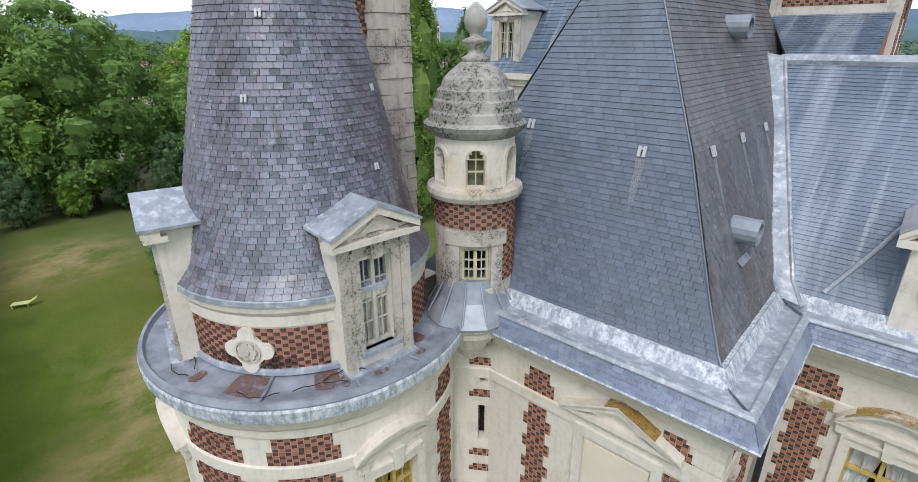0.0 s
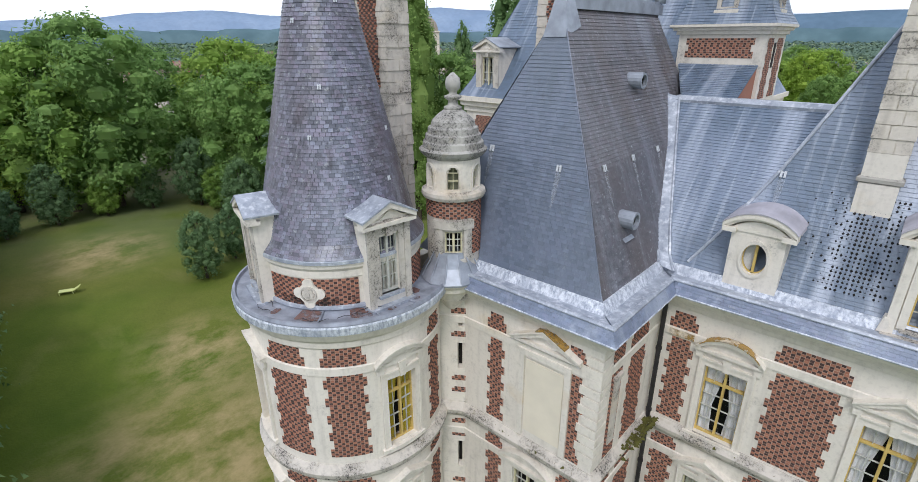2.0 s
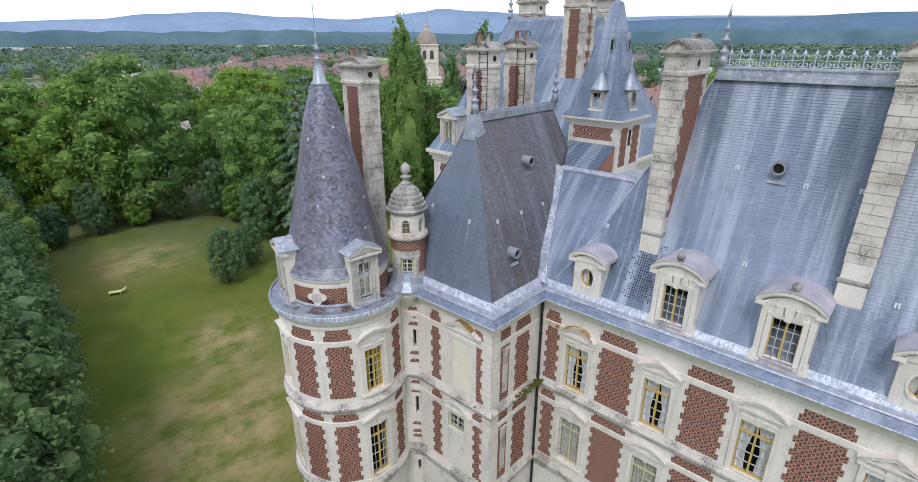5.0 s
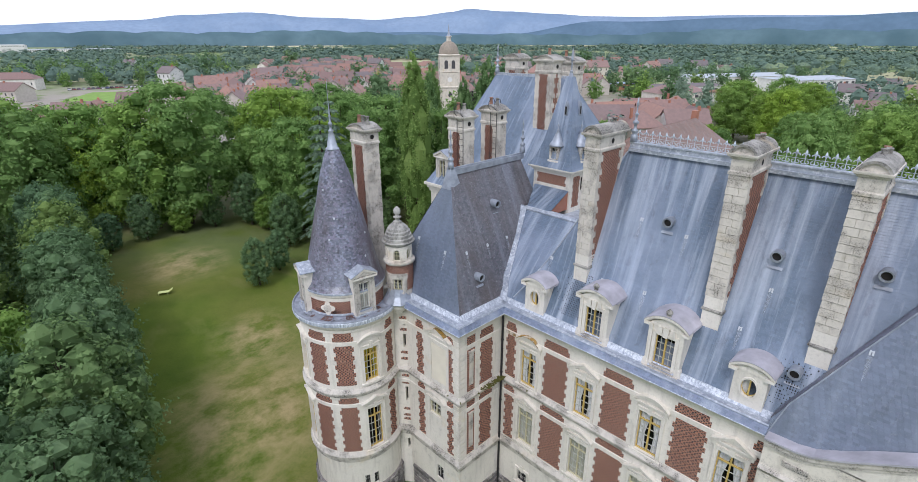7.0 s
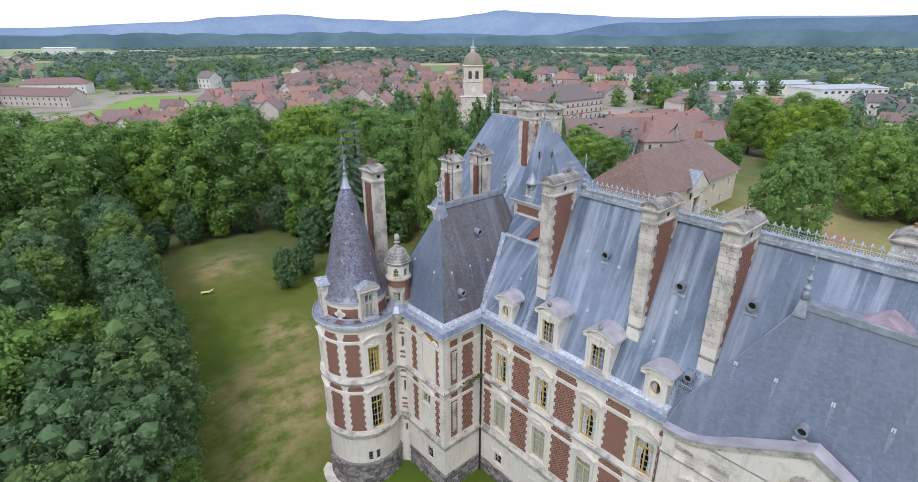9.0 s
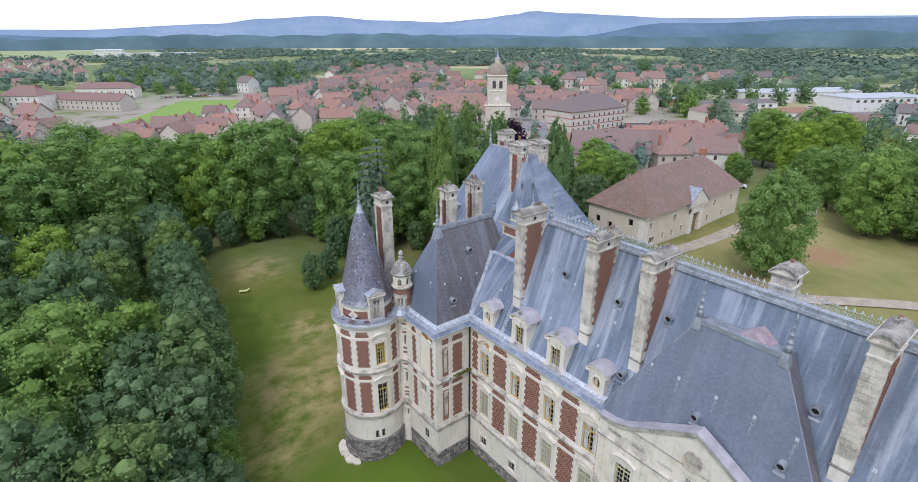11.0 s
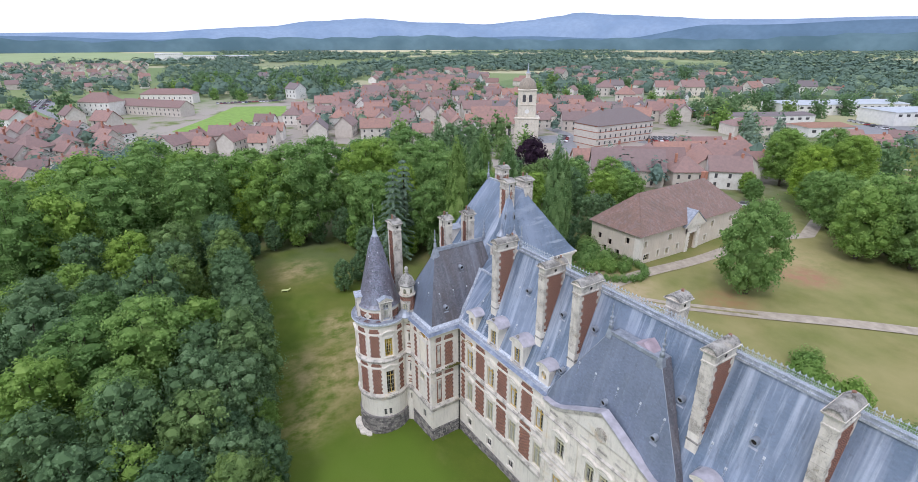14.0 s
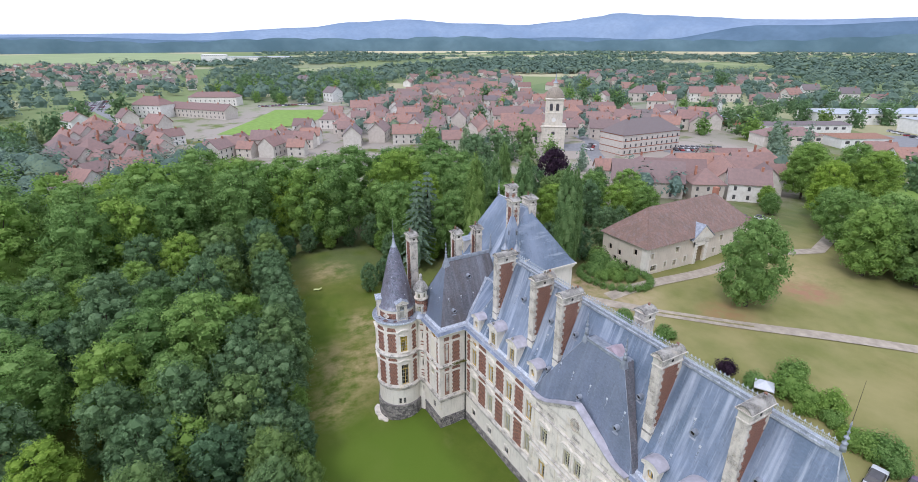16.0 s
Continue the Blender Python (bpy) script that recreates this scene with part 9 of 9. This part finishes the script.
for poly, gap, cap in GROVES:
    for x, y in scatter(poly, gap, len(taken) + 3, 1600, taken + lone_sites)[:cap]:
        plant(tv.choice((far_trees[0], far_trees[1], far_trees[2], far_trees[0], far_trees[3])), x, y, tv.uniform(0.9, 1.45), tv)
for p, x, y, s in ((3, -72, 204, 1.7), (3, -69, 222, 1.5), (3, -74, 214, 1.2), (0, -130, 274, 1.7), (0, -332, 540, 2.0), (2, -356, 358, 1.7), (0, -383, -68, 1.5), (2, -386, -46, 1.7), (2, -470, 162, 1.9), (0, -583, 299, 2.0), (1, -118, 262, 1.3), (1, -140, 250, 1.1), (2, -96, 250, 1.2), (0, -150, 330, 1.5), (1, -190, 320, 1.3)):
    plant(far_trees[p], x, y, s, tv)
# far foliage: blue-grey in these greens stands for distance haze
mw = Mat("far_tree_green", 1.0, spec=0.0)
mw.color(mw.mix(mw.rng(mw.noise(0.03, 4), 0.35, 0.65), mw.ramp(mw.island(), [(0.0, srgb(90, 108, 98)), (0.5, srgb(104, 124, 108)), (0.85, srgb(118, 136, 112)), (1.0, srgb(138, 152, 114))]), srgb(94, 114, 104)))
fw = random.Random(91)
near_taken = taken + lone_sites
groves = B()
far = B()


def clump(b, x, y, h, rad, n, size):
    z0 = ground_z(x, y) if abs(x) + abs(y) < 700 else 0.0
    core(b, x, y, z0 + h * 0.42, rad * 0.66, h * 0.5 / rad, x)
    for i in range(n):
        d = Vector((fw.gauss(0, 1), fw.gauss(0, 1), abs(fw.gauss(0, 1)))).normalized()
        k = fw.uniform(0.75, 1.1) * (1 + 0.25 * noise.noise(d * 2.2 + Vector((x, y, 0))))
        leaf(b, Vector((x + d.x * rad * k, y + d.y * rad * k, z0 + h * 0.22 + d.z * h * 0.76 * k)), d + Vector((fw.uniform(-0.3, 0.3), fw.uniform(-0.3, 0.3), 0.5)), size, fw)


GREEN = [([(-700, -180), (-440, -110), (-350, -130), (-420, -260)], 12, 120), ([(-700, 480), (-450, 800), (-900, 1100), (-1250, 700), (-900, 260), (-720, 330)], 16, 620), ([(-560, 860), (-450, 620), (-60, 480), (200, 700), (-200, 1200)], 17, 560),
         ([(-1400, 260), (-900, 200), (-620, 60), (-900, 40)], 16, 260), ([(-1300, -120), (-650, -60), (-640, -190), (-1200, -330)], 30, 90), ([(-300, 330), (-60, 470), (-420, 640), (-600, 640), (-480, 420)], 15, 260), ([(-700, 60), (-560, -10), (-430, -130), (-560, -160), (-720, -100)], 22, 70),
         ([(-900, 260), (-640, 90), (-480, 110), (-520, 180), (-700, 320)], 13, 260), ([(60, 330), (300, 420), (300, 700), (0, 520)], 15, 110), ([(-560, 10), (-360, 120), (-330, 170), (-420, 200), (-560, 110)], 14, 130), ([(-250, -110), (-116, -75), (-114, -10), (-150, 0), (-200, -30)], 8, 150)]
for poly, gap, cap in GREEN:
    for x, y in scatter(poly, gap, cap, 2200, [(a, c, min(d, 15)) for a, c, d in near_taken])[:cap]:
        h = fw.uniform(7, 17)
        n, size = (60, 1.25) if x * x + y * y > 250000 else (110, 0.9) if x * x + y * y > 70000 else (300, 0.5)
        clump(groves, x, y, h, h * fw.uniform(0.45, 0.68), n, size)
for poly, gap, kinds, rot in QUARTERS:
    n = 0
    for x, y in scatter(poly, 8.5 if gap < 22 else 11.0, 5 + len(taken), 1700, [(a, c, 8.6) for a, c, d in taken if d < 40]):
        if n < 150 and noise.noise(Vector((x * 0.02, y * 0.02, 0))) > -0.25:
            n += 1
            h = fw.uniform(5, 13)
            clump(groves, x, y, h, h * fw.uniform(0.38, 0.5), 64, 0.8)
for _ in range(3600):
    a = radians(fw.uniform(2, 112))
    r = 900 + 2100 * fw.random() ** 1.4
    x, y = -math.sin(a) * r, math.cos(a) * r
    if noise.noise(Vector((x * 0.0022, y * 0.0022, 3))) < -0.06 or any(inside(x, y, q[0]) for q in QUARTERS) or (math.degrees(a) > 82 and r > 1550):
        continue
    clump(far, x, y, fw.uniform(9, 17), fw.uniform(9, 19), 44, 2.9)
tagged(part("village_grove", groves, mw.m), "green trees standing between far houses, greyed for haze", "trees", kind="stuff")
tagged(part("far_woods", far, mw.m), "distant woods and hedgerows on the plain, greyed for haze", "woods", kind="stuff")

# parked cars
M_TYRE = plain_mat("tyre", srgb(34, 34, 36), 0.9, 0, 0.2, 5)
mc = Mat("car_paint", 0.35)
mc.color(mc.ramp(mc.orand(), [(0.0, srgb(226, 226, 228)), (0.4, srgb(190, 192, 196)), (0.6, srgb(60, 62, 70)), (0.8, srgb(150, 40, 40)), (1.0, srgb(70, 90, 130))]))
car = tagged(new("car"), "parked car on the asphalt", "car", "parked cars")
b = B().hexa([(-2.1, -0.85, 0.3), (2.1, -0.85, 0.3), (2.1, 0.85, 0.3), (-2.1, 0.85, 0.3), (-2.05, -0.82, 0.85), (2.0, -0.82, 0.8), (2.0, 0.82, 0.8), (-2.05, 0.82, 0.85)])
part("body", b, mc.m, car)
part("cabin", B().hexa([(-1.9, -0.8, 0.85), (1.0, -0.8, 0.85), (1.0, 0.8, 0.85), (-1.9, 0.8, 0.85), (-1.4, -0.65, 1.42), (0.3, -0.65, 1.42), (0.3, 0.65, 1.42), (-1.4, 0.65, 1.42)]), M_SHUT, car)
for x in (-1.35, 1.35):
    for y in (-0.85, 0.85):
        part("wheel", B().tube((x, y - 0.1, 0.32), (x, y + 0.1, 0.32), 0.32, 0.32, 12), M_TYRE, car)
lots = [(-108 + 2.6 * math.cos(1.0) * (k % 10 - 4.5) - (k // 10) * 5, 206 + 2.6 * math.sin(1.0) * (k % 10 - 4.5) + (k // 10) * 3, -30) for k in range(20)]
lots += [(-419 + 0.3 * k, 52 + 2.7 * k, 0) for k in range(18)] + [(-134 - 2.5 * (k % 4), 158 + 3 * k, 20 + 40 * (k % 3)) for k in range(7)] + [(-60 - 4 * k, 335 + 3 * k, 60) for k in range(9)] + [(-460 - 9 * (k % 9), -64 - 7 * (k // 9), 80) for k in range(27)] + [(34.5, 46.5, 100), (37.5, 48.5, 95), (-30, 120, 30), (-27, 124, 30)]
for i, (x, y, rot) in enumerate(lots):
    m = Matrix.Translation((x, y, ground_z(x, y) + 0.06)) @ Matrix.Rotation(radians(rot), 4, "Z")
    if i == 0:
        car.matrix_basis = m
    else:
        copy_thing(car, m)
